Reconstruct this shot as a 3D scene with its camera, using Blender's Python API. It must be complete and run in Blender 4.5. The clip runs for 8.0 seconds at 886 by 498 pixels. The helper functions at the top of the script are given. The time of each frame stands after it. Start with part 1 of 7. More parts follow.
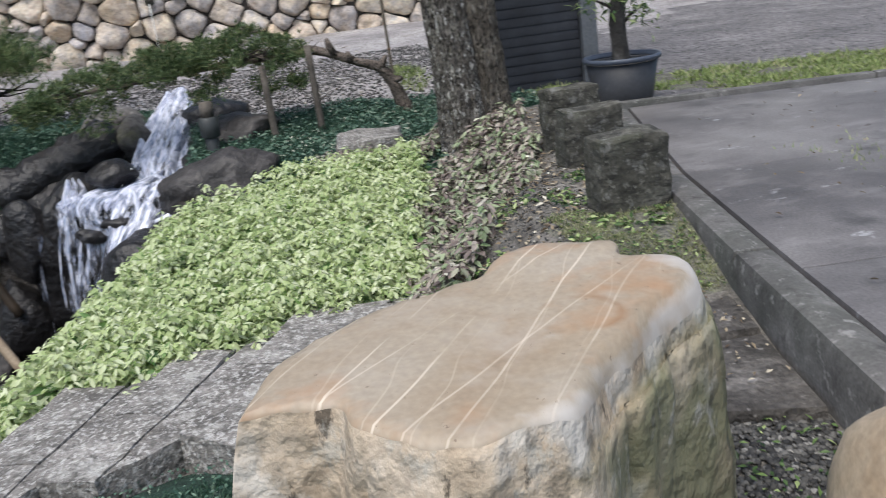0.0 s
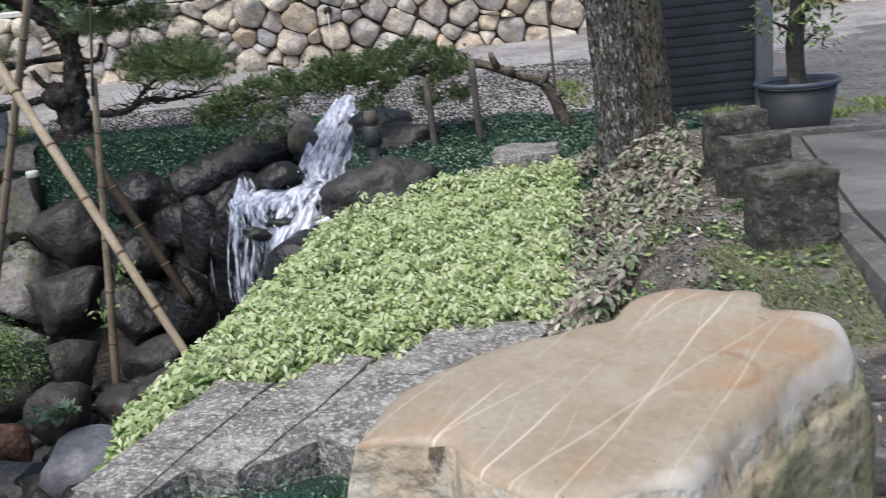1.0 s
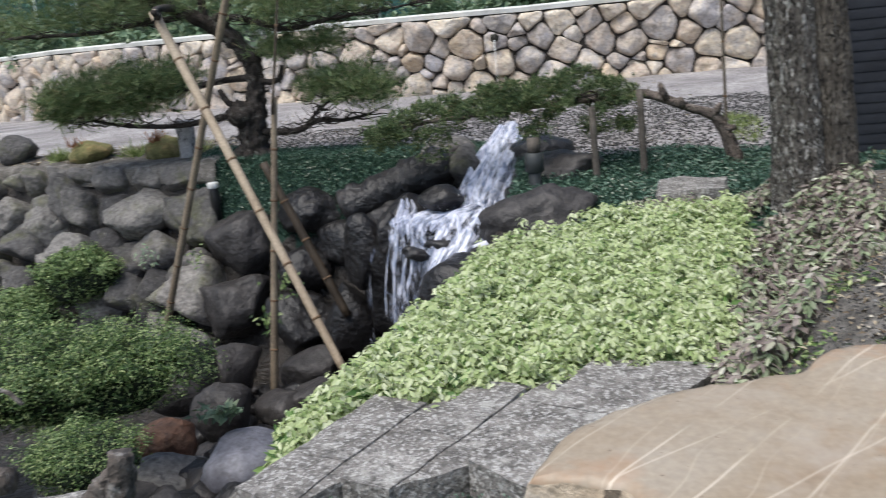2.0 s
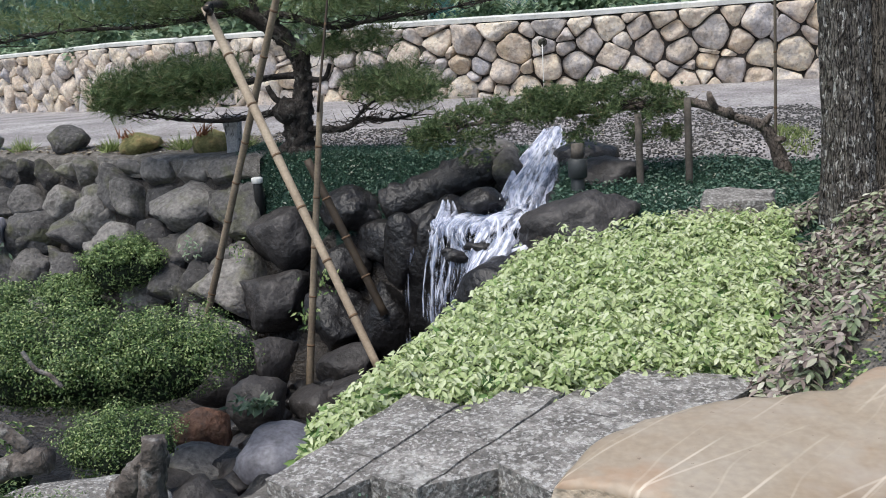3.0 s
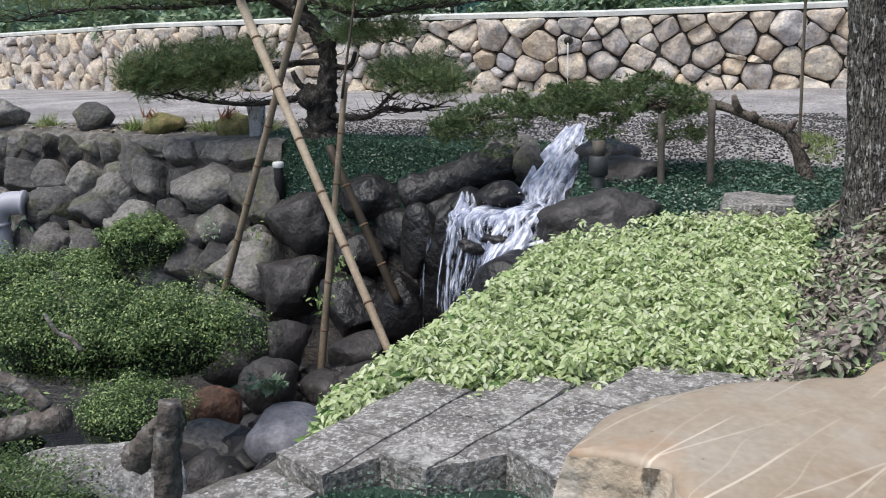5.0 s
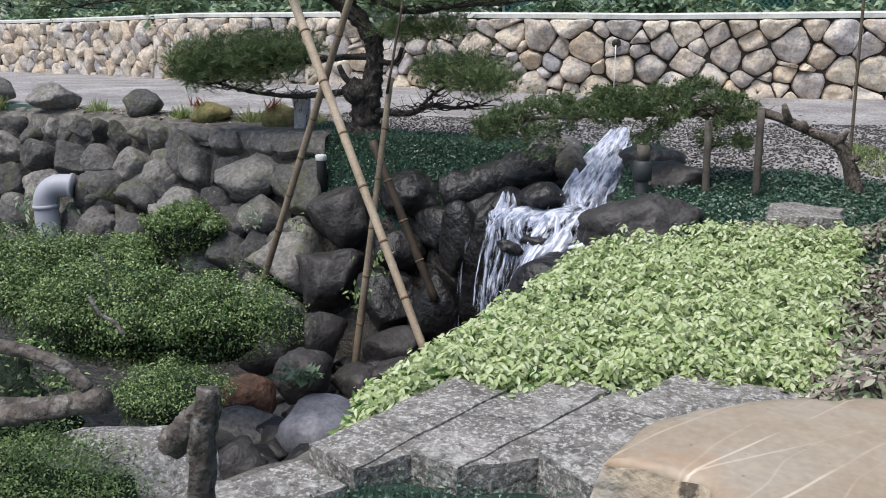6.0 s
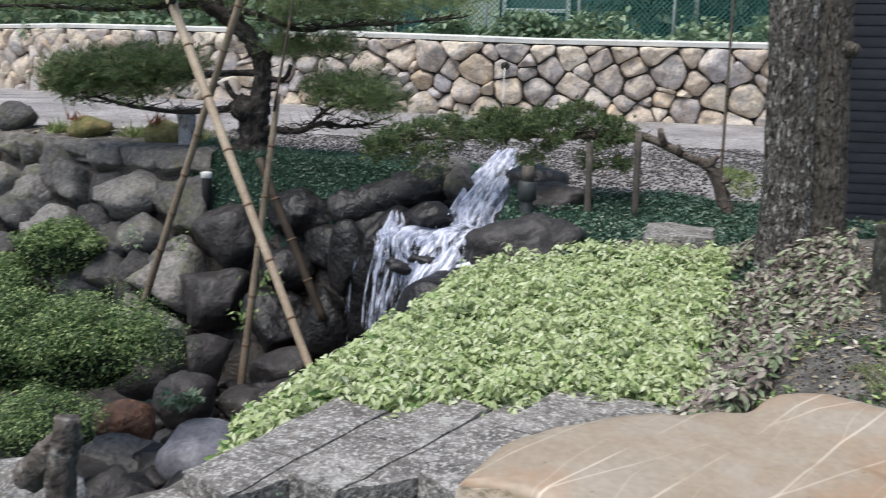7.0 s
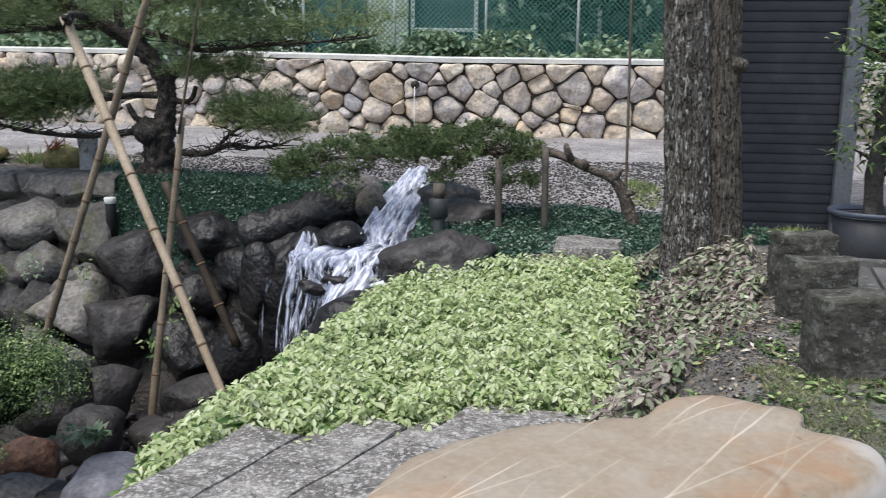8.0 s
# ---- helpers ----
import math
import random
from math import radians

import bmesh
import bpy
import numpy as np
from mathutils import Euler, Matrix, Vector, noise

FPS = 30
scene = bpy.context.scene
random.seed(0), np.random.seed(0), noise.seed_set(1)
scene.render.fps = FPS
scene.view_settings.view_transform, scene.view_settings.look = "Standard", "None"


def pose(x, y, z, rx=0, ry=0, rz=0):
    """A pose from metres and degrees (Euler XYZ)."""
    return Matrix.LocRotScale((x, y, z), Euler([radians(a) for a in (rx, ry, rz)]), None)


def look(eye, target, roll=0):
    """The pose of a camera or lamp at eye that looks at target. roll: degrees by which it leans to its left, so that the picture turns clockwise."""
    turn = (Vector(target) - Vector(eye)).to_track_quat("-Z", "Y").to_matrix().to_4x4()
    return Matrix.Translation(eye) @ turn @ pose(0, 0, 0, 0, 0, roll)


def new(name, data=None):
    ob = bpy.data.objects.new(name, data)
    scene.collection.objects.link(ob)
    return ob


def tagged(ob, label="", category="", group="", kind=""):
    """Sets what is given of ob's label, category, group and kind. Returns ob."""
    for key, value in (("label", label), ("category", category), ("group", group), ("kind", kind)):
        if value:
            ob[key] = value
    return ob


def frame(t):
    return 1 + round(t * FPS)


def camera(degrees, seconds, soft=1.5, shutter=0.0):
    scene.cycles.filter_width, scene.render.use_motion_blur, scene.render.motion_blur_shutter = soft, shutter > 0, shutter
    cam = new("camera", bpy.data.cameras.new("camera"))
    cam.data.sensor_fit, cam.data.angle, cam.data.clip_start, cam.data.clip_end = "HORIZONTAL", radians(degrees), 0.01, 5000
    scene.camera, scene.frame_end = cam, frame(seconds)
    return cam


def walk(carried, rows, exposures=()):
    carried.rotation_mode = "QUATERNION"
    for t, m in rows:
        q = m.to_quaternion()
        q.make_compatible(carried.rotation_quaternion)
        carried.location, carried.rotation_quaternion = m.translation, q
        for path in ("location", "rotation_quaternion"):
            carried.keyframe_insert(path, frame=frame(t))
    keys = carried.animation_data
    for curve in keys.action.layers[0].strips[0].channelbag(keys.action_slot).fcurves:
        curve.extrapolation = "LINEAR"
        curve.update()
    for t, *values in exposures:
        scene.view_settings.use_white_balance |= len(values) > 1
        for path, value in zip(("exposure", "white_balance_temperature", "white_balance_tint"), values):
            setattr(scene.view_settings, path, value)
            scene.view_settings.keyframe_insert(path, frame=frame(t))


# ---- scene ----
# Camera: seconds, place, yaw, pitch, roll
PATH = [
    (0, -0.0639, -0.0043, 0.8084, -14.512, -17.953, -7.396),
    (0.5, -0.0159, -0.0174, 0.8277, -8.714, -17.330, -6.744),
    (1, -0.0229, 0.0027, 0.8423, -3.729, -16.098, -6.614),
    (1.5, -0.0402, 0.0136, 0.8475, 0.028, -14.316, -6.131),
    (2, -0.0664, 0.0113, 0.8518, 6.443, -13.303, -5.670),
    (2.2, -0.0687, 0.0179, 0.8455, 8.046, -13.070, -5.291),
    (3.5, -0.0560, 0.0104, 0.8426, 9.457, -12.873, -3.865),
    (4, -0.0572, 0.0019, 0.8245, 9.586, -12.968, -2.881),
    (5.3, -0.0793, -0.0111, 0.8114, 11.001, -13.162, -0.965),
    (5.5, -0.0853, -0.0098, 0.8113, 12.034, -13.190, -0.705),
    (6, -0.0775, -0.0080, 0.8155, 12.896, -13.203, 0.116),
    (6.5, -0.0566, -0.0056, 0.8214, 11.144, -12.752, 0.910),
    (7, -0.0312, 0.0028, 0.8197, 5.649, -11.850, 1.560),
    (7.5, -0.0206, -0.0018, 0.8236, 2.372, -10.983, 1.411),
    (8, 0.0000, 0.0000, 0.8200, 0.000, -10.500, 0.800),
]
cam = camera(55.3, 8.0, soft=1.0, shutter=0.45)
walk(cam, [(t, pose(x, y, z) @ pose(0, 0, 0, 0, 0, yaw) @ pose(0, 0, 0, 90 + pitch) @ pose(0, 0, 0, 0, 0, roll))
           for t, x, y, z, yaw, pitch, roll in PATH])

# World: an overcast sky and a weak, wide sun
world = bpy.data.worlds.new("world")
scene.world = world
world.use_nodes = True
wn = world.node_tree
sky = wn.nodes.new("ShaderNodeTexSky")
sky.sky_type, sky.sun_disc = "NISHITA", False
sky.sun_elevation, sky.sun_rotation = radians(65), radians(-142)
sky.air_density, sky.dust_density = 1.0, 2.0
wn.nodes["Background"].inputs["Strength"].default_value = 0.125
wn.links.new(sky.outputs[0], wn.nodes["Background"].inputs["Color"])
sun = new("sun", bpy.data.lights.new("sun", "SUN"))
sun.data.energy, sun.data.angle, sun.data.color = 2.4, radians(50), (0.98, 0.96, 0.905)
sun.matrix_world = look((-2.3, -2.94, 8), (0, 0, 0))
scene.view_settings.exposure = 0.44

# ---------------------------------------------------------------- helpers
rng = np.random.default_rng(7)


def sm(a, b, t):
    t = min(1.0, max(0.0, (t - a) / (b - a)))
    return t * t * (3 - 2 * t)


def interp(t, xs, ys):
    if t <= xs[0]:
        return float(ys[0])
    for k in range(1, len(xs)):
        if t < xs[k]:
            return float(ys[k - 1] + (ys[k] - ys[k - 1]) * (t - xs[k - 1]) / (xs[k] - xs[k - 1]))
    return float(ys[-1])


def shade(me, smooth=True):
    me.polygons.foreach_set("use_smooth", [smooth] * len(me.polygons))


def thing(name, label, category, group="", kind="", at=(0, 0, 0)):
    ob = new(name)
    ob.location = at
    ob.empty_display_size = 0.05
    return tagged(ob, label, category, group, kind)


def put(name, me, material, parent=None, label="", at=None):
    ob = new(name, me)
    for m in material if isinstance(material, (list, tuple)) else [material]:
        me.materials.append(m)
    if parent:
        ob.parent = parent
        ob.matrix_parent_inverse = Matrix.Translation(-Vector(parent.location))
    if at is not None:
        ob.location = at
    if label:
        ob["label"] = label
    return ob


def raw(verts, faces, smooth=True):
    me = bpy.data.meshes.new("mesh")
    me.from_pydata([tuple(v) for v in verts], [], [tuple(f) for f in faces])
    shade(me, smooth)
    me.update()
    return me


def part(name, bm, material, parent=None, label="", smooth=True):
    me = bpy.data.meshes.new(name)
    bm.normal_update()
    for e in bm.edges:
        e.smooth = len(e.link_faces) != 2 or e.calc_face_angle(0.0) < radians(32)
    bm.to_mesh(me)
    bm.free()
    shade(me, smooth)
    return put(name, me, material, parent, label)


def soup(verts, faces):
    """A mesh from numpy arrays of points and equal-sided faces."""
    me = bpy.data.meshes.new("mesh")
    n, k = faces.shape
    me.vertices.add(len(verts))
    me.vertices.foreach_set("co", np.asarray(verts, np.float32).ravel())
    me.loops.add(n * k)
    me.loops.foreach_set("vertex_index", faces.astype(np.int32).ravel())
    me.polygons.add(n)
    me.polygons.foreach_set("loop_start", np.arange(0, n * k, k, dtype=np.int32))
    me.update(calc_edges=True)
    me.validate()
    return me


def unit(a):
    return a / (np.linalg.norm(a, axis=-1, keepdims=True) + 1e-9)


def leaves(p, n, d, length, width, cup=0.12):
    """Folded, pointed leaves at points p with normals n, along d."""
    length, width = np.broadcast_to(length, len(p))[:, None], np.broadcast_to(width, len(p))[:, None]
    n = unit(n)
    d = unit(d - (d * n).sum(1, keepdims=True) * n)
    s = np.cross(n, d)
    a = p
    m = p + 0.45 * length * d - cup * width * n
    r = p + 0.42 * length * d + 0.5 * width * s + 0.1 * width * n
    l = p + 0.42 * length * d - 0.5 * width * s + 0.1 * width * n
    t = p + length * d - 0.18 * length * n
    v = np.stack([a, r, t, l, m], 1).reshape(-1, 3)
    i = 5 * np.arange(len(p))[:, None]
    f = np.concatenate([i + [0, 1, 4], i + [1, 2, 4], i + [2, 3, 4], i + [3, 0, 4]], 1).reshape(-1, 3)
    return soup(v, f)


def broad_leaves(p, n, d, length, width, cup=0.14):
    """Rounded leaves with a folded midrib, drooping at the tip."""
    length, width = np.broadcast_to(length, len(p))[:, None], np.broadcast_to(width, len(p))[:, None]
    n = unit(n)
    d = unit(d - (d * n).sum(1, keepdims=True) * n)
    s = np.cross(n, d)

    def at(f, side, lift):
        return p + f * length * d + side * width * s + (lift * width - 0.20 * f * f * length) * n

    rows = [at(0, 0, 0), at(0.22, 0.36, 0.05), at(0.5, 0.5, 0.08), at(0.8, 0.3, 0.03), at(1, 0, -0.05),
            at(0.8, -0.3, 0.03), at(0.5, -0.5, 0.08), at(0.22, -0.36, 0.05), at(0.3, 0, -cup), at(0.68, 0, -cup)]
    v = np.stack(rows, 1).reshape(-1, 3)
    i = 10 * np.arange(len(p))[:, None]
    tri = [(0, 1, 8), (1, 2, 8), (2, 9, 8), (2, 3, 9), (3, 4, 9), (4, 5, 9), (5, 6, 9), (6, 8, 9), (6, 7, 8), (7, 0, 8)]
    f = np.concatenate([i + list(t) for t in tri], 1).reshape(-1, 3)
    return soup(v, f)


def needles(p, d, length, width):
    """Thin tapered needles or blades at points p along d."""
    length = np.broadcast_to(length, len(p))[:, None]
    width = np.broadcast_to(width, len(p))[:, None]
    d = unit(d)
    s = unit(np.cross(d, rng.normal(size=p.shape)))
    v = np.stack([p - 0.5 * width * s, p + 0.5 * width * s, p + length * d], 1).reshape(-1, 3)
    return soup(v, np.arange(3 * len(p)).reshape(-1, 3))


def box(bm, x0, y0, z0, x1, y1, z1, bevel=0.0, m=None):
    made = bmesh.ops.create_cube(bm, size=1.0)["verts"]
    for v in made:
        v.co = Vector(((x0 + x1) / 2 + v.co.x * (x1 - x0), (y0 + y1) / 2 + v.co.y * (y1 - y0), (z0 + z1) / 2 + v.co.z * (z1 - z0)))
    if bevel:
        edges = list({e for v in made for e in v.link_edges})
        made = bmesh.ops.bevel(bm, geom=edges, offset=bevel, segments=2, affect="EDGES", profile=0.6)["verts"]
    if m is not None:
        bmesh.ops.transform(bm, matrix=m, verts=[v for v in made if v.is_valid])
    return bm


def tube(points, radii, sides=10, bump=0.0, seed=0, cap=True):
    """A round limb along points, as a mesh."""
    pts = [Vector(p) for p in points]
    verts, faces = [], []
    side = Vector((0.3, 1, 0.1))
    for i, p in enumerate(pts):
        along = (pts[min(i + 1, len(pts) - 1)] - pts[max(i - 1, 0)]).normalized()
        u = along.cross(side).normalized()
        w = along.cross(u)
        for k in range(sides):
            a = 2 * math.pi * k / sides
            q = u * math.cos(a) + w * math.sin(a)
            r = radii[i] if bump == 0 else radii[i] * (1 + bump * noise.noise(Vector((q.x * 2.2 + seed, q.y * 2.2, i * 0.6))))
            verts.append(p + q * r)
    for i in range(len(pts) - 1):
        for k in range(sides):
            a, b = i * sides + k, i * sides + (k + 1) % sides
            faces.append((a, b, b + sides, a + sides))
    if cap:
        faces.append(tuple(range(sides - 1, -1, -1)))
        faces.append(tuple(range((len(pts) - 1) * sides, len(pts) * sides)))
    return raw(verts, faces)


def smooth_line(ctrl, n):
    """n points on a curve through the control points."""
    c = [Vector(p) for p in ctrl]
    out = []
    for i in range(n):
        t = i / (n - 1) * (len(c) - 1)
        k = min(int(t), len(c) - 2)
        f = t - k
        p0, p1, p2, p3 = c[max(k - 1, 0)], c[k], c[k + 1], c[min(k + 2, len(c) - 1)]
        out.append(0.5 * ((2 * p1) + (p2 - p0) * f + (2 * p0 - 5 * p1 + 4 * p2 - p3) * f * f + (3 * p1 - p0 - 3 * p2 + p3) * f ** 3))
    return out


def rock_mesh(seed, size, rough=0.22, cuts=9, sub=3, fine=0.03):
    """A boulder: a ball cut by random planes, then roughened."""
    bm = bmesh.new()
    bmesh.ops.create_icosphere(bm, subdivisions=sub, radius=1.0)
    r = random.Random(seed)
    planes = []
    for _ in range(cuts):
        n = Vector((r.gauss(0, 1), r.gauss(0, 1), r.gauss(0, 0.8))).normalized()
        planes.append((n, r.uniform(0.48, 0.82) if cuts > 12 else r.uniform(0.55, 0.88)))
    off = Vector((r.uniform(0, 50), r.uniform(0, 50), r.uniform(0, 50)))
    for v in bm.verts:
        p = v.co.copy()
        for n, h in planes:
            over = p.dot(n) - h
            if over > 0:
                p -= n * over * 0.85
        p *= 1 + rough * noise.noise(p * 1.3 + off) + fine * 2 * noise.noise(p * 4.5 + off) + fine * noise.noise(p * 11 + off)
        v.co = Vector((p.x * size[0], p.y * size[1], p.z * size[2]))
    me = bpy.data.meshes.new("boulder")
    bm.to_mesh(me)
    bm.free()
    shade(me)
    return me


def fitted_stone(poly, place, depth, seed, gap=0.012, rough=0.02, sides=26):
    """A face stone that fills the cell poly of a wall: rounded corners, a domed and faceted face."""
    r = random.Random(seed)
    pts = [Vector((a, b)) for a, b in poly]
    for bite in (r.uniform(0.10, 0.24), 0.22):
        cut = []
        for a, b in zip(pts, pts[1:] + pts[:1]):
            cut += [a.lerp(b, bite), a.lerp(b, 1 - bite)]
        pts = cut
    runs = [0.0]
    for a, b in zip(pts, pts[1:] + pts[:1]):
        runs.append(runs[-1] + (b - a).length)
    loop = pts + pts[:1]
    ts = np.linspace(0, runs[-1], sides, endpoint=False)
    ring = [Vector((float(np.interp(t, runs, [q.x for q in loop])), float(np.interp(t, runs, [q.y for q in loop])))) for t in ts]
    c = sum(ring, Vector((0, 0))) / sides
    mean = sum((q - c).length for q in ring) / sides
    facets = []
    for _ in range(4):
        a = r.uniform(0, 2 * math.pi)
        facets.append((Vector((math.cos(a), math.sin(a))), r.uniform(0.45, 0.9), r.uniform(0.2, 0.75)))
    off = Vector((r.uniform(0, 90), r.uniform(0, 90), r.uniform(0, 90)))
    verts, faces = [], []
    levels = [(-0.6, 0.97), (0.0, 1.0), (0.38, 0.985), (0.68, 0.92), (0.88, 0.78), (0.97, 0.55), (1.0, 0.28)]
    for f, sc in levels + [(1.0, 0.0)]:
        for q in ring if sc else ring[:1]:
            l = max((q - c).length, 0.02)
            at = c + (q - c) * sc * max(0.3, 1 - gap / l)
            w = f
            for way, h, slope in facets:
                w = min(w, h + 0.2 - slope * (at - c).dot(way) / mean)
            big = noise.noise(Vector((at.x * 5, at.y * 5, f)) + off)
            fine_ = noise.noise(Vector((at.x * 17, at.y * 17, f * 3)) + off)
            at = at + (at - c) * (0.20 * big + 0.07 * fine_ - 0.05) * (1 if f > 0 else 0.3)
            verts.append(place(at.x, at.y, w * depth + rough * big + 0.5 * rough * fine_))
    for j in range(len(levels) - 1):
        for i in range(sides):
            a, b = j * sides + i, j * sides + (i + 1) % sides
            faces.append((a, b, b + sides, a + sides))
    j = (len(levels) - 1) * sides
    faces += [(j + i, j + (i + 1) % sides, len(verts) - 1) for i in range(sides)]
    e0, e1, e2 = verts[j], verts[j + 1], verts[-1]
    if (e1 - e0).cross(e2 - e0).dot(place(c.x, c.y, 1.0) - place(c.x, c.y, 0.0)) < 0:
        faces = [f[::-1] for f in faces]
    return raw(verts, faces)


# ---------------------------------------------------------------- materials
def mat(name, stops, scale=6.0, rough=0.85, bump=0.3, bump_scale=40.0, spread="noise", detail=6.0, metal=0.0, coords="Object",
        grain=0.35, grain_scale=60.0, distance=0.01, spec=0.4):
    """A material whose colour runs over stops, by noise at two scales or by the random of the piece."""
    m = bpy.data.materials.new(name)
    m.use_nodes = True
    nt = m.node_tree
    b = nt.nodes["Principled BSDF"]
    b.inputs["Roughness"].default_value, b.inputs["Metallic"].default_value = rough, metal
    b.inputs["Specular IOR Level"].default_value = spec
    tc = nt.nodes.new("ShaderNodeTexCoord")
    src = tc.outputs[coords]
    if coords == "World":
        src = None
    big = nt.nodes.new("ShaderNodeTexNoise")
    big.inputs["Scale"].default_value, big.inputs["Detail"].default_value, big.inputs["Roughness"].default_value = scale, detail, 0.62
    small = nt.nodes.new("ShaderNodeTexNoise")
    small.inputs["Scale"].default_value, small.inputs["Detail"].default_value = grain_scale, 4.0
    nt.links.new(src, big.inputs["Vector"])
    nt.links.new(src, small.inputs["Vector"])
    ramp = nt.nodes.new("ShaderNodeValToRGB")
    while len(ramp.color_ramp.elements) < len(stops):
        ramp.color_ramp.elements.new(0.5)
    for e, (pos, col) in zip(ramp.color_ramp.elements, stops):
        e.position, e.color = pos, (*col, 1)
    fac = nt.nodes.new("ShaderNodeMath")
    fac.operation = "ADD"
    if spread == "noise":
        nt.links.new(big.outputs["Fac"], fac.inputs[0])
        fac.inputs[1].default_value = 0.0
    else:
        if spread == "object":
            info = nt.nodes.new("ShaderNodeObjectInfo")
            rnd = info.outputs["Random"]
        else:
            info = nt.nodes.new("ShaderNodeNewGeometry")
            rnd = info.outputs["Random Per Island"]
        half = nt.nodes.new("ShaderNodeMath")
        half.operation = "MULTIPLY_ADD"
        half.inputs[1].default_value, half.inputs[2].default_value = 0.5, -0.25
        nt.links.new(big.outputs["Fac"], half.inputs[0])
        nt.links.new(rnd, fac.inputs[0])
        nt.links.new(half.outputs[0], fac.inputs[1])
    nt.links.new(fac.outputs[0], ramp.inputs[0])
    mix = nt.nodes.new("ShaderNodeMix")
    mix.data_type, mix.blend_type = "RGBA", "OVERLAY"
    mix.inputs[0].default_value = grain
    nt.links.new(ramp.outputs[0], mix.inputs[6])
    nt.links.new(small.outputs["Fac"], mix.inputs[7])
    nt.links.new(mix.outputs[2], b.inputs["Base Color"])
    if bump:
        bn = nt.nodes.new("ShaderNodeTexNoise")
        bn.inputs["Scale"].default_value, bn.inputs["Detail"].default_value = bump_scale, 8.0
        nt.links.new(src, bn.inputs["Vector"])
        bp = nt.nodes.new("ShaderNodeBump")
        bp.inputs["Strength"].default_value, bp.inputs["Distance"].default_value = bump, distance
        nt.links.new(bn.outputs["Fac"], bp.inputs["Height"])
        nt.links.new(bp.outputs[0], b.inputs["Normal"])
    return m


def overlay(m, col, scale, lo, hi, amount=1.0, stretch=(1, 1, 1), detail=5.0):
    """Lay patches of a second colour (moss, lichen, stains) over a material."""
    nt = m.node_tree
    b = nt.nodes["Principled BSDF"]
    link = b.inputs["Base Color"].links[0]
    before = link.from_socket
    tc = nt.nodes.new("ShaderNodeTexCoord")
    mp = nt.nodes.new("ShaderNodeMapping")
    mp.inputs["Scale"].default_value = stretch
    mp.inputs["Location"].default_value = (scale * 1.7, scale * 0.3, 4.2)
    nz = nt.nodes.new("ShaderNodeTexNoise")
    nz.inputs["Scale"].default_value, nz.inputs["Detail"].default_value, nz.inputs["Roughness"].default_value = scale, detail, 0.65
    mr = nt.nodes.new("ShaderNodeMapRange")
    mr.inputs[1].default_value, mr.inputs[2].default_value, mr.inputs[4].default_value = lo, hi, amount
    mix = nt.nodes.new("ShaderNodeMix")
    mix.data_type = "RGBA"
    mix.inputs[7].default_value = (*col, 1)
    nt.links.new(tc.outputs["Object"], mp.inputs[0])
    nt.links.new(mp.outputs[0], nz.inputs["Vector"])
    nt.links.new(nz.outputs["Fac"], mr.inputs[0])
    nt.links.new(mr.outputs[0], mix.inputs[0])
    nt.links.new(before, mix.inputs[6])
    nt.links.new(mix.outputs[2], b.inputs["Base Color"])
    return m


def leafy(m, amount=0.25):
    """Let some light through leaves."""
    nt = m.node_tree
    b = nt.nodes["Principled BSDF"]
    out = nt.nodes["Material Output"]
    tr = nt.nodes.new("ShaderNodeBsdfTranslucent")
    ms = nt.nodes.new("ShaderNodeMixShader")
    ms.inputs[0].default_value = amount
    nt.links.new(b.inputs["Base Color"].links[0].from_socket, tr.inputs[0])
    nt.links.new(b.outputs[0], ms.inputs[1])
    nt.links.new(tr.outputs[0], ms.inputs[2])
    nt.links.new(ms.outputs[0], out.inputs[0])
    return m


M_GRAVEL = mat("drive_gravel", [(0.3, (0.22, 0.206, 0.207)), (0.55, (0.38, 0.358, 0.354)), (0.75, (0.53, 0.50, 0.49))], scale=1.2, grain=0.9, grain_scale=38, bump=0.9, bump_scale=45, distance=0.03, rough=0.95)
overlay(M_GRAVEL, (0.14, 0.12, 0.105), 22, 0.52, 0.62, 0.6)
overlay(M_GRAVEL, (0.17, 0.15, 0.135), 1.4, 0.52, 0.7, 0.5)
M_SOIL = mat("soil_litter", [(0.3, (0.075, 0.068, 0.06)), (0.5, (0.15, 0.138, 0.122)), (0.7, (0.27, 0.25, 0.225))], scale=9, grain=0.9, grain_scale=90, bump=0.7, bump_scale=60, distance=0.03, rough=0.95)
M_MOSS = mat("ground_cover_soil", [(0.3, (0.015, 0.036, 0.028)), (0.6, (0.035, 0.075, 0.055)), (0.8, (0.06, 0.085, 0.055))], scale=7, bump=1.0, bump_scale=50, distance=0.03, rough=0.95)
M_GRASS = mat("thin_grass", [(0.3, (0.10, 0.097, 0.083)), (0.5, (0.175, 0.168, 0.14)), (0.7, (0.22, 0.23, 0.15))], scale=9, grain=0.8, grain_scale=60, bump=1.0, bump_scale=70, distance=0.03, rough=0.95)
M_MUD = mat("stream_bed", [(0.3, (0.012, 0.0105, 0.0095)), (0.6, (0.042, 0.036, 0.031)), (0.8, (0.10, 0.088, 0.076))], scale=7, bump=1.0, bump_scale=18, distance=0.06, rough=0.45)
M_FAR = mat("far_ground", [(0.3, (0.04, 0.06, 0.03)), (0.7, (0.09, 0.12, 0.06))], scale=0.3, rough=0.95)
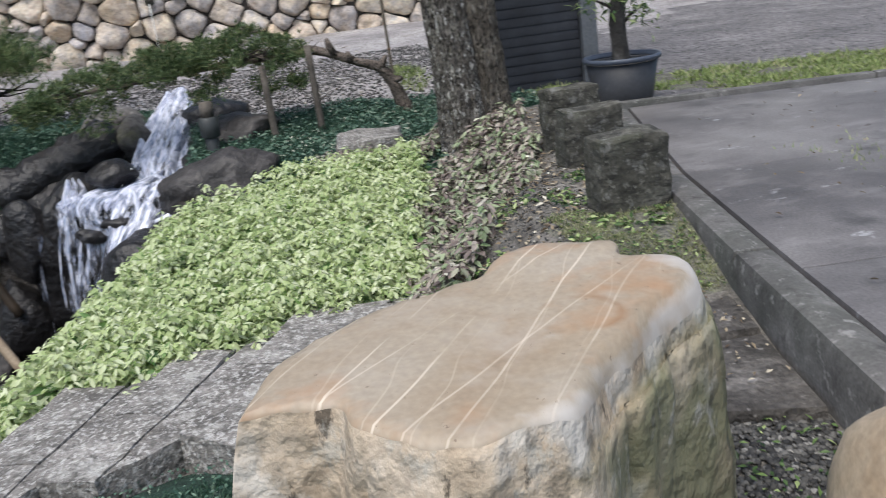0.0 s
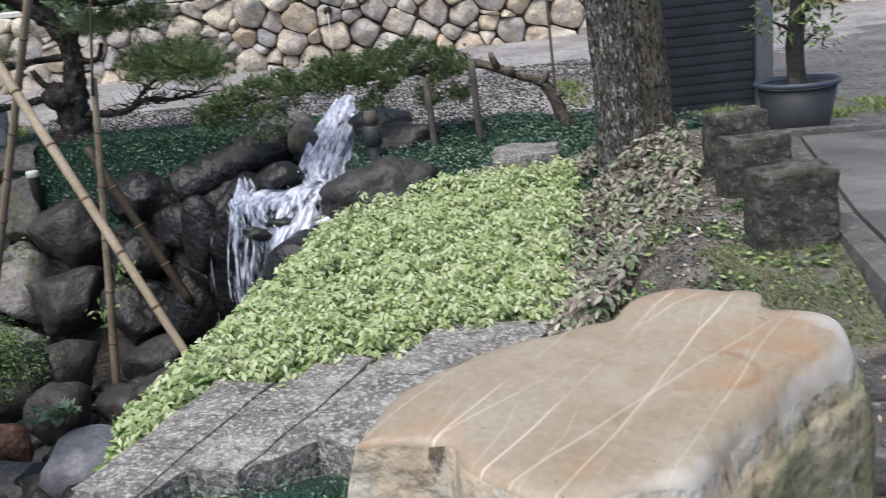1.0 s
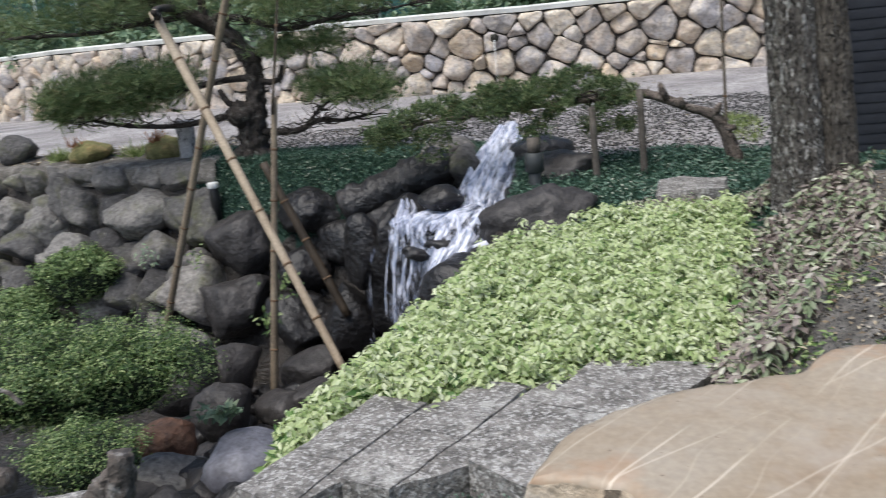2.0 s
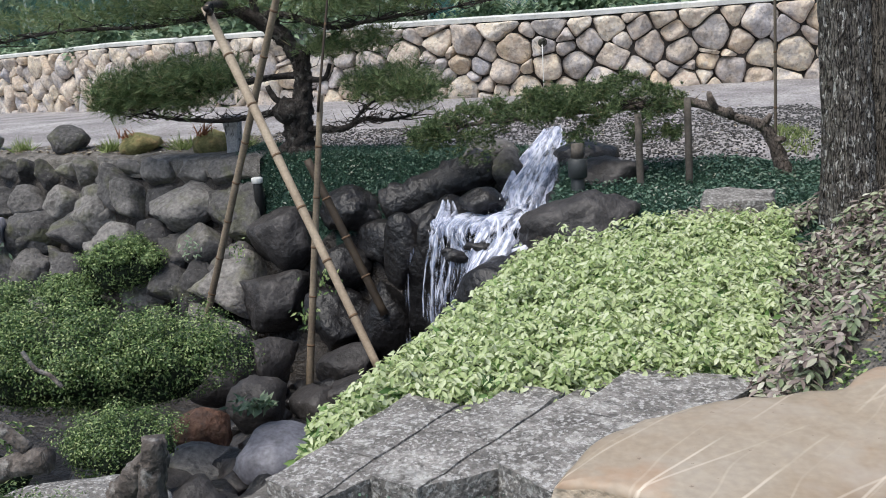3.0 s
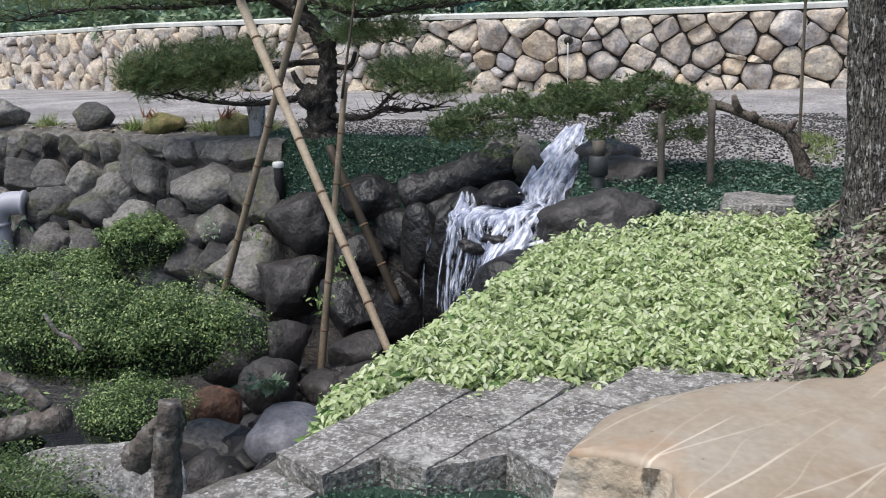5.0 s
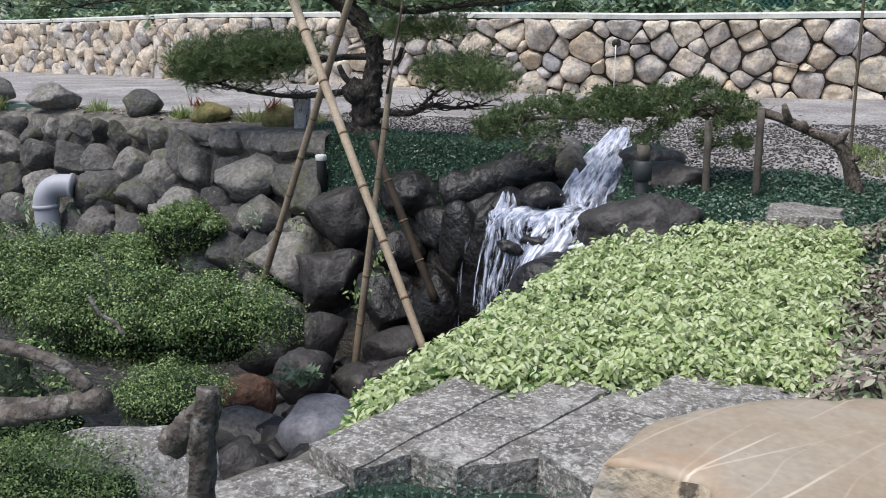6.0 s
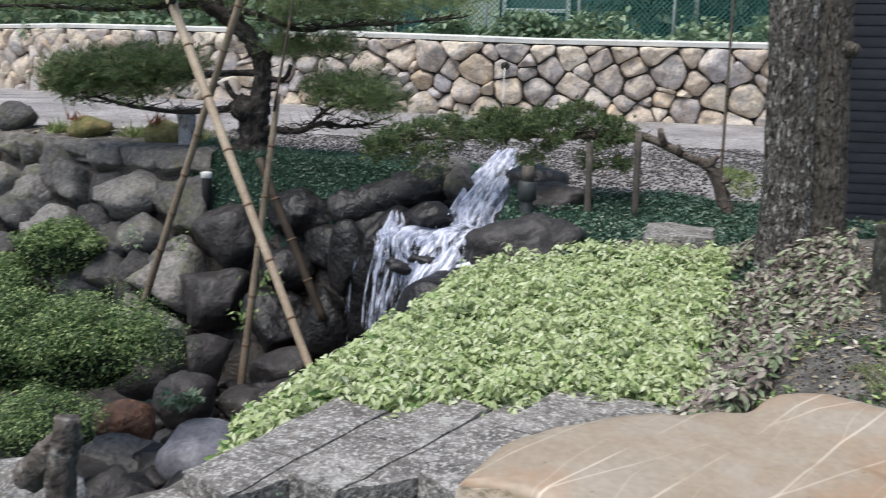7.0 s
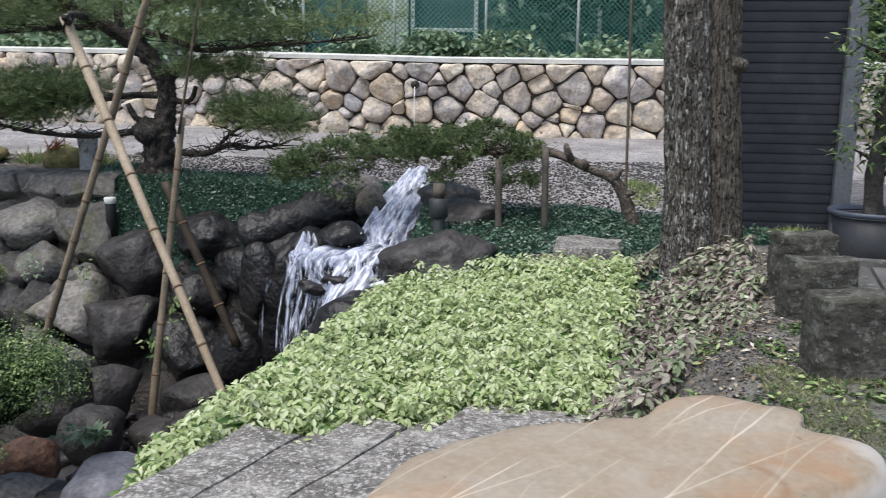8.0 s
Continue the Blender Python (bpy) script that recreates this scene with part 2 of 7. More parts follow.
M_PAVE = mat("wet_concrete", [(0.3, (0.085, 0.08, 0.08)), (0.5, (0.15, 0.14, 0.138)), (0.72, (0.22, 0.21, 0.205))], scale=1.6, grain=0.5, grain_scale=120, bump=0.25, bump_scale=120, rough=0.55, distance=0.004)
overlay(M_PAVE, (0.055, 0.05, 0.05), 1.1, 0.5, 0.7, 0.6)
overlay(M_PAVE, (0.30, 0.285, 0.28), 5, 0.52, 0.72, 0.4, (1, 1.8, 1))
overlay(M_PAVE, (0.50, 0.50, 0.51), 6.5, 0.64, 0.72, 0.8, (1, 2.2, 1))
overlay(M_PAVE, (0.035, 0.033, 0.033), 2.6, 0.56, 0.68, 0.6)
M_KERB = mat("kerb_concrete", [(0.3, (0.07, 0.067, 0.064)), (0.55, (0.145, 0.139, 0.133)), (0.75, (0.24, 0.232, 0.222))], scale=4, grain=0.5, grain_scale=120, bump=0.35, bump_scale=90, distance=0.006)
overlay(M_KERB, (0.05, 0.055, 0.045), 3.0, 0.46, 0.68, 0.8)
overlay(M_KERB, (0.36, 0.35, 0.335), 26, 0.58, 0.67, 0.55)
overlay(M_KERB, (0.035, 0.033, 0.03), 14, 0.56, 0.68, 0.6)
M_STEP = mat("brown_damp_stone", [(0.3, (0.04, 0.036, 0.033)), (0.55, (0.095, 0.087, 0.08)), (0.75, (0.20, 0.186, 0.175))], scale=9, grain=0.9, grain_scale=70, bump=1.0, bump_scale=45, distance=0.015, rough=0.8)
overlay(M_STEP, (0.36, 0.34, 0.32), 24, 0.60, 0.66, 0.6)
overlay(M_STEP, (0.025, 0.023, 0.02), 5, 0.52, 0.64, 0.6)
M_SLAB = mat("weathered_slab", [(0.3, (0.10, 0.092, 0.084)), (0.5, (0.20, 0.187, 0.172)), (0.7, (0.33, 0.31, 0.288))], scale=6, grain=0.8, grain_scale=90, bump=0.9, bump_scale=60, distance=0.014, rough=0.9)
overlay(M_SLAB, (0.60, 0.585, 0.56), 58, 0.52, 0.59, 0.65, detail=3.0)
overlay(M_SLAB, (0.08, 0.075, 0.07), 26, 0.55, 0.63, 0.7)
overlay(M_SLAB, (0.075, 0.07, 0.064), 7, 0.53, 0.66, 0.5)
overlay(M_SLAB, (0.54, 0.525, 0.49), 9, 0.55, 0.66, 0.55)
overlay(M_SLAB, (0.10, 0.094, 0.085), 55, 0.58, 0.66, 0.5)
def river_stone(name, spread):
    """Rounded river stones in warm greys and tans, stained and worn pale."""
    m = mat(name, [(0.0, (0.33, 0.32, 0.34)), (0.12, (0.50, 0.43, 0.365)), (0.26, (0.64, 0.54, 0.41)), (0.38, (0.38, 0.355, 0.345)), (0.5, (0.58, 0.48, 0.39)), (0.62, (0.72, 0.63, 0.51)), (0.74, (0.42, 0.395, 0.40)), (0.86, (0.56, 0.47, 0.39)), (1.0, (0.58, 0.46, 0.33))], spread=spread, scale=5, grain=0.6, grain_scale=25, bump=0.6, bump_scale=16, distance=0.03, rough=0.88)
    overlay(m, (0.14, 0.12, 0.10), 5, 0.55, 0.70, 0.6)
    overlay(m, (0.20, 0.185, 0.165), 16, 0.54, 0.64, 0.6)
    overlay(m, (0.62, 0.59, 0.55), 9, 0.60, 0.72, 0.5)
    return m


M_WALLSTONE = river_stone("river_stone", "object")
M_WALLSTONE_FAR = river_stone("far_river_stone", "island")
M_MORTAR = mat("dark_mortar", [(0.3, (0.022, 0.019, 0.017)), (0.7, (0.07, 0.06, 0.052))], scale=6, bump=1.0, bump_scale=30, distance=0.03)
M_COPING = mat("pale_coping", [(0.3, (0.50, 0.50, 0.47)), (0.55, (0.70, 0.70, 0.66)), (0.8, (0.80, 0.80, 0.76))], scale=3, grain=0.4, grain_scale=30, bump=0.3, bump_scale=20)
M_BOULDER = mat("grey_boulder", [(0.0, (0.045, 0.0425, 0.0425)), (0.35, (0.085, 0.081, 0.079)), (0.7, (0.142, 0.133, 0.126)), (1.0, (0.27, 0.253, 0.232))], spread="object", scale=4, grain=0.9, grain_scale=30, bump=1.0, bump_scale=18, distance=0.03, rough=0.85)
overlay(M_BOULDER, (0.12, 0.125, 0.05), 2.2, 0.53, 0.70, 0.75)
overlay(M_BOULDER, (0.30, 0.29, 0.26), 17, 0.60, 0.7, 0.6)
overlay(M_BOULDER, (0.03, 0.028, 0.025), 6, 0.54, 0.68, 0.7)
M_WET = mat("wet_dark_rock", [(0.25, (0.007, 0.0068, 0.0072)), (0.55, (0.02, 0.0185, 0.019)), (0.8, (0.06, 0.054, 0.051))], scale=4, grain=0.6, grain_scale=30, bump=1.0, bump_scale=16, distance=0.03, rough=0.4, spec=0.5)
M_DAMP = mat("damp_grey_rock", [(0.25, (0.018, 0.0165, 0.0165)), (0.5, (0.046, 0.042, 0.041)), (0.75, (0.11, 0.10, 0.095))], scale=5, grain=0.7, grain_scale=34, bump=1.0, bump_scale=20, distance=0.02, rough=0.55)
M_BROWNROCK = mat("rusty_rock_face", [(0.3, (0.07, 0.036, 0.024)), (0.55, (0.17, 0.085, 0.052)), (0.8, (0.26, 0.17, 0.115))], scale=7, grain=0.8, grain_scale=40, bump=1.0, bump_scale=20, distance=0.03, rough=0.6)
overlay(M_BROWNROCK, (0.05, 0.04, 0.035), 8, 0.50, 0.64, 0.75)
M_BLUEROCK = mat("smooth_blue_grey_rock", [(0.3, (0.10, 0.10, 0.12)), (0.5, (0.19, 0.19, 0.22)), (0.7, (0.28, 0.28, 0.31))], scale=6, grain=0.6, grain_scale=40, bump=0.6, bump_scale=30, rough=0.55)
overlay(M_BLUEROCK, (0.06, 0.055, 0.055), 7, 0.55, 0.68, 0.7)
M_MOSSROCK = mat("mossy_orange_rock", [(0.3, (0.10, 0.10, 0.04)), (0.5, (0.19, 0.18, 0.075)), (0.7, (0.33, 0.23, 0.11))], scale=6, grain=0.6, grain_scale=40, bump=0.9, bump_scale=24, distance=0.02, rough=0.95)
# darker gravel with dark and pale specks, used right of the shed
M_GRAVEL_DARK = mat("dark_specked_gravel", [(0.3, (0.11, 0.105, 0.108)), (0.55, (0.20, 0.188, 0.19)), (0.75, (0.30, 0.285, 0.28))], scale=1.5, grain=0.9, grain_scale=34, bump=1.0, bump_scale=40, distance=0.03, rough=0.9)
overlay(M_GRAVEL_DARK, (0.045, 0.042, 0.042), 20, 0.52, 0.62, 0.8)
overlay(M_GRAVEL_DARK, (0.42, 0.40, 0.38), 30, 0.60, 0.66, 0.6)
M_POST = mat("mossy_grey_stone", [(0.3, (0.03, 0.029, 0.024)), (0.5, (0.064, 0.061, 0.05)), (0.72, (0.15, 0.143, 0.122))], scale=9, grain=0.8, grain_scale=60, bump=0.9, bump_scale=35, distance=0.012, rough=0.92)
overlay(M_POST, (0.085, 0.095, 0.055), 5, 0.54, 0.7, 0.5)
overlay(M_POST, (0.27, 0.265, 0.25), 22, 0.56, 0.66, 0.5)
overlay(M_POST, (0.022, 0.021, 0.018), 9, 0.52, 0.60, 0.8, (1, 1, 4.5))
overlay(M_POST, (0.20, 0.195, 0.17), 40, 0.58, 0.64, 0.6)
M_BAMBOO = mat("pale_bamboo", [(0.3, (0.29, 0.215, 0.145)), (0.55, (0.45, 0.36, 0.26)), (0.8, (0.56, 0.47, 0.36))], scale=3, grain=0.4, grain_scale=60, bump=0.15, bump_scale=60, rough=0.5)
M_BAMBOO_OLD = mat("weathered_bamboo", [(0.3, (0.09, 0.075, 0.056)), (0.55, (0.18, 0.15, 0.115)), (0.8, (0.28, 0.24, 0.19))], scale=4, grain=0.5, grain_scale=60, bump=0.2, bump_scale=60, rough=0.7)
M_BAMBOO_TAN = mat("tan_bamboo", [(0.3, (0.15, 0.115, 0.08)), (0.55, (0.27, 0.215, 0.15)), (0.8, (0.38, 0.31, 0.225))], scale=4, grain=0.5, grain_scale=60, bump=0.2, bump_scale=60, rough=0.65)
M_BAMBOO_DARK = mat("dark_damp_bamboo", [(0.3, (0.03, 0.022, 0.015)), (0.7, (0.09, 0.065, 0.042))], scale=4, bump=0.2, bump_scale=60, rough=0.6)
M_NODE = mat("bamboo_node", [(0.3, (0.10, 0.06, 0.035)), (0.7, (0.22, 0.14, 0.08))], scale=20, bump=0.1)
M_BARK = mat("furrowed_bark", [(0.3, (0.055, 0.047, 0.041)), (0.5, (0.125, 0.113, 0.10)), (0.7, (0.235, 0.222, 0.20))], scale=11, grain=0.8, grain_scale=60, bump=1.0, bump_scale=40, distance=0.02, rough=0.95)
overlay(M_BARK, (0.50, 0.49, 0.46), 34, 0.555, 0.61, 0.85, (1, 1, 0.5))
overlay(M_BARK, (0.06, 0.05, 0.042), 9, 0.54, 0.66, 0.5, (1, 1, 0.3))


def plated(m, scale, stretch, crack, depth):
    """Long bark plates parted by dark upright cracks."""
    nt = m.node_tree
    b = nt.nodes["Principled BSDF"]
    before = b.inputs["Base Color"].links[0].from_socket
    tc = nt.nodes.new("ShaderNodeTexCoord")
    warp = nt.nodes.new("ShaderNodeTexNoise")
    warp.inputs["Scale"].default_value = 24
    add = nt.nodes.new("ShaderNodeMix")
    add.data_type, add.blend_type = "RGBA", "ADD"
    add.inputs[0].default_value = 0.016
    mp = nt.nodes.new("ShaderNodeMapping")
    mp.inputs["Scale"].default_value = (1, 1, stretch)
    vo = nt.nodes.new("ShaderNodeTexVoronoi")
    vo.feature = "DISTANCE_TO_EDGE"
    vo.inputs["Scale"].default_value = scale
    mr = nt.nodes.new("ShaderNodeMapRange")
    mr.inputs[1].default_value, mr.inputs[2].default_value = 0.0, crack
    mix = nt.nodes.new("ShaderNodeMix")
    mix.data_type = "RGBA"
    mix.inputs[6].default_value = (0.016, 0.013, 0.011, 1)
    bp = nt.nodes.new("ShaderNodeBump")
    bp.inputs["Strength"].default_value, bp.inputs["Distance"].default_value = 1.0, depth
    nt.links.new(tc.outputs["Object"], warp.inputs["Vector"])
    nt.links.new(tc.outputs["Object"], add.inputs[6])
    nt.links.new(warp.outputs["Color"], add.inputs[7])
    nt.links.new(add.outputs[2], mp.inputs[0])
    nt.links.new(mp.outputs[0], vo.inputs["Vector"])
    nt.links.new(vo.outputs["Distance"], mr.inputs[0])
    nt.links.new(mr.outputs[0], mix.inputs[0])
    nt.links.new(before, mix.inputs[7])
    nt.links.new(mix.outputs[2], b.inputs["Base Color"])
    nt.links.new(mr.outputs[0], bp.inputs["Height"])
    old = b.inputs["Normal"].links[0].from_node
    nt.links.new(bp.outputs[0], old.inputs["Normal"])


plated(M_BARK, 74, 0.12, 0.09, 0.012)
M_BARK_B = mat("brown_bark", [(0.3, (0.055, 0.047, 0.039)), (0.5, (0.115, 0.10, 0.083)), (0.75, (0.21, 0.188, 0.16))], scale=9, grain=0.7, grain_scale=60, bump=1.0, bump_scale=40, distance=0.015, rough=0.95)
plated(M_BARK_B, 76, 0.09, 0.09, 0.01)
overlay(M_BARK_B, (0.36, 0.34, 0.30), 46, 0.60, 0.66, 0.6, (1, 1, 0.3))
M_PINEBARK = mat("pine_bark", [(0.3, (0.022, 0.018, 0.016)), (0.55, (0.065, 0.054, 0.047)), (0.8, (0.17, 0.147, 0.13))], scale=9, grain=0.6, grain_scale=50, bump=1.0, bump_scale=30, distance=0.02, rough=0.95)
plated(M_PINEBARK, 44, 0.35, 0.05, 0.01)
overlay(M_PINEBARK, (0.26, 0.25, 0.22), 14, 0.56, 0.66, 0.6)
M_BLACKBARK = mat("dark_grey_bark", [(0.3, (0.018, 0.017, 0.016)), (0.55, (0.045, 0.042, 0.039)), (0.8, (0.11, 0.105, 0.098))], scale=12, grain=0.7, grain_scale=60, bump=1.0, bump_scale=40, distance=0.01, rough=0.95)
M_LOWBARK = mat("brown_pine_bark", [(0.3, (0.10, 0.082, 0.07)), (0.55, (0.20, 0.165, 0.142)), (0.8, (0.34, 0.295, 0.255))], scale=14, grain=0.6, grain_scale=50, bump=1.0, bump_scale=40, distance=0.012, rough=0.95)
plated(M_LOWBARK, 50, 0.5, 0.06, 0.006)
M_STAKE = mat("grey_stake", [(0.3, (0.05, 0.043, 0.037)), (0.55, (0.115, 0.10, 0.085)), (0.8, (0.19, 0.17, 0.145))], scale=6, grain=0.5, grain_scale=60, bump=0.3, bump_scale=60, rough=0.85)
M_NEEDLE = leafy(mat("pine_needles", [(0.0, (0.06, 0.11, 0.045)), (0.4, (0.145, 0.22, 0.09)), (0.8, (0.28, 0.345, 0.15)), (0.93, (0.38, 0.42, 0.21)), (1.0, (0.36, 0.28, 0.17))], spread="island", scale=5.0, bump=0, grain=0.1, rough=0.6), 0.2)
M_NEEDLE_DARK = leafy(mat("dark_pine_needles", [(0.0, (0.022, 0.048, 0.02)), (0.4, (0.07, 0.12, 0.046)), (0.8, (0.18, 0.24, 0.10)), (0.93, (0.29, 0.34, 0.15)), (1.0, (0.26, 0.20, 0.11))], spread="island", scale=6.0, bump=0, grain=0.1, rough=0.6), 0.2)
M_LIME = leafy(mat("lime_leaves", [(0.0, (0.28, 0.38, 0.15)), (0.25, (0.43, 0.52, 0.24)), (0.65, (0.54, 0.61, 0.35)), (1.0, (0.69, 0.73, 0.51))], spread="island", scale=2.0, bump=0, grain=0.15, grain_scale=200, rough=0.6), 0.28)
# darker copy of the lime leaves: shade under the top layer as colour
M_LIME_UNDER = leafy(mat("shaded_under_leaves", [(0.0, (0.045, 0.10, 0.03)), (0.6, (0.14, 0.26, 0.075)), (1.0, (0.30, 0.44, 0.15))], spread="island", scale=2.0, bump=0, grain=0.15, rough=0.5), 0.2)
M_PURPLE = leafy(mat("bronze_leaves", [(0.0, (0.08, 0.06, 0.055)), (0.2, (0.19, 0.15, 0.135)), (0.4, (0.33, 0.28, 0.25)), (0.55, (0.17, 0.24, 0.12)), (0.75, (0.40, 0.46, 0.29)), (0.9, (0.40, 0.34, 0.30)), (1.0, (0.68, 0.68, 0.56))], spread="island", scale=2.0, bump=0, grain=0.15, rough=0.5), 0.2)
M_SHRUB = leafy(mat("shrub_leaves", [(0.0, (0.022, 0.048, 0.015)), (0.35, (0.06, 0.118, 0.034)), (0.65, (0.16, 0.25, 0.075)), (1.0, (0.45, 0.53, 0.24))], spread="island", scale=8.0, bump=0, grain=0.1, rough=0.45), 0.22)
M_SHRUB_PALE = leafy(mat("pale_shrub_leaves", [(0.0, (0.05, 0.095, 0.03)), (0.4, (0.12, 0.20, 0.065)), (0.8, (0.24, 0.33, 0.12)), (1.0, (0.42, 0.51, 0.23))], spread="island", scale=8.0, bump=0, grain=0.1, rough=0.45), 0.22)
# near-black colour that stands for the shade inside the shrubs
M_SHRUB_DARK = mat("shrub_shade", [(0.3, (0.008, 0.015, 0.006)), (0.7, (0.02, 0.035, 0.014))], scale=12, bump=1.0, bump_scale=30, distance=0.05)
M_BLADE = leafy(mat("dark_grass_blades", [(0.0, (0.02, 0.055, 0.038)), (0.5, (0.045, 0.105, 0.07)), (1.0, (0.10, 0.18, 0.115))], spread="island", scale=2.0, bump=0, grain=0.1, rough=0.5), 0.15)
M_CREEP = leafy(mat("creeping_leaves", [(0.0, (0.04, 0.09, 0.065)), (0.5, (0.085, 0.165, 0.115)), (0.92, (0.17, 0.26, 0.185)), (1.0, (0.42, 0.44, 0.36))], spread="island", scale=2.0, bump=0, grain=0.1, rough=0.4), 0.15)
M_TURF = leafy(mat("turf_blades", [(0.0, (0.12, 0.16, 0.05)), (0.5, (0.23, 0.31, 0.10)), (0.8, (0.35, 0.41, 0.16)), (1.0, (0.46, 0.42, 0.26))], spread="island", scale=2.0, bump=0, grain=0.1, rough=0.6), 0.2)
M_TURF_DRY = leafy(mat("thin_dry_turf", [(0.0, (0.14, 0.15, 0.075)), (0.5, (0.22, 0.25, 0.11)), (0.8, (0.33, 0.34, 0.18)), (1.0, (0.46, 0.42, 0.29))], spread="island", scale=2.0, bump=0, grain=0.1, rough=0.7), 0.2)
M_LITTER = mat("dry_leaves", [(0.0, (0.08, 0.055, 0.035)), (0.5, (0.22, 0.17, 0.11)), (0.85, (0.42, 0.36, 0.26)), (1.0, (0.62, 0.6, 0.52))], spread="island", scale=2.0, bump=0, grain=0.1, rough=0.8)
M_PEBBLE = mat("dark_pebbles", [(0.0, (0.022, 0.022, 0.023)), (0.5, (0.065, 0.063, 0.06)), (0.9, (0.14, 0.135, 0.127)), (1.0, (0.30, 0.29, 0.27))], spread="island", scale=10.0, bump=0.3, grain=0.3, rough=0.75)
M_PVC = mat("grey_pvc", [(0.3, (0.03, 0.034, 0.035)), (0.7, (0.058, 0.064, 0.065))], scale=4, bump=0.05, rough=0.5)
M_PVC_PALE = mat("pale_grey_pvc", [(0.3, (0.36, 0.36, 0.41)), (0.7, (0.46, 0.46, 0.51))], scale=3, grain=0.05, bump=0.03, rough=0.45)
M_SHED = mat("dark_blue_grey_paint", [(0.3, (0.015, 0.0165, 0.022)), (0.6, (0.028, 0.031, 0.040)), (0.8, (0.046, 0.048, 0.056))], scale=5, grain=0.4, grain_scale=60, bump=0.4, bump_scale=60, rough=0.65, distance=0.004)
M_SHED_TRIM = mat("slate_grey_trim", [(0.3, (0.10, 0.11, 0.125)), (0.7, (0.165, 0.175, 0.195))], scale=6, bump=0.25, bump_scale=50, rough=0.65)
M_POT = mat("dark_grey_plastic", [(0.3, (0.026, 0.027, 0.031)), (0.7, (0.05, 0.052, 0.058))], scale=5, bump=0.08, rough=0.5)
M_POT_RIM = mat("blue_grey_plastic", [(0.3, (0.045, 0.055, 0.08)), (0.7, (0.075, 0.09, 0.12))], scale=5, bump=0.08, rough=0.45)
M_WHITE = mat("white_plastic", [(0.3, (0.68, 0.68, 0.64)), (0.7, (0.8, 0.8, 0.77))], scale=5, bump=0.05, rough=0.4)
M_MARKER = mat("pale_flecked_stone", [(0.3, (0.34, 0.32, 0.33)), (0.6, (0.50, 0.48, 0.48)), (0.8, (0.62, 0.60, 0.58))], scale=8, grain=0.6, grain_scale=50, bump=0.8, bump_scale=30, distance=0.015, rough=0.9)
overlay(M_MARKER, (0.05, 0.045, 0.045), 16, 0.55, 0.62, 0.9, (1, 1, 0.45))
M_BLACK = mat("black_plastic", [(0.3, (0.015, 0.016, 0.016)), (0.7, (0.03, 0.03, 0.03))], scale=5, bump=0.05, rough=0.5)
M_LOG = mat("grey_brown_log", [(0.3, (0.04, 0.033, 0.028)), (0.5, (0.11, 0.092, 0.08)), (0.75, (0.24, 0.215, 0.192))], scale=14, grain=0.7, grain_scale=50, bump=1.0, bump_scale=28, distance=0.03, rough=0.9)
overlay(M_LOG, (0.36, 0.345, 0.32), 17, 0.57, 0.66, 0.55)
overlay(M_LOG, (0.03, 0.025, 0.02), 24, 0.57, 0.64, 0.8, (1, 1, 0.4))
M_NET = mat("green_wire", [(0.3, (0.03, 0.13, 0.115)), (0.7, (0.07, 0.22, 0.19))], scale=4, bump=0, rough=0.5)
M_PANEL = mat("pale_yellow_render", [(0.3, (0.42, 0.46, 0.36)), (0.7, (0.55, 0.58, 0.46))], scale=1.5, bump=0.1)
M_WINFRAME = mat("pale_frame", [(0.3, (0.45, 0.5, 0.48)), (0.7, (0.58, 0.62, 0.6))], scale=4, bump=0.05)
M_TEALGLASS = mat("dull_green_glass", [(0.3, (0.05, 0.1, 0.1)), (0.7, (0.09, 0.15, 0.145))], scale=2, bump=0, rough=0.15)
M_FARLEAF = leafy(mat("far_leaves", [(0.0, (0.09, 0.15, 0.105)), (0.5, (0.19, 0.275, 0.19)), (1.0, (0.35, 0.42, 0.31))], spread="island", scale=0.6, bump=0, grain=0.1, rough=0.6), 0.2)
M_HEDGE = leafy(mat("hedge_leaves", [(0.0, (0.10, 0.165, 0.10)), (0.5, (0.20, 0.30, 0.18)), (1.0, (0.38, 0.46, 0.30))], spread="island", scale=0.8, bump=0, grain=0.1, rough=0.55), 0.2)
M_CLAY = mat("terracotta", [(0.3, (0.24, 0.10, 0.05)), (0.7, (0.36, 0.16, 0.085))], scale=5, bump=0.2)

# Big tan stone: polished, veined top; pale broken rim; grey-green sides
M_TAN = mat("tan_stone_top", [(0.3, (0.28, 0.20, 0.132)), (0.44, (0.335, 0.265, 0.188)), (0.58, (0.365, 0.305, 0.232)), (0.75, (0.40, 0.355, 0.30))], scale=3.2, grain=0.25, grain_scale=90, bump=0.12, bump_scale=50, rough=0.5, distance=0.004)
M_TAN_PALE = mat("pale_tan_stone", [(0.3, (0.36, 0.26, 0.17)), (0.5, (0.47, 0.385, 0.29)), (0.7, (0.56, 0.49, 0.40))], scale=4, grain=0.4, grain_scale=70, bump=0.3, bump_scale=40, rough=0.7, distance=0.006)
M_TAN_SIDE = mat("tan_stone_side", [(0.3, (0.22, 0.165, 0.11)), (0.5, (0.42, 0.335, 0.245)), (0.72, (0.58, 0.50, 0.41))], scale=5, grain=0.6, grain_scale=50, bump=0.9, bump_scale=22, rough=0.85, distance=0.025)
overlay(M_TAN_SIDE, (0.26, 0.20, 0.12), 3.0, 0.54, 0.70, 0.5)
overlay(M_TAN_SIDE, (0.62, 0.58, 0.52), 7.0, 0.55, 0.66, 0.75, (1, 1, 0.8))
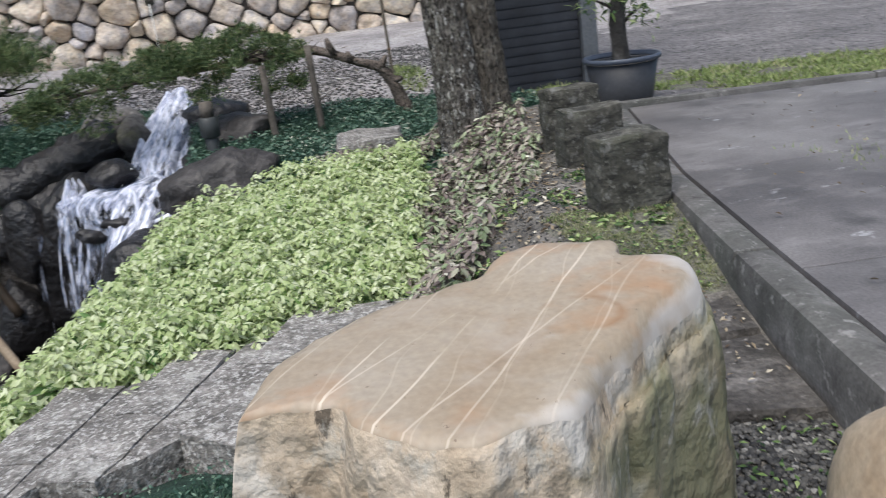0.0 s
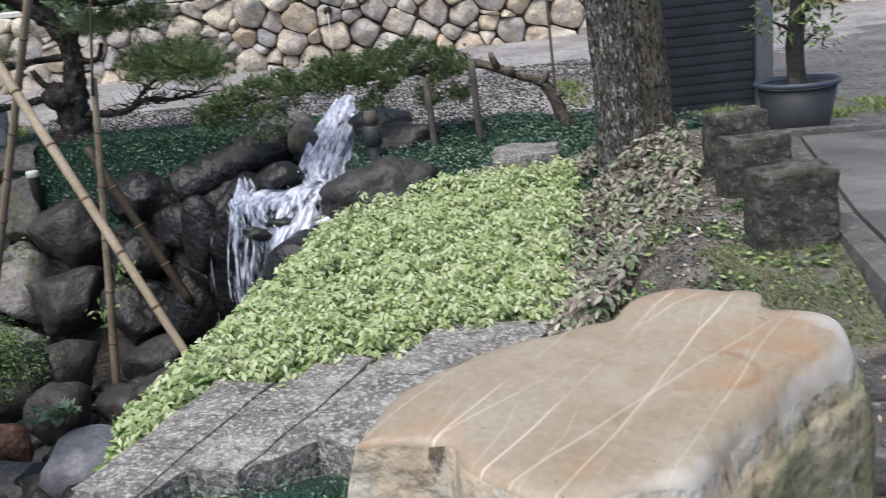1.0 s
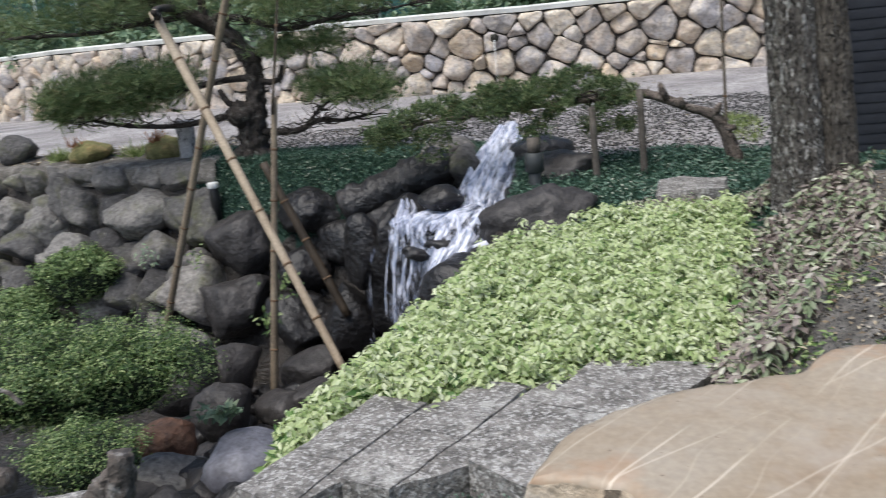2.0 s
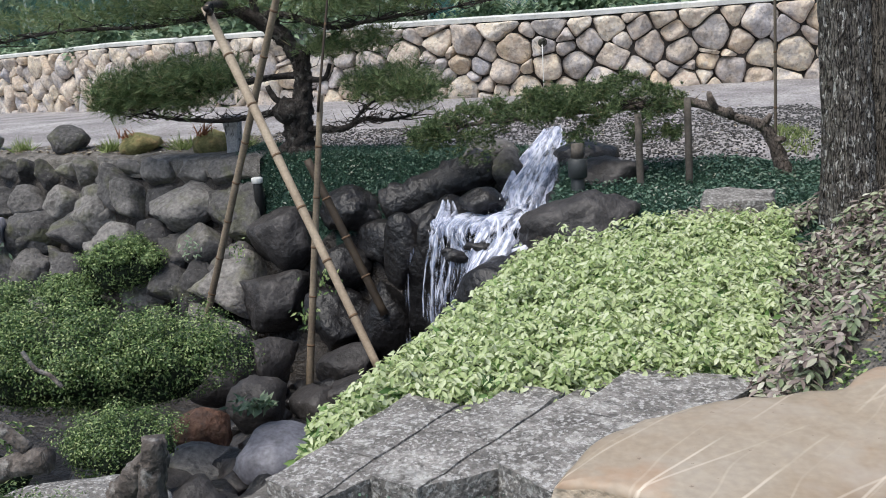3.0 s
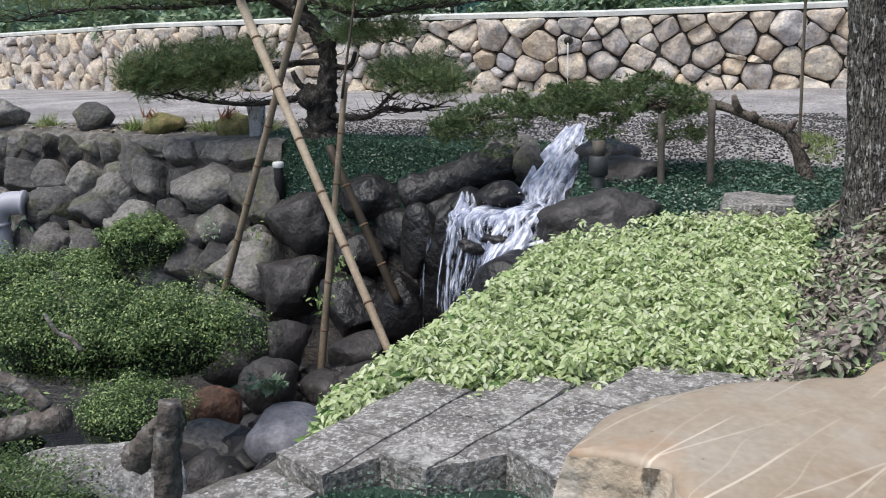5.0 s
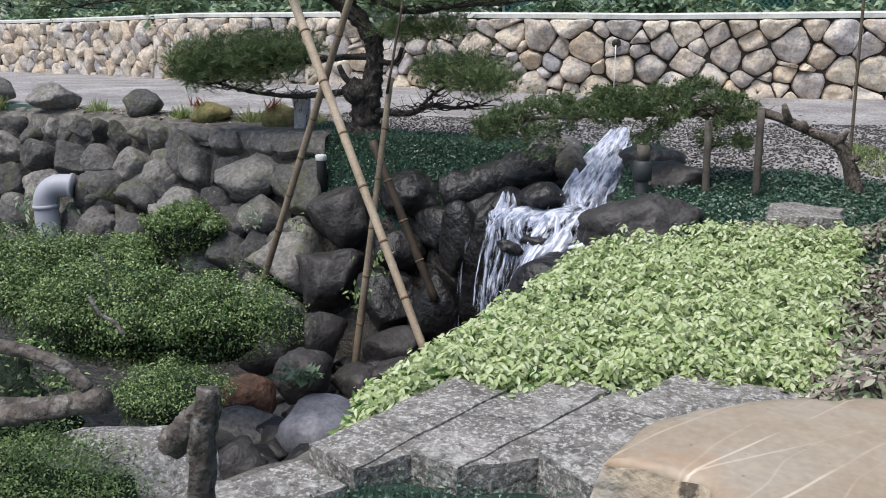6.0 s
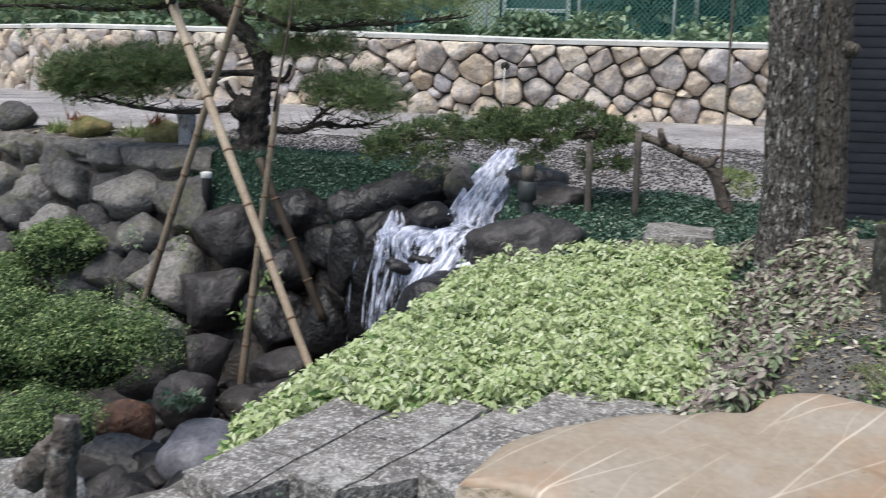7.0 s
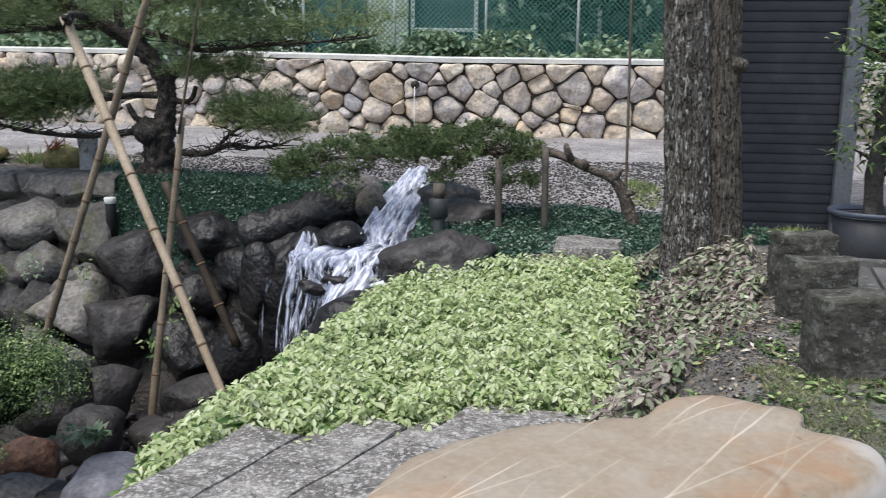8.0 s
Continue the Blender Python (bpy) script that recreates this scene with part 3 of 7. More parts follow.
overlay(M_TAN_SIDE, (0.24, 0.15, 0.08), 8.0, 0.62, 0.72, 0.6, (1, 1, 0.6))
overlay(M_TAN_SIDE, (0.05, 0.04, 0.03), 18.0, 0.60, 0.65, 0.85, (1, 1, 0.6))


def worn_edge(m, col):
    """Pale broken stone where the edge is knocked off."""
    nt = m.node_tree
    b = nt.nodes["Principled BSDF"]
    before = b.inputs["Base Color"].links[0].from_socket
    at = nt.nodes.new("ShaderNodeAttribute")
    at.attribute_name = "wear"
    tc = nt.nodes.new("ShaderNodeTexCoord")
    nz = nt.nodes.new("ShaderNodeTexNoise")
    nz.inputs["Scale"].default_value, nz.inputs["Detail"].default_value = 14, 9
    add = nt.nodes.new("ShaderNodeMath")
    add.operation = "MULTIPLY_ADD"
    add.inputs[1].default_value = 0.40
    mr = nt.nodes.new("ShaderNodeMapRange")
    mr.inputs[1].default_value, mr.inputs[2].default_value, mr.inputs[4].default_value = 0.70, 0.98, 0.8
    mix = nt.nodes.new("ShaderNodeMix")
    mix.data_type = "RGBA"
    mix.inputs[7].default_value = (*col, 1)
    nt.links.new(tc.outputs["Object"], nz.inputs["Vector"])
    nt.links.new(at.outputs["Fac"], add.inputs[0])
    nt.links.new(nz.outputs["Fac"], add.inputs[2])
    nt.links.new(add.outputs[0], mr.inputs[0])
    nt.links.new(mr.outputs[0], mix.inputs[0])
    nt.links.new(before, mix.inputs[6])
    nt.links.new(mix.outputs[2], b.inputs["Base Color"])


def moss_side(m, col):
    """Olive algae where a stone's flank stays damp."""
    nt = m.node_tree
    b = nt.nodes["Principled BSDF"]
    before = b.inputs["Base Color"].links[0].from_socket
    at = nt.nodes.new("ShaderNodeAttribute")
    at.attribute_name = "moss"
    tc = nt.nodes.new("ShaderNodeTexCoord")
    nz = nt.nodes.new("ShaderNodeTexNoise")
    nz.inputs["Scale"].default_value, nz.inputs["Detail"].default_value = 7, 8
    add = nt.nodes.new("ShaderNodeMath")
    add.operation = "MULTIPLY_ADD"
    add.inputs[1].default_value = 0.45
    mr = nt.nodes.new("ShaderNodeMapRange")
    mr.inputs[1].default_value, mr.inputs[2].default_value, mr.inputs[4].default_value = 0.62, 0.92, 0.85
    mix = nt.nodes.new("ShaderNodeMix")
    mix.data_type = "RGBA"
    mix.inputs[7].default_value = (*col, 1)
    nt.links.new(tc.outputs["Object"], nz.inputs["Vector"])
    nt.links.new(at.outputs["Fac"], add.inputs[0])
    nt.links.new(nz.outputs["Fac"], add.inputs[2])
    nt.links.new(add.outputs[0], mr.inputs[0])
    nt.links.new(mr.outputs[0], mix.inputs[0])
    nt.links.new(before, mix.inputs[6])
    nt.links.new(mix.outputs[2], b.inputs["Base Color"])


def veins(m, angle, scale, thin, col, amount, warp):
    """Thin pale bands across a stone."""
    nt = m.node_tree
    b = nt.nodes["Principled BSDF"]
    before = b.inputs["Base Color"].links[0].from_socket
    tc = nt.nodes.new("ShaderNodeTexCoord")
    mp = nt.nodes.new("ShaderNodeMapping")
    mp.inputs["Rotation"].default_value = (0, 0, radians(angle))
    wv = nt.nodes.new("ShaderNodeTexWave")
    wv.inputs["Scale"].default_value, wv.inputs["Distortion"].default_value = scale, warp
    wv.inputs["Detail"].default_value, wv.inputs["Detail Scale"].default_value = 2.0, 0.7
    mr = nt.nodes.new("ShaderNodeMapRange")
    mr.inputs[1].default_value, mr.inputs[2].default_value, mr.inputs[4].default_value = thin, 1.0, amount
    nz = nt.nodes.new("ShaderNodeTexNoise")
    nz.inputs["Scale"].default_value = 5.0
    br = nt.nodes.new("ShaderNodeMapRange")
    br.inputs[1].default_value, br.inputs[2].default_value = 0.35, 0.6
    mul = nt.nodes.new("ShaderNodeMath")
    mul.operation = "MULTIPLY"
    mix = nt.nodes.new("ShaderNodeMix")
    mix.data_type = "RGBA"
    mix.inputs[7].default_value = (*col, 1)
    nt.links.new(tc.outputs["Object"], mp.inputs[0])
    nt.links.new(mp.outputs[0], wv.inputs["Vector"])
    nt.links.new(wv.outputs["Fac"], mr.inputs[0])
    nt.links.new(tc.outputs["Object"], nz.inputs["Vector"])
    nt.links.new(nz.outputs["Fac"], br.inputs[0])
    nt.links.new(mr.outputs[0], mul.inputs[0])
    nt.links.new(br.outputs[0], mul.inputs[1])
    nt.links.new(mul.outputs[0], mix.inputs[0])
    nt.links.new(before, mix.inputs[6])
    nt.links.new(mix.outputs[2], b.inputs["Base Color"])


overlay(M_TAN, (0.40, 0.215, 0.105), 4.5, 0.54, 0.70, 0.6)
overlay(M_TAN, (0.47, 0.42, 0.36), 3.6, 0.55, 0.72, 0.6)
overlay(M_TAN, (0.16, 0.11, 0.075), 60, 0.66, 0.70, 0.7)
veins(M_TAN, 41, 3.4, 0.9935, (0.74, 0.65, 0.53), 0.65, 1.3)
veins(M_TAN, 36, 4.3, 0.993, (0.66, 0.56, 0.44), 0.25, 3.5)
veins(M_TAN, 55, 2.3, 0.997, (0.72, 0.62, 0.50), 0.5, 2.0)


def ring_stain(m, centre, radius, thin, col):
    """A broken rusty ring left on a stone."""
    nt = m.node_tree
    b = nt.nodes["Principled BSDF"]
    before = b.inputs["Base Color"].links[0].from_socket
    tc = nt.nodes.new("ShaderNodeTexCoord")
    ds = nt.nodes.new("ShaderNodeVectorMath")
    ds.operation = "DISTANCE"
    ds.inputs[1].default_value = centre
    off = nt.nodes.new("ShaderNodeMath")
    off.operation = "SUBTRACT"
    off.inputs[1].default_value = radius
    ab = nt.nodes.new("ShaderNodeMath")
    ab.operation = "ABSOLUTE"
    mr = nt.nodes.new("ShaderNodeMapRange")
    mr.inputs[1].default_value, mr.inputs[2].default_value, mr.inputs[3].default_value, mr.inputs[4].default_value = 0.0, thin, 0.6, 0.0
    nz = nt.nodes.new("ShaderNodeTexNoise")
    nz.inputs["Scale"].default_value = 9.0
    br = nt.nodes.new("ShaderNodeMapRange")
    br.inputs[1].default_value, br.inputs[2].default_value = 0.50, 0.60
    mul = nt.nodes.new("ShaderNodeMath")
    mul.operation = "MULTIPLY"
    mix = nt.nodes.new("ShaderNodeMix")
    mix.data_type = "RGBA"
    mix.inputs[7].default_value = (*col, 1)
    nt.links.new(tc.outputs["Object"], ds.inputs[0])
    nt.links.new(ds.outputs["Value"], off.inputs[0])
    nt.links.new(off.outputs[0], ab.inputs[0])
    nt.links.new(ab.outputs[0], mr.inputs[0])
    nt.links.new(tc.outputs["Object"], nz.inputs["Vector"])
    nt.links.new(nz.outputs["Fac"], br.inputs[0])
    nt.links.new(mr.outputs[0], mul.inputs[0])
    nt.links.new(br.outputs[0], mul.inputs[1])
    nt.links.new(mul.outputs[0], mix.inputs[0])
    nt.links.new(before, mix.inputs[6])
    nt.links.new(mix.outputs[2], b.inputs["Base Color"])


ring_stain(M_TAN, (0.375, 0.985, 0.347), 0.055, 0.012, (0.25, 0.13, 0.055))
worn_edge(M_TAN, (0.56, 0.525, 0.49))
moss_side(M_TAN_SIDE, (0.15, 0.158, 0.09))
overlay(M_TAN_SIDE, (0.45, 0.43, 0.38), 16.0, 0.58, 0.66, 0.6, (1, 1, 0.7))
overlay(M_TAN_SIDE, (0.05, 0.048, 0.035), 11.0, 0.60, 0.68, 0.6)
worn_edge(M_TAN_SIDE, (0.56, 0.53, 0.49))


def water_material(name, streak, cover, scale, run, foamy):
    """White broken water: bright streaks over a clear film."""
    m = bpy.data.materials.new(name)
    m.use_nodes = True
    nt = m.node_tree
    b = nt.nodes["Principled BSDF"]
    b.inputs["Base Color"].default_value, b.inputs["Roughness"].default_value = (0.86, 0.89, 0.95, 1), 0.25
    uv = nt.nodes.new("ShaderNodeTexCoord")
    mp = nt.nodes.new("ShaderNodeMapping")
    mp.inputs["Scale"].default_value = (streak, run, 1)
    nz = nt.nodes.new("ShaderNodeTexNoise")
    nz.inputs["Scale"].default_value, nz.inputs["Detail"].default_value, nz.inputs["Roughness"].default_value = scale, 6, 0.6
    mr = nt.nodes.new("ShaderNodeMapRange")
    mr.inputs[1].default_value, mr.inputs[2].default_value = cover, cover + 0.16
    clear = nt.nodes.new("ShaderNodeBsdfTransparent")
    ms = nt.nodes.new("ShaderNodeMixShader")
    thick = nt.nodes.new("ShaderNodeMapRange")
    thick.inputs[1].default_value, thick.inputs[2].default_value = foamy, foamy + 0.18
    nz2 = nt.nodes.new("ShaderNodeTexNoise")
    nz2.inputs["Scale"].default_value, nz2.inputs["Detail"].default_value = scale * 2.3, 4
    foam = nt.nodes.new("ShaderNodeMix")
    foam.data_type = "RGBA"
    foam.inputs[6].default_value, foam.inputs[7].default_value = (0.26, 0.31, 0.43, 1), (0.78, 0.80, 0.91, 1)
    nt.links.new(mp.outputs[0], nz2.inputs["Vector"])
    nt.links.new(nz2.outputs["Fac"], thick.inputs[0])
    nt.links.new(thick.outputs[0], foam.inputs[0])
    nt.links.new(foam.outputs[2], b.inputs["Base Color"])
    nt.links.new(uv.outputs["UV"], mp.inputs[0])
    nt.links.new(mp.outputs[0], nz.inputs["Vector"])
    nt.links.new(nz.outputs["Fac"], mr.inputs[0])
    nt.links.new(mr.outputs[0], ms.inputs[0])
    nt.links.new(clear.outputs[0], ms.inputs[1])
    nt.links.new(b.outputs[0], ms.inputs[2])
    nt.links.new(ms.outputs[0], nt.nodes["Material Output"].inputs[0])
    return m


M_FALL = water_material("falling_water", 9.0, 0.38, 2.2, 1.7, 0.36)
M_FALL_THIN = water_material("thin_falling_water", 11.0, 0.475, 2.8, 1.6, 0.42)
M_POOL = mat("dark_stream_water", [(0.3, (0.012, 0.014, 0.016)), (0.7, (0.028, 0.03, 0.034))], scale=3, bump=0.5, bump_scale=9, distance=0.03, rough=0.08, spec=0.6)


# ---------------------------------------------------------------- ground
WALL_X = [-26, -19, -15, -11, -8.5, -5, -1, 3, 16]
WALL_Y = [23.6, 21.0, 19.2, 16.9, 15.2, 13.6, 12.6, 12.2, 12.2]


def wall_y(x):
    return interp(x, WALL_X, WALL_Y)


def bank_x(y):
    return interp(y, [-3, 1.0, 2.0, 2.6, 3.4, 4.1, 4.9, 5.6, 6.5, 7.2, 8.0], [-2.2, -1.45, -1.22, -1.06, -0.82, -0.55, -0.36, -0.2, -0.08, 0.02, 0.02])


def face_y(x):
    return 6.85 - 0.318 * x


def height(x, y):
    if y > wall_y(x) + 0.12 + 3.2 * sm(-4, -9, x):
        return 1.2 + 0.012 * min(y - wall_y(x), 60)
    up = interp(y, [-5, 0.5, 2.2, 2.5, 3.0, 4.4, 5.2, 6.4, 8.5, 12], [-0.46, -0.46, -0.46, -0.54, -0.50, -0.40, -0.30, -0.06, 0.03, 0.2])
    right = interp(y, [-5, 1.3, 1.8, 2.2, 3.0, 4.0, 6.5, 8.5, 12], [-0.12, -0.12, -0.07, 0.0, 0.015, -0.02, -0.01, 0.03, 0.2])
    right -= 0.17 * sm(4.6, 5.9, y) * sm(7.6, 6.6, y) * sm(2.1, 1.7, x)
    xa = interp(y, [1.3, 2.2, 2.9, 3.6], [0.12, 0.22, 0.36, 0.86])
    z = up + (right - up) * sm(xa, xa + 0.72, x - 0.12 * sm(2.4, 4.0, y))
    z += 0.05 * sm(-2, -4, x) * sm(8, 9, y)
    floor = interp(y, [0, 1.5, 2.4, 3.2, 4.2, 5.0, 12], [-0.45, -0.6, -0.8, -1.1, -1.45, -1.68, -1.72])
    deep = sm(0.0, 0.5, bank_x(y) - x) * sm(-0.05, 0.95, face_y(x) - y)
    z += (floor - z) * deep
    return z + 0.012 * noise.noise(Vector((x * 3, y * 3, 0))) + 0.03 * deep * noise.noise(Vector((x * 2.1, y * 2.1, 3)))


def zone(x, y):
    """0 gravel, 1 soil, 2 ground cover, 3 thin grass, 4 stream bed, 5 far, 6 dark gravel."""
    w = 0.25 * noise.noise(Vector((x * 1.7, y * 1.7, 5))) + 0.1 * noise.noise(Vector((x * 6, y * 6, 8)))
    if y > wall_y(x) + 0.1 + 3.2 * sm(-4, -9, x) or abs(x) > 30 or y < -6:
        return 5
    if sm(0.0, 0.5, bank_x(y) - x) * sm(-0.05, 0.95, face_y(x) - y) > (0.38 if -3.3 < x < -0.9 else 0.03):
        return 4
    if x < 0.18 + 0.2 * w and 4.25 < y < 5.5:
        return 4
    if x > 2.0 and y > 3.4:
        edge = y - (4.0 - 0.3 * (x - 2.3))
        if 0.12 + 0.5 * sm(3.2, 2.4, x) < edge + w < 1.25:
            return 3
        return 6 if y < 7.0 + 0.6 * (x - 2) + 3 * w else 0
    if y < 1.82:
        return 2 if x < 0.4 else 1
    if y < 2.3 and -0.95 < x < 0.4:
        return 2
    if x < -3.3 and y < 9.2 + w:
        return 1
    if x < -8.5:
        return 0
    if x > 0.98 + 0.4 * w and y < 2.62 + w:
        return 3
    if x > 0.7 and y < 4.6 + 0.4 * w + 0.4 * (x - 1.2):
        return 1
    if y < 4.4:
        return 1
    near = interp(x, [-8, -4.3, -2.8, -0.5, 0.2, 0.8, 1.7, 2.5], [9.6, 8.8, 8.35, 7.35, 6.55, 6.4, 6.8, 6.6])
    return 2 if y < near + 0.5 * w else 0


def steps(lo, hi, fine, far):
    inner = list(np.arange(lo, hi, fine))
    out_lo, out_hi, d = [], [], fine
    x = lo
    while x > -far:
        d *= 1.35
        x -= d
        out_lo.append(x)
    x, d = inner[-1], fine
    while x < far:
        d *= 1.35
        x += d
        out_hi.append(x)
    return out_lo[::-1] + inner + out_hi


gx, gy = steps(-9.0, 6.5, 0.075, 900), steps(0.6, 13.5, 0.075, 900)
gv = [(x, y, height(x, y)) for y in gy for x in gx]
nx = len(gx)
gf = [(j * nx + i, j * nx + i + 1, (j + 1) * nx + i + 1, (j + 1) * nx + i) for j in range(len(gy) - 1) for i in range(nx - 1)]
me = raw(gv, gf)
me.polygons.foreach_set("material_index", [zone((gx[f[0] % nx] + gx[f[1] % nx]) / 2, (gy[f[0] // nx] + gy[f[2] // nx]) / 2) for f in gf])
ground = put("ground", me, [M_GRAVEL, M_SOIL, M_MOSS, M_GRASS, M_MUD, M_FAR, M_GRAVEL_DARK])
tagged(ground, "gravel drive, soil, moss and stream bed of a garden", "ground", kind="structure")

# ---------------------------------------------------------------- paving and kerb
KERB = [(0.42, -0.8), (0.95, 1.05), (1.17, 1.80), (1.42, 2.62), (1.93, 3.97)]


def kerb_side(x, y):
    """How far a point lies to the paved side of the kerb's outer edge."""
    for a, b in zip(KERB[:-1], KERB[1:]):
        if y <= b[1] or b is KERB[-1]:
            dx, dy = b[0] - a[0], b[1] - a[1]
            return ((x - a[0]) * dy - (y - a[1]) * dx) / math.hypot(dx, dy)


def kerb_line(side):
    """The kerb's line, moved to its paved side."""
    out = []
    for k, p in enumerate(KERB):
        a, b = KERB[max(k - 1, 0)], KERB[min(k + 1, len(KERB) - 1)]
        dx, dy = b[0] - a[0], b[1] - a[1]
        l = math.hypot(dx, dy)
        out.append((p[0] + dy / l * side, p[1] - dx / l * side))
    return out


def prism(poly, z0, z1, bevel=0.0):
    bm = bmesh.new()
    low = [bm.verts.new((x, y, z0)) for x, y in poly]
    top = [bm.verts.new((x, y, z1)) for x, y in poly]
    n = len(poly)
    bm.faces.new(low[::-1])
    lid = bm.faces.new(top)
    for i in range(n):
        bm.faces.new((low[i], low[(i + 1) % n], top[(i + 1) % n], top[i]))
    bmesh.ops.recalc_face_normals(bm, faces=bm.faces)
    if bevel:
        bmesh.ops.bevel(bm, geom=list(lid.edges), offset=bevel, segments=2, affect="EDGES", profile=0.6)
    return bm


kerb = thing("kerb", "rounded grey concrete kerb beside the paving", "kerb", kind="structure", at=(0.95, 1.05, 0))
outer, inner = kerb_line(0.0), kerb_line(0.108)
for k in range(len(KERB) - 1):
    bm = prism([outer[k], inner[k], inner[k + 1], outer[k + 1]], -0.4, 0.04, 0.042)
    part("kerb_stone", bm, M_KERB, kerb)


def mixp(a, b, t):
    return (a[0] + (b[0] - a[0]) * t, a[1] + (b[1] - a[1]) * t)


pavement = thing("pavement", "damp dark concrete paving with pale scuffs", "pavement", kind="structure", at=(2.5, 2.0, 0))
edge = kerb_line(0.112)
bands = [(edge[0], edge[1]), (edge[1], mixp(edge[1], edge[2], 0.78)), (mixp(edge[1], edge[2], 0.785), edge[3]), (mixp(edge[3], edge[3], 0), edge[4])]
tops = [(9.0, -4.0), (9.0, -1.2), (9.0, -0.2), (9.0, 0.8), (9.0, 1.75)]
for k, (a, b) in enumerate(bands):
    quad = [a, (tops[k][0], tops[k][1] + 0.006), tops[k + 1], b]
    part("paving_slab", prism(quad, -0.35, 0.034, 0.002), M_PAVE, pavement)
edging = thing("edging", "thin concrete edging strip with grass along it", "edging", kind="structure", at=(2.2, 3.95, 0))
for a, b in (((1.98, 4.0), (3.27, 3.6)), ((3.28, 3.597), (9.0, 1.8))):
    dx, dy = b[0] - a[0], b[1] - a[1]
    l = math.hypot(dx, dy)
    nxx, nyy = -dy / l * 0.07, dx / l * 0.07
    part("edging_stone", prism([a, b, (b[0] + nxx, b[1] + nyy), (a[0] + nxx, a[1] + nyy)], -0.3, 0.055, 0.01), M_KERB, edging)

# stone step between the big stone and the kerb
for poly, z in (([(0.66, 1.36), (0.985, 1.22), (1.085, 1.56), (0.76, 1.62)], -0.082), ([(0.78, 1.635), (1.09, 1.575), (1.165, 1.84), (0.9, 1.9)], -0.072)):
    bm = prism(poly, z - 0.15, z, 0.012)
    st = tagged(part("stone_step", bm, M_STEP), "flat grey stone step littered with dry leaves", "step", "steps by the kerb")

# ---------------------------------------------------------------- walls of fitted stones
def cells(seeds, u0, u1, v0, v1):
    """The cell of each seed point: the part of the strip that lies nearest to it."""
    out = []
    for i, (a, b, wa) in enumerate(seeds):
        poly = [(max(u0, a - 1.2), v0), (min(u1, a + 1.2), v0), (min(u1, a + 1.2), v1), (max(u0, a - 1.2), v1)]
        for j, (c, d, wc) in enumerate(seeds):
            if i == j or abs(c - a) > 1.6:
                continue
            nx_, ny_ = c - a, d - b
            lim = (c * c + d * d - a * a - b * b - wc * wc + wa * wa) / 2
            cut = []
            for k in range(len(poly)):
                p, q = poly[k], poly[(k + 1) % len(poly)]
                sp, sq = p[0] * nx_ + p[1] * ny_ - lim, q[0] * nx_ + q[1] * ny_ - lim
                if sp <= 0:
                    cut.append(p)
                if sp * sq < 0:
                    t = sp / (sp - sq)
                    cut.append((p[0] + (q[0] - p[0]) * t, p[1] + (q[1] - p[1]) * t))
            poly = cut
            if len(poly) < 3:
                break
        out.append(poly)
    return out


# the pale wall beyond the drive
wl = [Vector((x, wall_y(x), 0)) for x in np.arange(16, -22, -0.1)]
run = [0.0]
for a, b in zip(wl[:-1], wl[1:]):
    run.append(run[-1] + (b - a).length)


run_a, line_x, line_y = np.array(run), np.array([p.x for p in wl]), np.array([p.y for p in wl])


def on_wall(u, v, w):
    (x, x2), (y, y2) = np.interp((u, u + 0.2), run_a, line_x), np.interp((u, u + 0.2), run_a, line_y)
    d = Vector((x2 - x, y2 - y, 0)).normalized()
    out = Vector((-d.y, d.x, 0))
    if out.y > 0:
        out = -out
    return Vector((x, y, v)) + out * w


def wall_top(u):
    x = float(np.interp(u, run_a, line_x))
    return interp(x, [-20, -8.5, 0, 16], [1.52, 1.42, 1.24, 1.22])


wall_north = thing("wall_north", "low wall of pale rounded river stones with concrete coping", "stone wall", kind="structure", at=(0, wall_y(0), 0.2))
us = np.arange(0, run[-1] - 0.3, 0.25)


def strip(profile, name, material, parent):
    """Sweep a closed profile of (out, up-from-top or absolute) along the wall."""
    verts, faces = [], []
    k = len(profile)
    for u in us:
        for w, v, rel in profile:
            verts.append(on_wall(float(u), v + (wall_top(float(u)) if rel else 0), w))
    for i in range(len(us) - 1):
        for j in range(k):
            a, b = i * k + j, i * k + (j + 1) % k
            faces.append((a, b, b + k, a + k))
    faces.append(tuple(range(k)))
    faces.append(tuple(range((len(us) - 1) * k, len(us) * k))[::-1])
    me = raw(verts, faces, False)
    return put(name, me, material, parent)


strip([(0.0, 0.0, False), (0.0, 0.0, True), (-0.28, 0.0, True), (-0.28, 0.0, False)], "mortar_core", M_MORTAR, wall_north)
strip([(0.06, 0.002, True), (0.07, 0.06, True), (0.05, 0.085, True), (-0.3, 0.085, True), (-0.3, 0.002, True)], "coping", M_COPING, wall_north)
r = random.Random(11)
seeds = []
tries = 0
while tries < 9000:
    tries += 1
    c_ = (r.uniform(5.9, run[-1] - 0.5), r.uniform(0.2, 1.4))
    rad_ = (0.225 if tries < 380 else 0.175 if tries < 1700 else 0.13 if tries < 4500 else 0.09) * r.uniform(0.88, 1.12)
    if c_[1] > wall_top(c_[0]) - 0.06:
        continue
    squeeze = interp(c_[0], [17, 22, 28], [1.0, 0.75, 0.58])
    if all(abs(c_[0] - q_[0]) > 1.0 or math.hypot((c_[0] - q_[0]) * squeeze, (c_[1] - q_[1]) * 1.5) > rad_ + q_[2] for q_ in seeds):
        seeds.append((c_[0], c_[1], rad_))
stone_cells = cells(seeds, 5.8, run[-1] - 0.3, 0.12, 1.6)
wall_cells = list(zip(seeds, stone_cells))

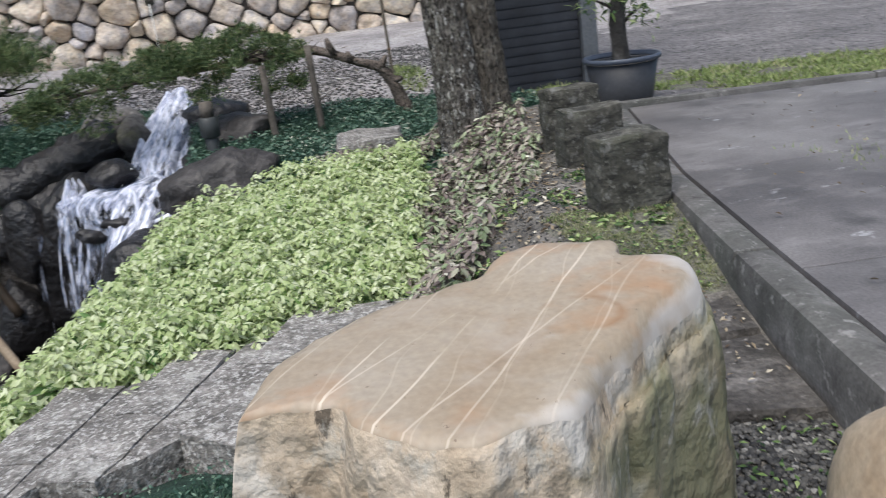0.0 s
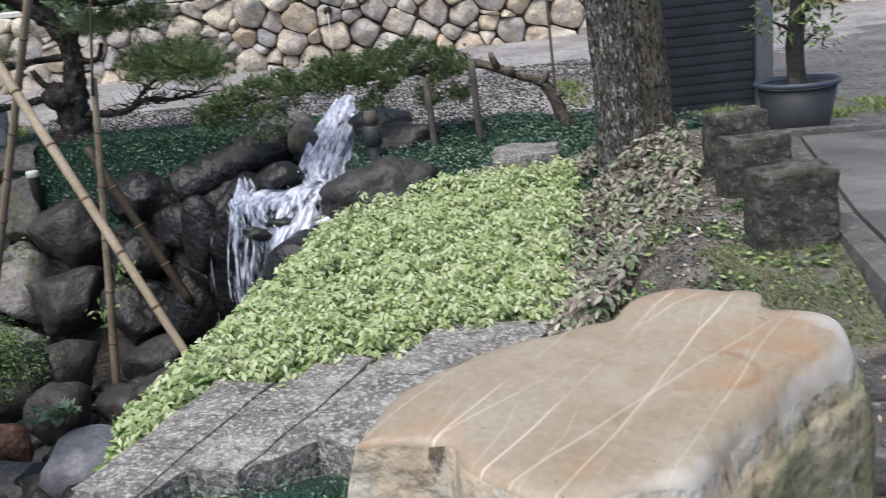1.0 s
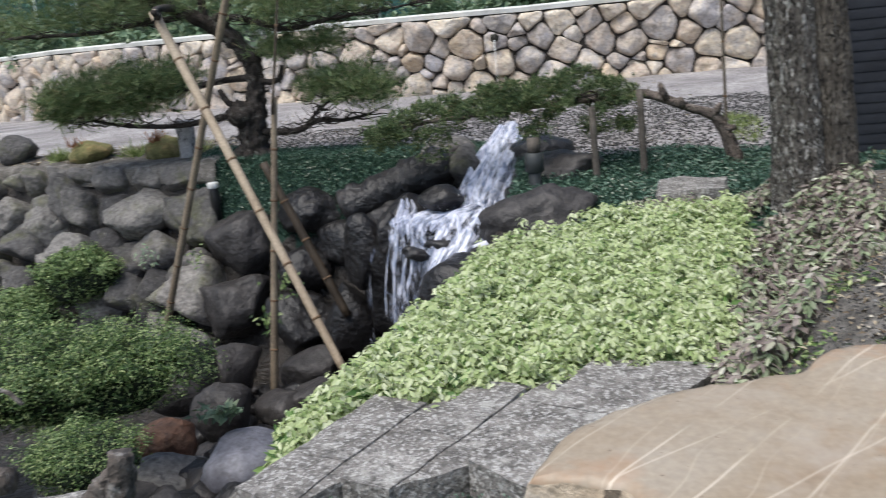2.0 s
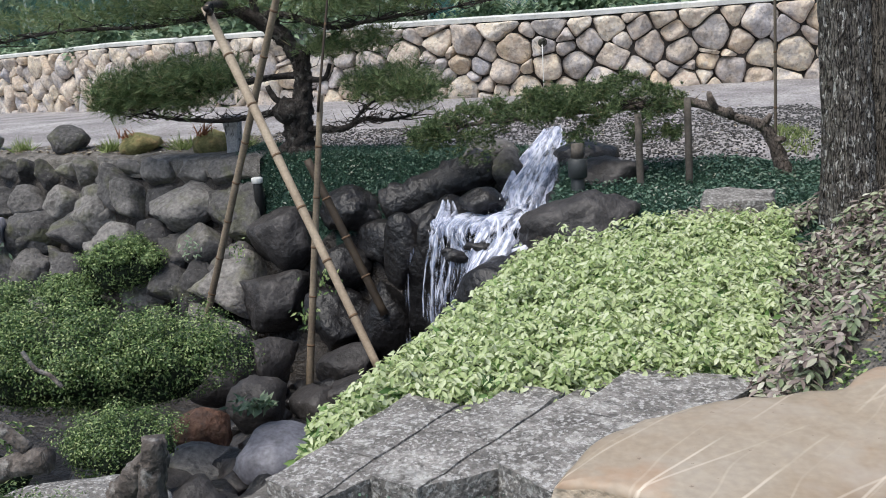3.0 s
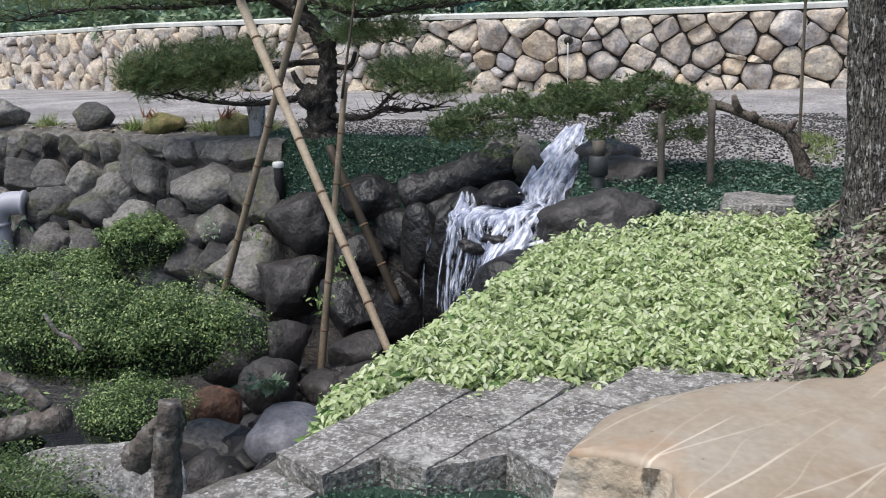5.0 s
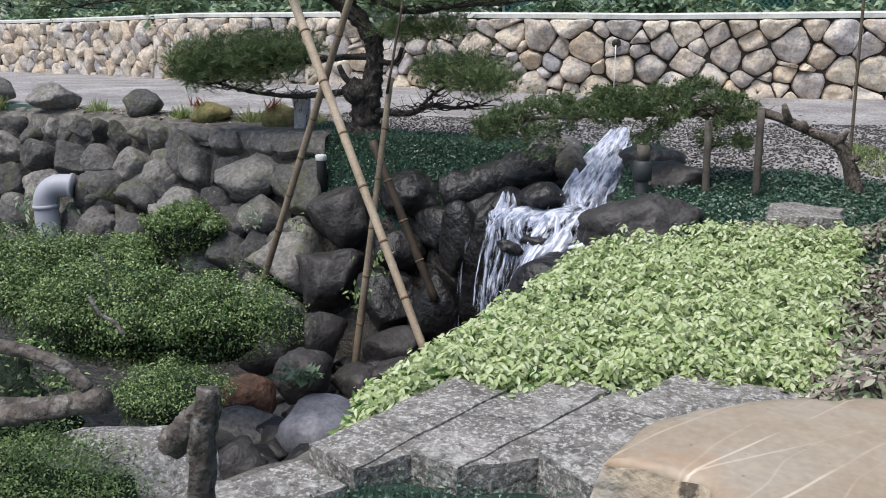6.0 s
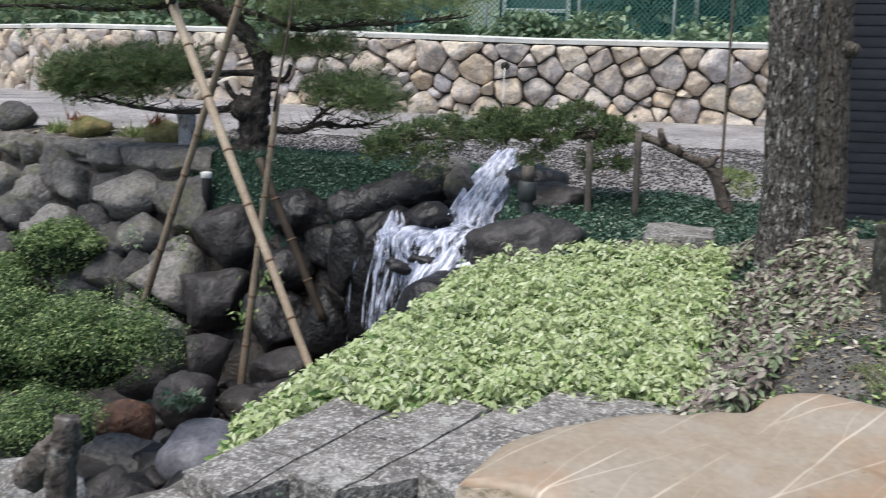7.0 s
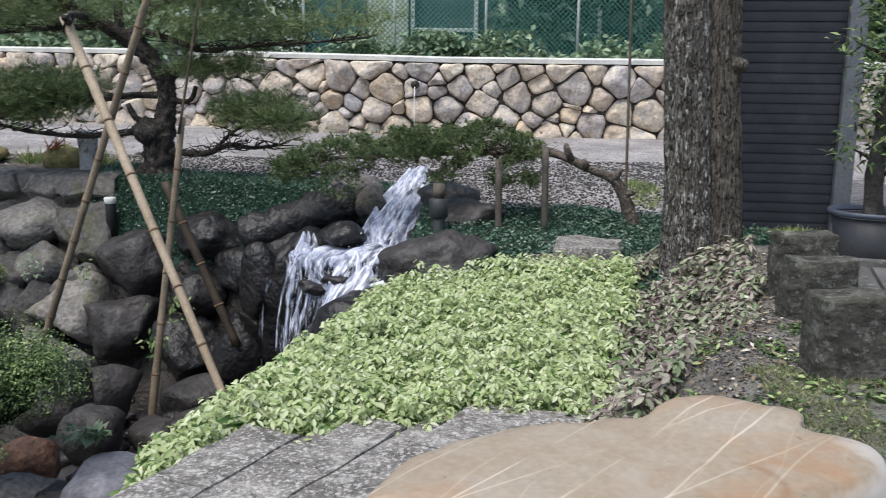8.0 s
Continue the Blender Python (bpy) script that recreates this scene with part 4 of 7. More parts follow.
# the drain spout in the wall with its thread of water
spout_u = float(np.interp(0.42, [-w.x for w in wl], run))
sp = thing("drain_pipe", "short pale drain pipe with a thread of water", "pipe", at=on_wall(spout_u, 0.93, 0.1))
a, b = on_wall(spout_u, 0.93, -0.1), on_wall(spout_u, 0.92, 0.2)
part_me = tube([a, a.lerp(b, 0.5), b, b, a.lerp(b, 0.6)], [0.06, 0.06, 0.06, 0.045, 0.045], 14, cap=False)
put("pipe", part_me, M_POST, sp)
c = b + Vector((0, -0.02, -0.03))
# a black disc closes the pipe and stands for the shade inside it
put("bore", tube([a.lerp(b, 0.9), a.lerp(b, 0.93)], [0.044, 0.044], 14), M_BLACK, sp, "black disc for the shade inside the pipe")
put("water_thread", tube([c, c + Vector((0, -0.03, -0.2)), c + Vector((0, -0.04, -0.45)), c + Vector((0, -0.045, -0.72))], [0.009, 0.007, 0.006, 0.006], 6), M_WHITE, sp)

# ---------------------------------------------------------------- things beyond the wall
def foliage_points(n, box0, box1, lump, seed):
    """Points in a lumpy, uneven band."""
    rr = np.random.default_rng(seed)
    lo, hi = np.array(box0), np.array(box1)
    p = lo + rr.random((n * 3, 3)) * (hi - lo)
    keep = np.array([noise.noise(Vector((a[0] * lump, a[1] * lump, a[2] * lump + seed))) > -0.05 + 0.35 * ((a[2] - lo[2]) / (hi[2] - lo[2])) - 0.25 for a in p])
    return p[keep][:n], rr


def leaf_stuff(name, p, rr, length, width, material, label, category, kind="stuff", parent=None, up=0.6):
    n = rr.normal(size=p.shape)
    n[:, 2] = np.abs(n[:, 2]) + up
    d = rr.normal(size=p.shape)
    me = leaves(p, n, d, length * (0.6 + 0.8 * rr.random(len(p))), width * (0.6 + 0.8 * rr.random(len(p))))
    ob = put(name, me, material, parent)
    if label:
        tagged(ob, label, category, kind=kind)
    return ob


for k, (xa, xb) in enumerate(((-4.5, 0.5), (0.5, 9.0))):
    yb = wall_y((xa + xb) / 2)
    p, rr = foliage_points(5200, (xa, yb + 0.35, 1.22), (xb, yb + 1.2, 1.72), 1.6, 20 + k)
    leaf_stuff("hedge", p, rr, 0.13, 0.07, M_HEDGE, "low green hedge of mixed plants behind the wall coping", "hedge")
for k, x in enumerate(np.arange(-18, -4.5, 2.0)):
    yb = wall_y(float(x) + 1)
    p, rr = foliage_points(2000, (float(x), yb + 0.5, 1.25), (float(x) + 2.3, yb + 1.7, 2.0 + 0.3 * math.sin(k * 2.2)), 1.3, 40 + k)
    leaf_stuff("hedge", p, rr, 0.16, 0.09, M_HEDGE, "uneven green bushes behind the wall coping", "hedge")


def net_fence(x0, x1, y0, y1, z0, z1, pitch):
    fence = thing("net_fence", "green chain-link fence on thin posts", "fence", "fences beyond the wall", at=(x0, y0, z0))
    l = math.hypot(x1 - x0, y1 - y0)
    h = z1 - z0
    v, f = [], []
    d = Vector((x1 - x0, y1 - y0, 0)) / l
    w = 0.006

    def wire(sa, za, sb, zb):
        a = Vector((x0, y0, z0)) + d * sa + Vector((0, 0, za))
        b = Vector((x0, y0, z0)) + d * sb + Vector((0, 0, zb))
        t = (b - a).normalized()
        n = Vector((-d.y, d.x, 0))
        s = t.cross(n) * w
        i = len(v)
        v.extend([a - s, a + s, a + n * w * 1.5, b - s, b + s, b + n * w * 1.5])
        f.extend([(i, i + 1, i + 4, i + 3), (i + 1, i + 2, i + 5, i + 4), (i + 2, i, i + 3, i + 5)])

    s = -h
    while s < l:
        a0, a1 = max(s, 0), min(s + h, l)
        if a1 > a0:
            wire(a0, a0 - s, a1, a1 - s)
            wire(a0, h - (a0 - s), a1, h - (a1 - s))
        s += pitch
    put("wire_net", raw(v, f, False), M_NET, fence)
    k = max(1, round(l / 1.6))
    for i in range(k + 1):
        q = Vector((x0, y0, z0)) + d * (l * i / k)
        put("post", tube([q - Vector((0, 0, 0.3)), q + Vector((0, 0, h + 0.1))], [0.025, 0.025], 8), M_WINFRAME, fence)
    return fence


net_fence(-2.4, 6.8, 14.7, 14.4, 1.25, 3.6, 0.085)
net_fence(-17.5, -9.2, 22.6, 17.6, 1.3, 3.6, 0.1)

# a pale garden building behind the net
house = thing("garden_building", "pale yellow-green rendered building with framed windows", "building", at=(0.0, 17.2, 1.3))
bm = box(bmesh.new(), -1.55, 17.2, 1.0, -0.75, 17.5, 4.6, 0.01)
part("wall_panel", bm, M_PANEL, house)
bm = box(bmesh.new(), -2.6, 17.3, 1.0, -1.56, 17.5, 4.6, 0.01)
part("wall_panel", bm, M_TEALGLASS, house)
bm = box(bmesh.new(), -0.74, 17.35, 1.0, 9.5, 17.5, 4.6)
part("window_wall", bm, M_TEALGLASS, house, "dull green glazed wall")
for x0, z0, x1, z1 in ((-0.7, 1.0, -0.62, 4.6), (0.55, 1.0, 0.63, 4.6), (-0.61, 2.0, 0.54, 2.07), (3.0, 1.0, 3.07, 4.6), (-0.61, 3.2, 0.54, 3.27)):
    part("window_bar", box(bmesh.new(), x0, 17.24, z0, x1, 17.34, z1, 0.01), M_WINFRAME, house)
bm = box(bmesh.new(), -3.0, 17.0, 4.62, 9.8, 20.5, 4.8, 0.02)
part("roof", bm, M_PANEL, house)
part("rear_wall", box(bmesh.new(), -2.6, 17.52, 1.0, 9.5, 20.0, 4.6), M_PANEL, house)

# dense plants between the net and the building
for k, x in enumerate((0.9, 2.2, 3.5, 4.8, 6.1)):
    p, rr = foliage_points(900, (x, 14.9, 1.25), (x + 1.6, 16.6, 3.5), 0.8, 60 + k)
    leaf_stuff("garden_bush", p, rr, 0.34, 0.12, M_FARLEAF, "dark green bush behind the green net", "bush", kind="stuff")


def far_tree(x, y, h, w, seed):
    tree = thing("broadleaf_tree", "tall green tree standing beyond the wall", "tree", "trees beyond the wall", at=(x, y, 1.2))
    rr = random.Random(seed)
    stem = smooth_line([(x, y, 1.0), (x + 0.1, y, 1.2 + h * 0.4), (x - 0.1, y + 0.1, 1.2 + h * 0.75)], 8)
    put("trunk", tube(stem, [0.16 - 0.014 * i for i in range(8)], 9, 0.2, seed), M_PINEBARK, tree)
    for j in range(6):
        a, z = j * 1.05 + seed, 1.2 + h * (0.35 + 0.08 * j)
        put("limb", tube([(x, y, z), (x + 0.5 * w * math.cos(a) * 0.5, y + 0.5 * w * math.sin(a) * 0.5, z + 0.3), (x + 0.5 * w * math.cos(a), y + 0.5 * w * math.sin(a), z + 0.5)], [0.06, 0.045, 0.02], 6), M_PINEBARK, tree)
    g = np.random.default_rng(seed)
    n = 3600
    centres = g.normal(size=(34, 3)) * [w * 0.38, w * 0.3, h * 0.26] + [x, y, 1.2 + h * 0.52]
    p = centres[g.integers(0, 34, n)] + g.normal(size=(n, 3)) * 0.3
    p = p[p[:, 2] > 1.3]
    leaf_stuff("crown", p, g, 0.24, 0.11, M_FARLEAF, "", "", parent=tree)


for k, (x, y) in enumerate(((-4.3, 17.2), (-6.6, 18.4), (-8.8, 20.0), (-11.2, 22.2), (-3.2, 19.6), (-14.0, 25.0), (-17.5, 27.0), (-15.6, 23.6), (-19.5, 27.5), (-12.6, 20.8), (-22.5, 31.0), (-27.0, 33.0), (-29.5, 30.0), (-26.0, 38.0), (8.2, 15.0), (10.2, 15.6), (12.4, 15.2))):
    far_tree(x, y, 4.6 + 0.6 * math.sin(k * 3.1), 2.9, 80 + k)

# ---------------------------------------------------------------- dark shed
shed = thing("shed", "narrow dark blue-grey shed of overlapping boards", "shed", at=(2.2, 5.35, -0.05))
sm_ = Matrix.Translation((2.46, 5.34, 0)) @ Matrix.Rotation(radians(-8), 4, "Z")


def shed_part(name, x0, y0, z0, x1, y1, z1, material, bevel=0.003, label=""):
    return part(name, box(bmesh.new(), x0, y0, z0, x1, y1, z1, bevel, sm_), material, shed, label)


shed_part("shed_body", -0.78, 0.03, -0.1, -0.002, 0.95, 2.35, M_SHED)
for k in range(38):
    z = -0.03 + 0.0625 * k
    tilt = Matrix.Translation((0, 0, z)) @ Matrix.Rotation(radians(-5), 4, "X")
    part("board", box(bmesh.new(), -0.78, 0.010, 0, -0.004, 0.024, 0.068, 0.002, sm_ @ tilt), M_SHED, shed)
shed_part("corner_trim", 0.0, -0.035, -0.1, 0.105, 0.07, 2.4, M_SHED_TRIM, 0.005, "slate grey corner board")
shed_part("side_wall", 0.0, 0.075, -0.1, 0.03, 0.95, 2.35, M_SHED)
shed_part("roof", -0.95, -0.15, 2.42, 0.25, 1.1, 2.48, M_SHED_TRIM, 0.01)

# ---------------------------------------------------------------- large double trunk
def big_trunk():
    tree = thing("tree_trunk", "thick fused double trunk with flaky grey bark", "tree", at=(1.44, 4.78, -0.1))
    for name, cx, cy, rad, material, seed, lab in (("trunk", 1.395, 4.76, 0.133, M_BARK, 3, "rough bark flecked with pale lichen"), ("trunk", 1.575, 4.79, 0.125, M_BARK_B, 9, "brown furrowed bark")):
        verts, faces, sides, rows = [], [], 72, 150
        for j in range(rows):
            z = -0.2 + 4.4 * j / (rows - 1)
            flare = 1 + 0.13 * math.exp(-(z + 0.1) * 5.0) - 0.03 * z
            lean = -0.062 * z - 0.004 * z * z
            for i in range(sides):
                a = 2 * math.pi * i / sides
                q = Vector((math.cos(a) * 1.6, math.sin(a) * 1.6, z * 0.9 + seed))
                plates = noise.noise(Vector((math.cos(a) * 7, math.sin(a) * 7, z * 4.5 + seed)))
                crack = abs(noise.noise(Vector((math.cos(a) * 9, math.sin(a) * 9, z * 2.2 + seed * 3))))
                rr = rad * flare * (1 + 0.09 * noise.noise(q)) + 0.012 * plates - 0.014 * max(0, 0.22 - crack) / 0.22
                verts.append((cx + lean + rr * math.cos(a), cy + rr * math.sin(a), z))
        for j in range(rows - 1):
            for i in range(sides):
                a, b = j * sides + i, j * sides + (i + 1) % sides
                faces.append((a, b, b + sides, a + sides))
        faces.append(tuple(range((rows - 1) * sides, rows * sides)))
        put(name, raw(verts, faces), material, tree, lab)
    put("branch_stub", tube([(1.56, 4.72, 0.98), (1.61, 4.675, 0.99), (1.625, 4.66, 1.0)], [0.05, 0.036, 0.02], 9, 0.3, 4), M_BARK_B, tree)


big_trunk()


# ---------------------------------------------------------------- the big tan stone
def tan_stone():
    outline = [(-0.10, 0.935), (-0.078, 0.996), (-0.026, 1.076), (0.063, 1.14), (0.16, 1.185), (0.297, 1.213), (0.34, 1.247), (0.40, 1.281), (0.445, 1.28), (0.50, 1.247), (0.545, 1.208), (0.531, 1.168), (0.573, 1.148), (0.612, 1.112), (0.594, 1.035), (0.49, 0.969), (0.40, 0.892), (0.354, 0.862), (0.288, 0.787), (0.254, 0.762), (0.205, 0.757), (0.142, 0.743), (0.09, 0.77), (0.064, 0.796), (0.025, 0.845), (0.015, 0.90), (-0.05, 0.925)]
    n = 260
    ring = smooth_line([(x, y, 0) for x, y in outline + outline[:1]], n + 1)[:n]
    cx, cy = 0.26, 1.0
    verts, faces, kinds = [], [], []
    levels = [(0.345, 0.0), (0.345, 0.25), (0.346, 0.5), (0.346, 0.72), (0.345, 0.9), (0.345, 0.965), (0.339, 0.99)]
    levels += [(0.315, 1.012), (0.29, 1.03)] + [(0.265 - 0.023 * k, 1.04 + 0.05 * math.sin(k * 0.097)) for k in range(34)]
    verts.append((cx, cy, 0.347))
    for z, s in levels[1:]:
        for i, p in enumerate(ring):
            dx, dy = p.x - cx, p.y - cy
            a = math.atan2(dy, dx)
            low = sm(0.33, 0.2, z)
            right_side = sm(0.2, 0.75, dx / 0.36 - dy / 0.6)
            k = s + low * (0.05 * noise.noise(Vector((p.x * 4, p.y * 4, z * 3))) + 0.055 * right_side)
            # upright cracks and ribs in the sides
            crack = abs(noise.noise(Vector((p.x * 8, p.y * 8, z * 1.1))))
            k -= low * (0.075 * max(0.0, 0.10 - crack) / 0.10 - 0.03 * noise.noise(Vector((p.x * 22, p.y * 22, z * 9))) - 0.045 * abs(noise.noise(Vector((p.x * 9 + 4, p.y * 9, z * 7)))) + 0.012 * noise.noise(Vector((p.x * 60, p.y * 60, z * 40))))
            zz = z
            if s > 0.9 and z > 0.28:
                zz -= (0.05 * right_side * sm(1.10, 1.0, p.y) + 0.012 * abs(noise.noise(Vector((p.x * 17, p.y * 17, 2))))) * sm(0.9, 1.01, s)
            zz += 0.008 * noise.noise(Vector(((cx + dx * k) * 4, (cy + dy * k) * 4, 7))) * (1 - low)
            if z > 0.3:
                zz += 0.012 * sm(1.14, 1.2, cy + dy * k) * sm(0.30, 0.36, cx + dx * k)
            verts.append((cx + dx * k, cy + dy * k, zz))
    for i in range(n):
        faces.append((0, 1 + i, 1 + (i + 1) % n))
        kinds.append(0)
    for r_ in range(len(levels) - 2):
        for i in range(n):
            a, b = 1 + r_ * n + i, 1 + r_ * n + (i + 1) % n
            faces.append((a, a + n, b + n, b))
            kinds.append(0 if levels[r_ + 1][0] > 0.3415 else 1)
    me = raw(verts, faces)
    me.polygons.foreach_set("material_index", kinds)
    wear = me.attributes.new("wear", "FLOAT", "POINT")
    amount = []
    for x, y, z in verts:
        inside = sm(-0.004, 0.012, (0.345 - z)) * sm(0.12, 0.035, (0.345 - z))
        rightness = sm(0.1, 0.6, (x - cx) / 0.36 - (y - cy) / 0.6)
        amount.append((0.35 + 0.65 * rightness) * max(inside, sm(0.7, 1.0, rightness) * sm(0.05, 0.0, 0.345 - z) * 0.8 * sm(0.8, 0.98, math.hypot((x - cx) / 0.36, (y - cy) / 0.26))))
    wear.data.foreach_set("value", amount)
    moss = me.attributes.new("moss", "FLOAT", "POINT")
    moss.data.foreach_set("value", [sm(0.15, 0.75, (x - cx) / 0.36 - (y - cy) / 0.6) * sm(0.36, 0.22, z) for x, y, z in verts])
    bm = bmesh.new()
    bm.from_mesh(me)
    bmesh.ops.recalc_face_normals(bm, faces=bm.faces)
    bm.to_mesh(me)
    bm.free()
    shade(me)
    ob = put("boulder", me, [M_TAN, M_TAN_SIDE])
    tagged(ob, "large flat-topped tan boulder with pale veins and mossy sides", "boulder")


tan_stone()
ob = put("boulder", rock_mesh(71, (0.21, 0.24, 0.36), 0.12, 5, 4, 0.01), M_TAN_PALE, at=(0.91, 0.77, -0.07))
tagged(ob, "smooth pale tan boulder beside the kerb", "boulder")

# ---------------------------------------------------------------- stone slabs by the flower bed
paving = thing("slab_path", "weathered grey stone slabs laid as a path edge", "stone path", kind="structure", at=(-0.5, 2.5, -0.45))


def slab(poly, z, thick=0.16):
    bm = prism(poly, z - thick, z, 0.0)
    bmesh.ops.subdivide_edges(bm, edges=bm.edges[:], cuts=5, use_grid_fill=True)
    for v in bm.verts:
        v.co += Vector((0.008 * noise.noise(v.co * 9), 0.008 * noise.noise(v.co * 9 + Vector((5, 1, 2))), 0.008 * noise.noise(v.co * 12 + Vector((1, 7, 3)))))
    part("slab", bm, M_SLAB, paving)


def along(a, b, c, d, z, cuts=(0.0, 1.0)):
    """Slabs between the edge a-b and the edge c-d, parted at cuts."""
    for lo, hi in zip(cuts[:-1], cuts[1:]):
        slab([mixp(a, b, lo + 0.004), mixp(c, d, lo + 0.004), mixp(c, d, hi - 0.004), mixp(a, b, hi - 0.004)], z)


along((-1.03, 2.27), (-0.70, 2.93), (-0.84, 2.15), (-0.50, 2.84), -0.385, (0.0, 0.36, 1.0))
along((-0.70, 2.28), (-0.31, 2.98), (-0.54, 2.2), (-0.12, 2.92), -0.375, (0.0, 0.45, 1.0))
along((-0.32, 2.34), (0.13, 3.12), (-0.12, 2.14), (0.60, 3.0), -0.365, (0.0, 0.5, 1.0))
along((-0.842, 2.16), (-0.502, 2.83), (-0.704, 2.278), (-0.314, 2.965), -0.392)
along((-0.542, 2.21), (-0.122, 2.9), (-0.324, 2.338), (0.118, 3.1), -0.382)
along((-1.5, 1.72), (-1.05, 2.26), (-1.28, 1.6), (-0.85, 2.13), -0.43)

# ---------------------------------------------------------------- three squat stone posts
def stone_post(x, y, w, d, top, turn, seed, label):
    bm = box(bmesh.new(), -w / 2, -d / 2, -0.2, w / 2, d / 2, top, 0.014)
    bmesh.ops.subdivide_edges(bm, edges=bm.edges[:], cuts=11, use_grid_fill=True)
    for v in bm.verts:
        q = v.co * 9 + Vector((seed, 0, 0))
        v.co += Vector((noise.noise(q), noise.noise(q + Vector((3, 1, 7))), noise.noise(q + Vector((9, 2, 4))))) * 0.012
        v.co += Vector((0, 0, 0.018)) * noise.noise(v.co * 5 + Vector((seed, 0, 0)))
        layer = noise.noise(Vector((v.co.x * 5 + seed, v.co.y * 5, v.co.z * 42)))
        v.co.x *= 1 + 0.05 * layer
        v.co.y *= 1 + 0.09 * layer
    ob = part("stone_post", bm, M_POST)
    ob.matrix_world = pose(x, y, 0, 0, 0, turn)
    tagged(ob, label, "stone post", "stone posts beside the paving")


stone_post(1.225, 2.445, 0.245, 0.14, 0.25, 0, 1, "squat square grey stone post with a worn top")
stone_post(1.40, 3.08, 0.25, 0.13, 0.235, 0, 5, "squat stone post with a mossy chipped top")
stone_post(1.64, 3.79, 0.27, 0.14, 0.215, 0, 8, "squat mossy stone post next to the planter")

# ---------------------------------------------------------------- potted tree
def lathe(profile, x, y, sides=40):
    verts, faces = [], []
    for r_, z in profile:
        for i in range(sides):
            a = 2 * math.pi * i / sides
            verts.append((x + r_ * math.cos(a), y + r_ * math.sin(a), z))
    for j in range(len(profile) - 1):
        for i in range(sides):
            a, b = j * sides + i, j * sides + (i + 1) % sides
            faces.append((a, b, b + sides, a + sides))
    return raw(verts, faces)


px_, py_ = 2.17, 4.24
pot = thing("plant_pot", "round dark grey plastic planter standing on the paving", "plant pot", at=(px_, py_, 0.03))
pot_body = put("pot_body", lathe([(0.0, 0.012), (0.155, 0.012), (0.16, 0.03), (0.195, 0.235), (0.185, 0.235), (0.18, 0.2), (0.0, 0.2)], px_, py_), M_POT, pot)
put("pot_rim", lathe([(0.196, 0.238), (0.210, 0.242), (0.214, 0.256), (0.208, 0.267), (0.195, 0.266), (0.187, 0.245)], px_, py_), M_POT_RIM, pot_body, "blue-grey rolled rim")
put("soil", lathe([(0.0, 0.225), (0.1, 0.222), (0.186, 0.214)], px_, py_), M_SOIL, pot_body)
ptree = thing("potted_tree", "small evergreen tree growing in the planter", "tree", at=(px_, py_, 0.2))
put("trunk", tube(smooth_line([(px_, py_, 0.2), (px_ - 0.01, py_, 0.5), (px_ + 0.02, py_, 0.9), (px_ + 0.03, py_, 1.4)], 12), [0.05 - 0.0025 * i for i in range(12)], 10, 0.3, 3), M_BLACKBARK, ptree)
g = np.random.default_rng(5)
cl = []
for k in range(16):
    a, z = k * 2.4, 0.42 + 0.065 * k
    l = 0.06 + 0.08 * g.random()
    tip = Vector((px_ + l * math.cos(a), py_ + l * math.sin(a), z + 0.08))
    put("twig", tube([(px_ + 0.01, py_, z), (px_ + 0.5 * l * math.cos(a), py_ + 0.5 * l * math.sin(a), z + 0.05), tip], [0.012, 0.009, 0.004], 6), M_PINEBARK, ptree)
    cl.append(tip)
p = np.array([cl[i] for i in g.integers(0, len(cl), 1500)]) + g.normal(size=(1500, 3)) * [0.055, 0.055, 0.05]
leaf_stuff("crown", p, g, 0.055, 0.013, M_SHRUB, "", "", parent=ptree)

# ---------------------------------------------------------------- boulders of the stream and its retaining wall
boulder_count = [0]


def boulder(x, y, z, w, h, depth=None, label="grey boulder stacked in the stream bank", material=None, turn=0.0, cuts=9, rough=0.2, group="boulders of the stream bank", tilt=0.0):
    boulder_count[0] += 1
    d = depth or 0.9 * w
    ob = put("boulder", rock_mesh(100 + boulder_count[0], (w * 0.56, d * 0.56, h * 0.58), rough, cuts, 4 if w > 0.52 else 3, 0.042), material or M_BOULDER)
    ob.matrix_world = pose(x, y + 0.25 * d, z, tilt, 0, 0) @ pose(0, 0, 0, 0, turn, 0)
    tagged(ob, label, "boulder", group)
    return ob


WETL = "dark wet boulder beside the waterfall"
boulder(-0.72, 5.66, -0.47, 0.22, 0.11, 0.14, rough=0.4, label="small dark rock splitting the cascade", material=M_WET, cuts=12)
boulder(-0.90, 5.67, -0.52, 0.2, 0.09, 0.12, rough=0.4, label="small dark rock splitting the cascade", material=M_WET, cuts=12)
for x, y, z, w, h in ((-2.42, 5.75, -1.30, 0.5, 0.42), (-2.0, 5.45, -1.58, 0.5, 0.3), (-1.7, 5.55, -1.55, 0.45, 0.34), (-2.3, 5.2, -1.55, 0.42, 0.28), (-2.75, 5.4, -1.35, 0.45, 0.4), (-1.55, 5.1, -1.5, 0.42, 0.3), (-1.9, 6.1, -1.55, 0.5, 0.36), (-1.95, 4.95, -1.58, 0.4, 0.24)):
    boulder(x, y, z, w, h, label="wet broken rock at the foot of the bank", material=M_DAMP if w > 0.44 else M_WET, cuts=14)
boulder_count[0] = 0
boulder(-2.68, 7.12, -0.69, 0.60, 0.60, label="rounded dark damp boulder under the bamboo props", material=M_DAMP, cuts=4)
boulder(-2.01, 7.10, -0.45, 0.62, 0.38, label="flat-topped dark boulder near the waterfall", material=M_WET, turn=-12, cuts=11)
boulder(-2.74, 6.85, -1.16, 0.68, 0.54, label="squarish dark grey boulder low in the bank", cuts=10, material=M_DAMP)
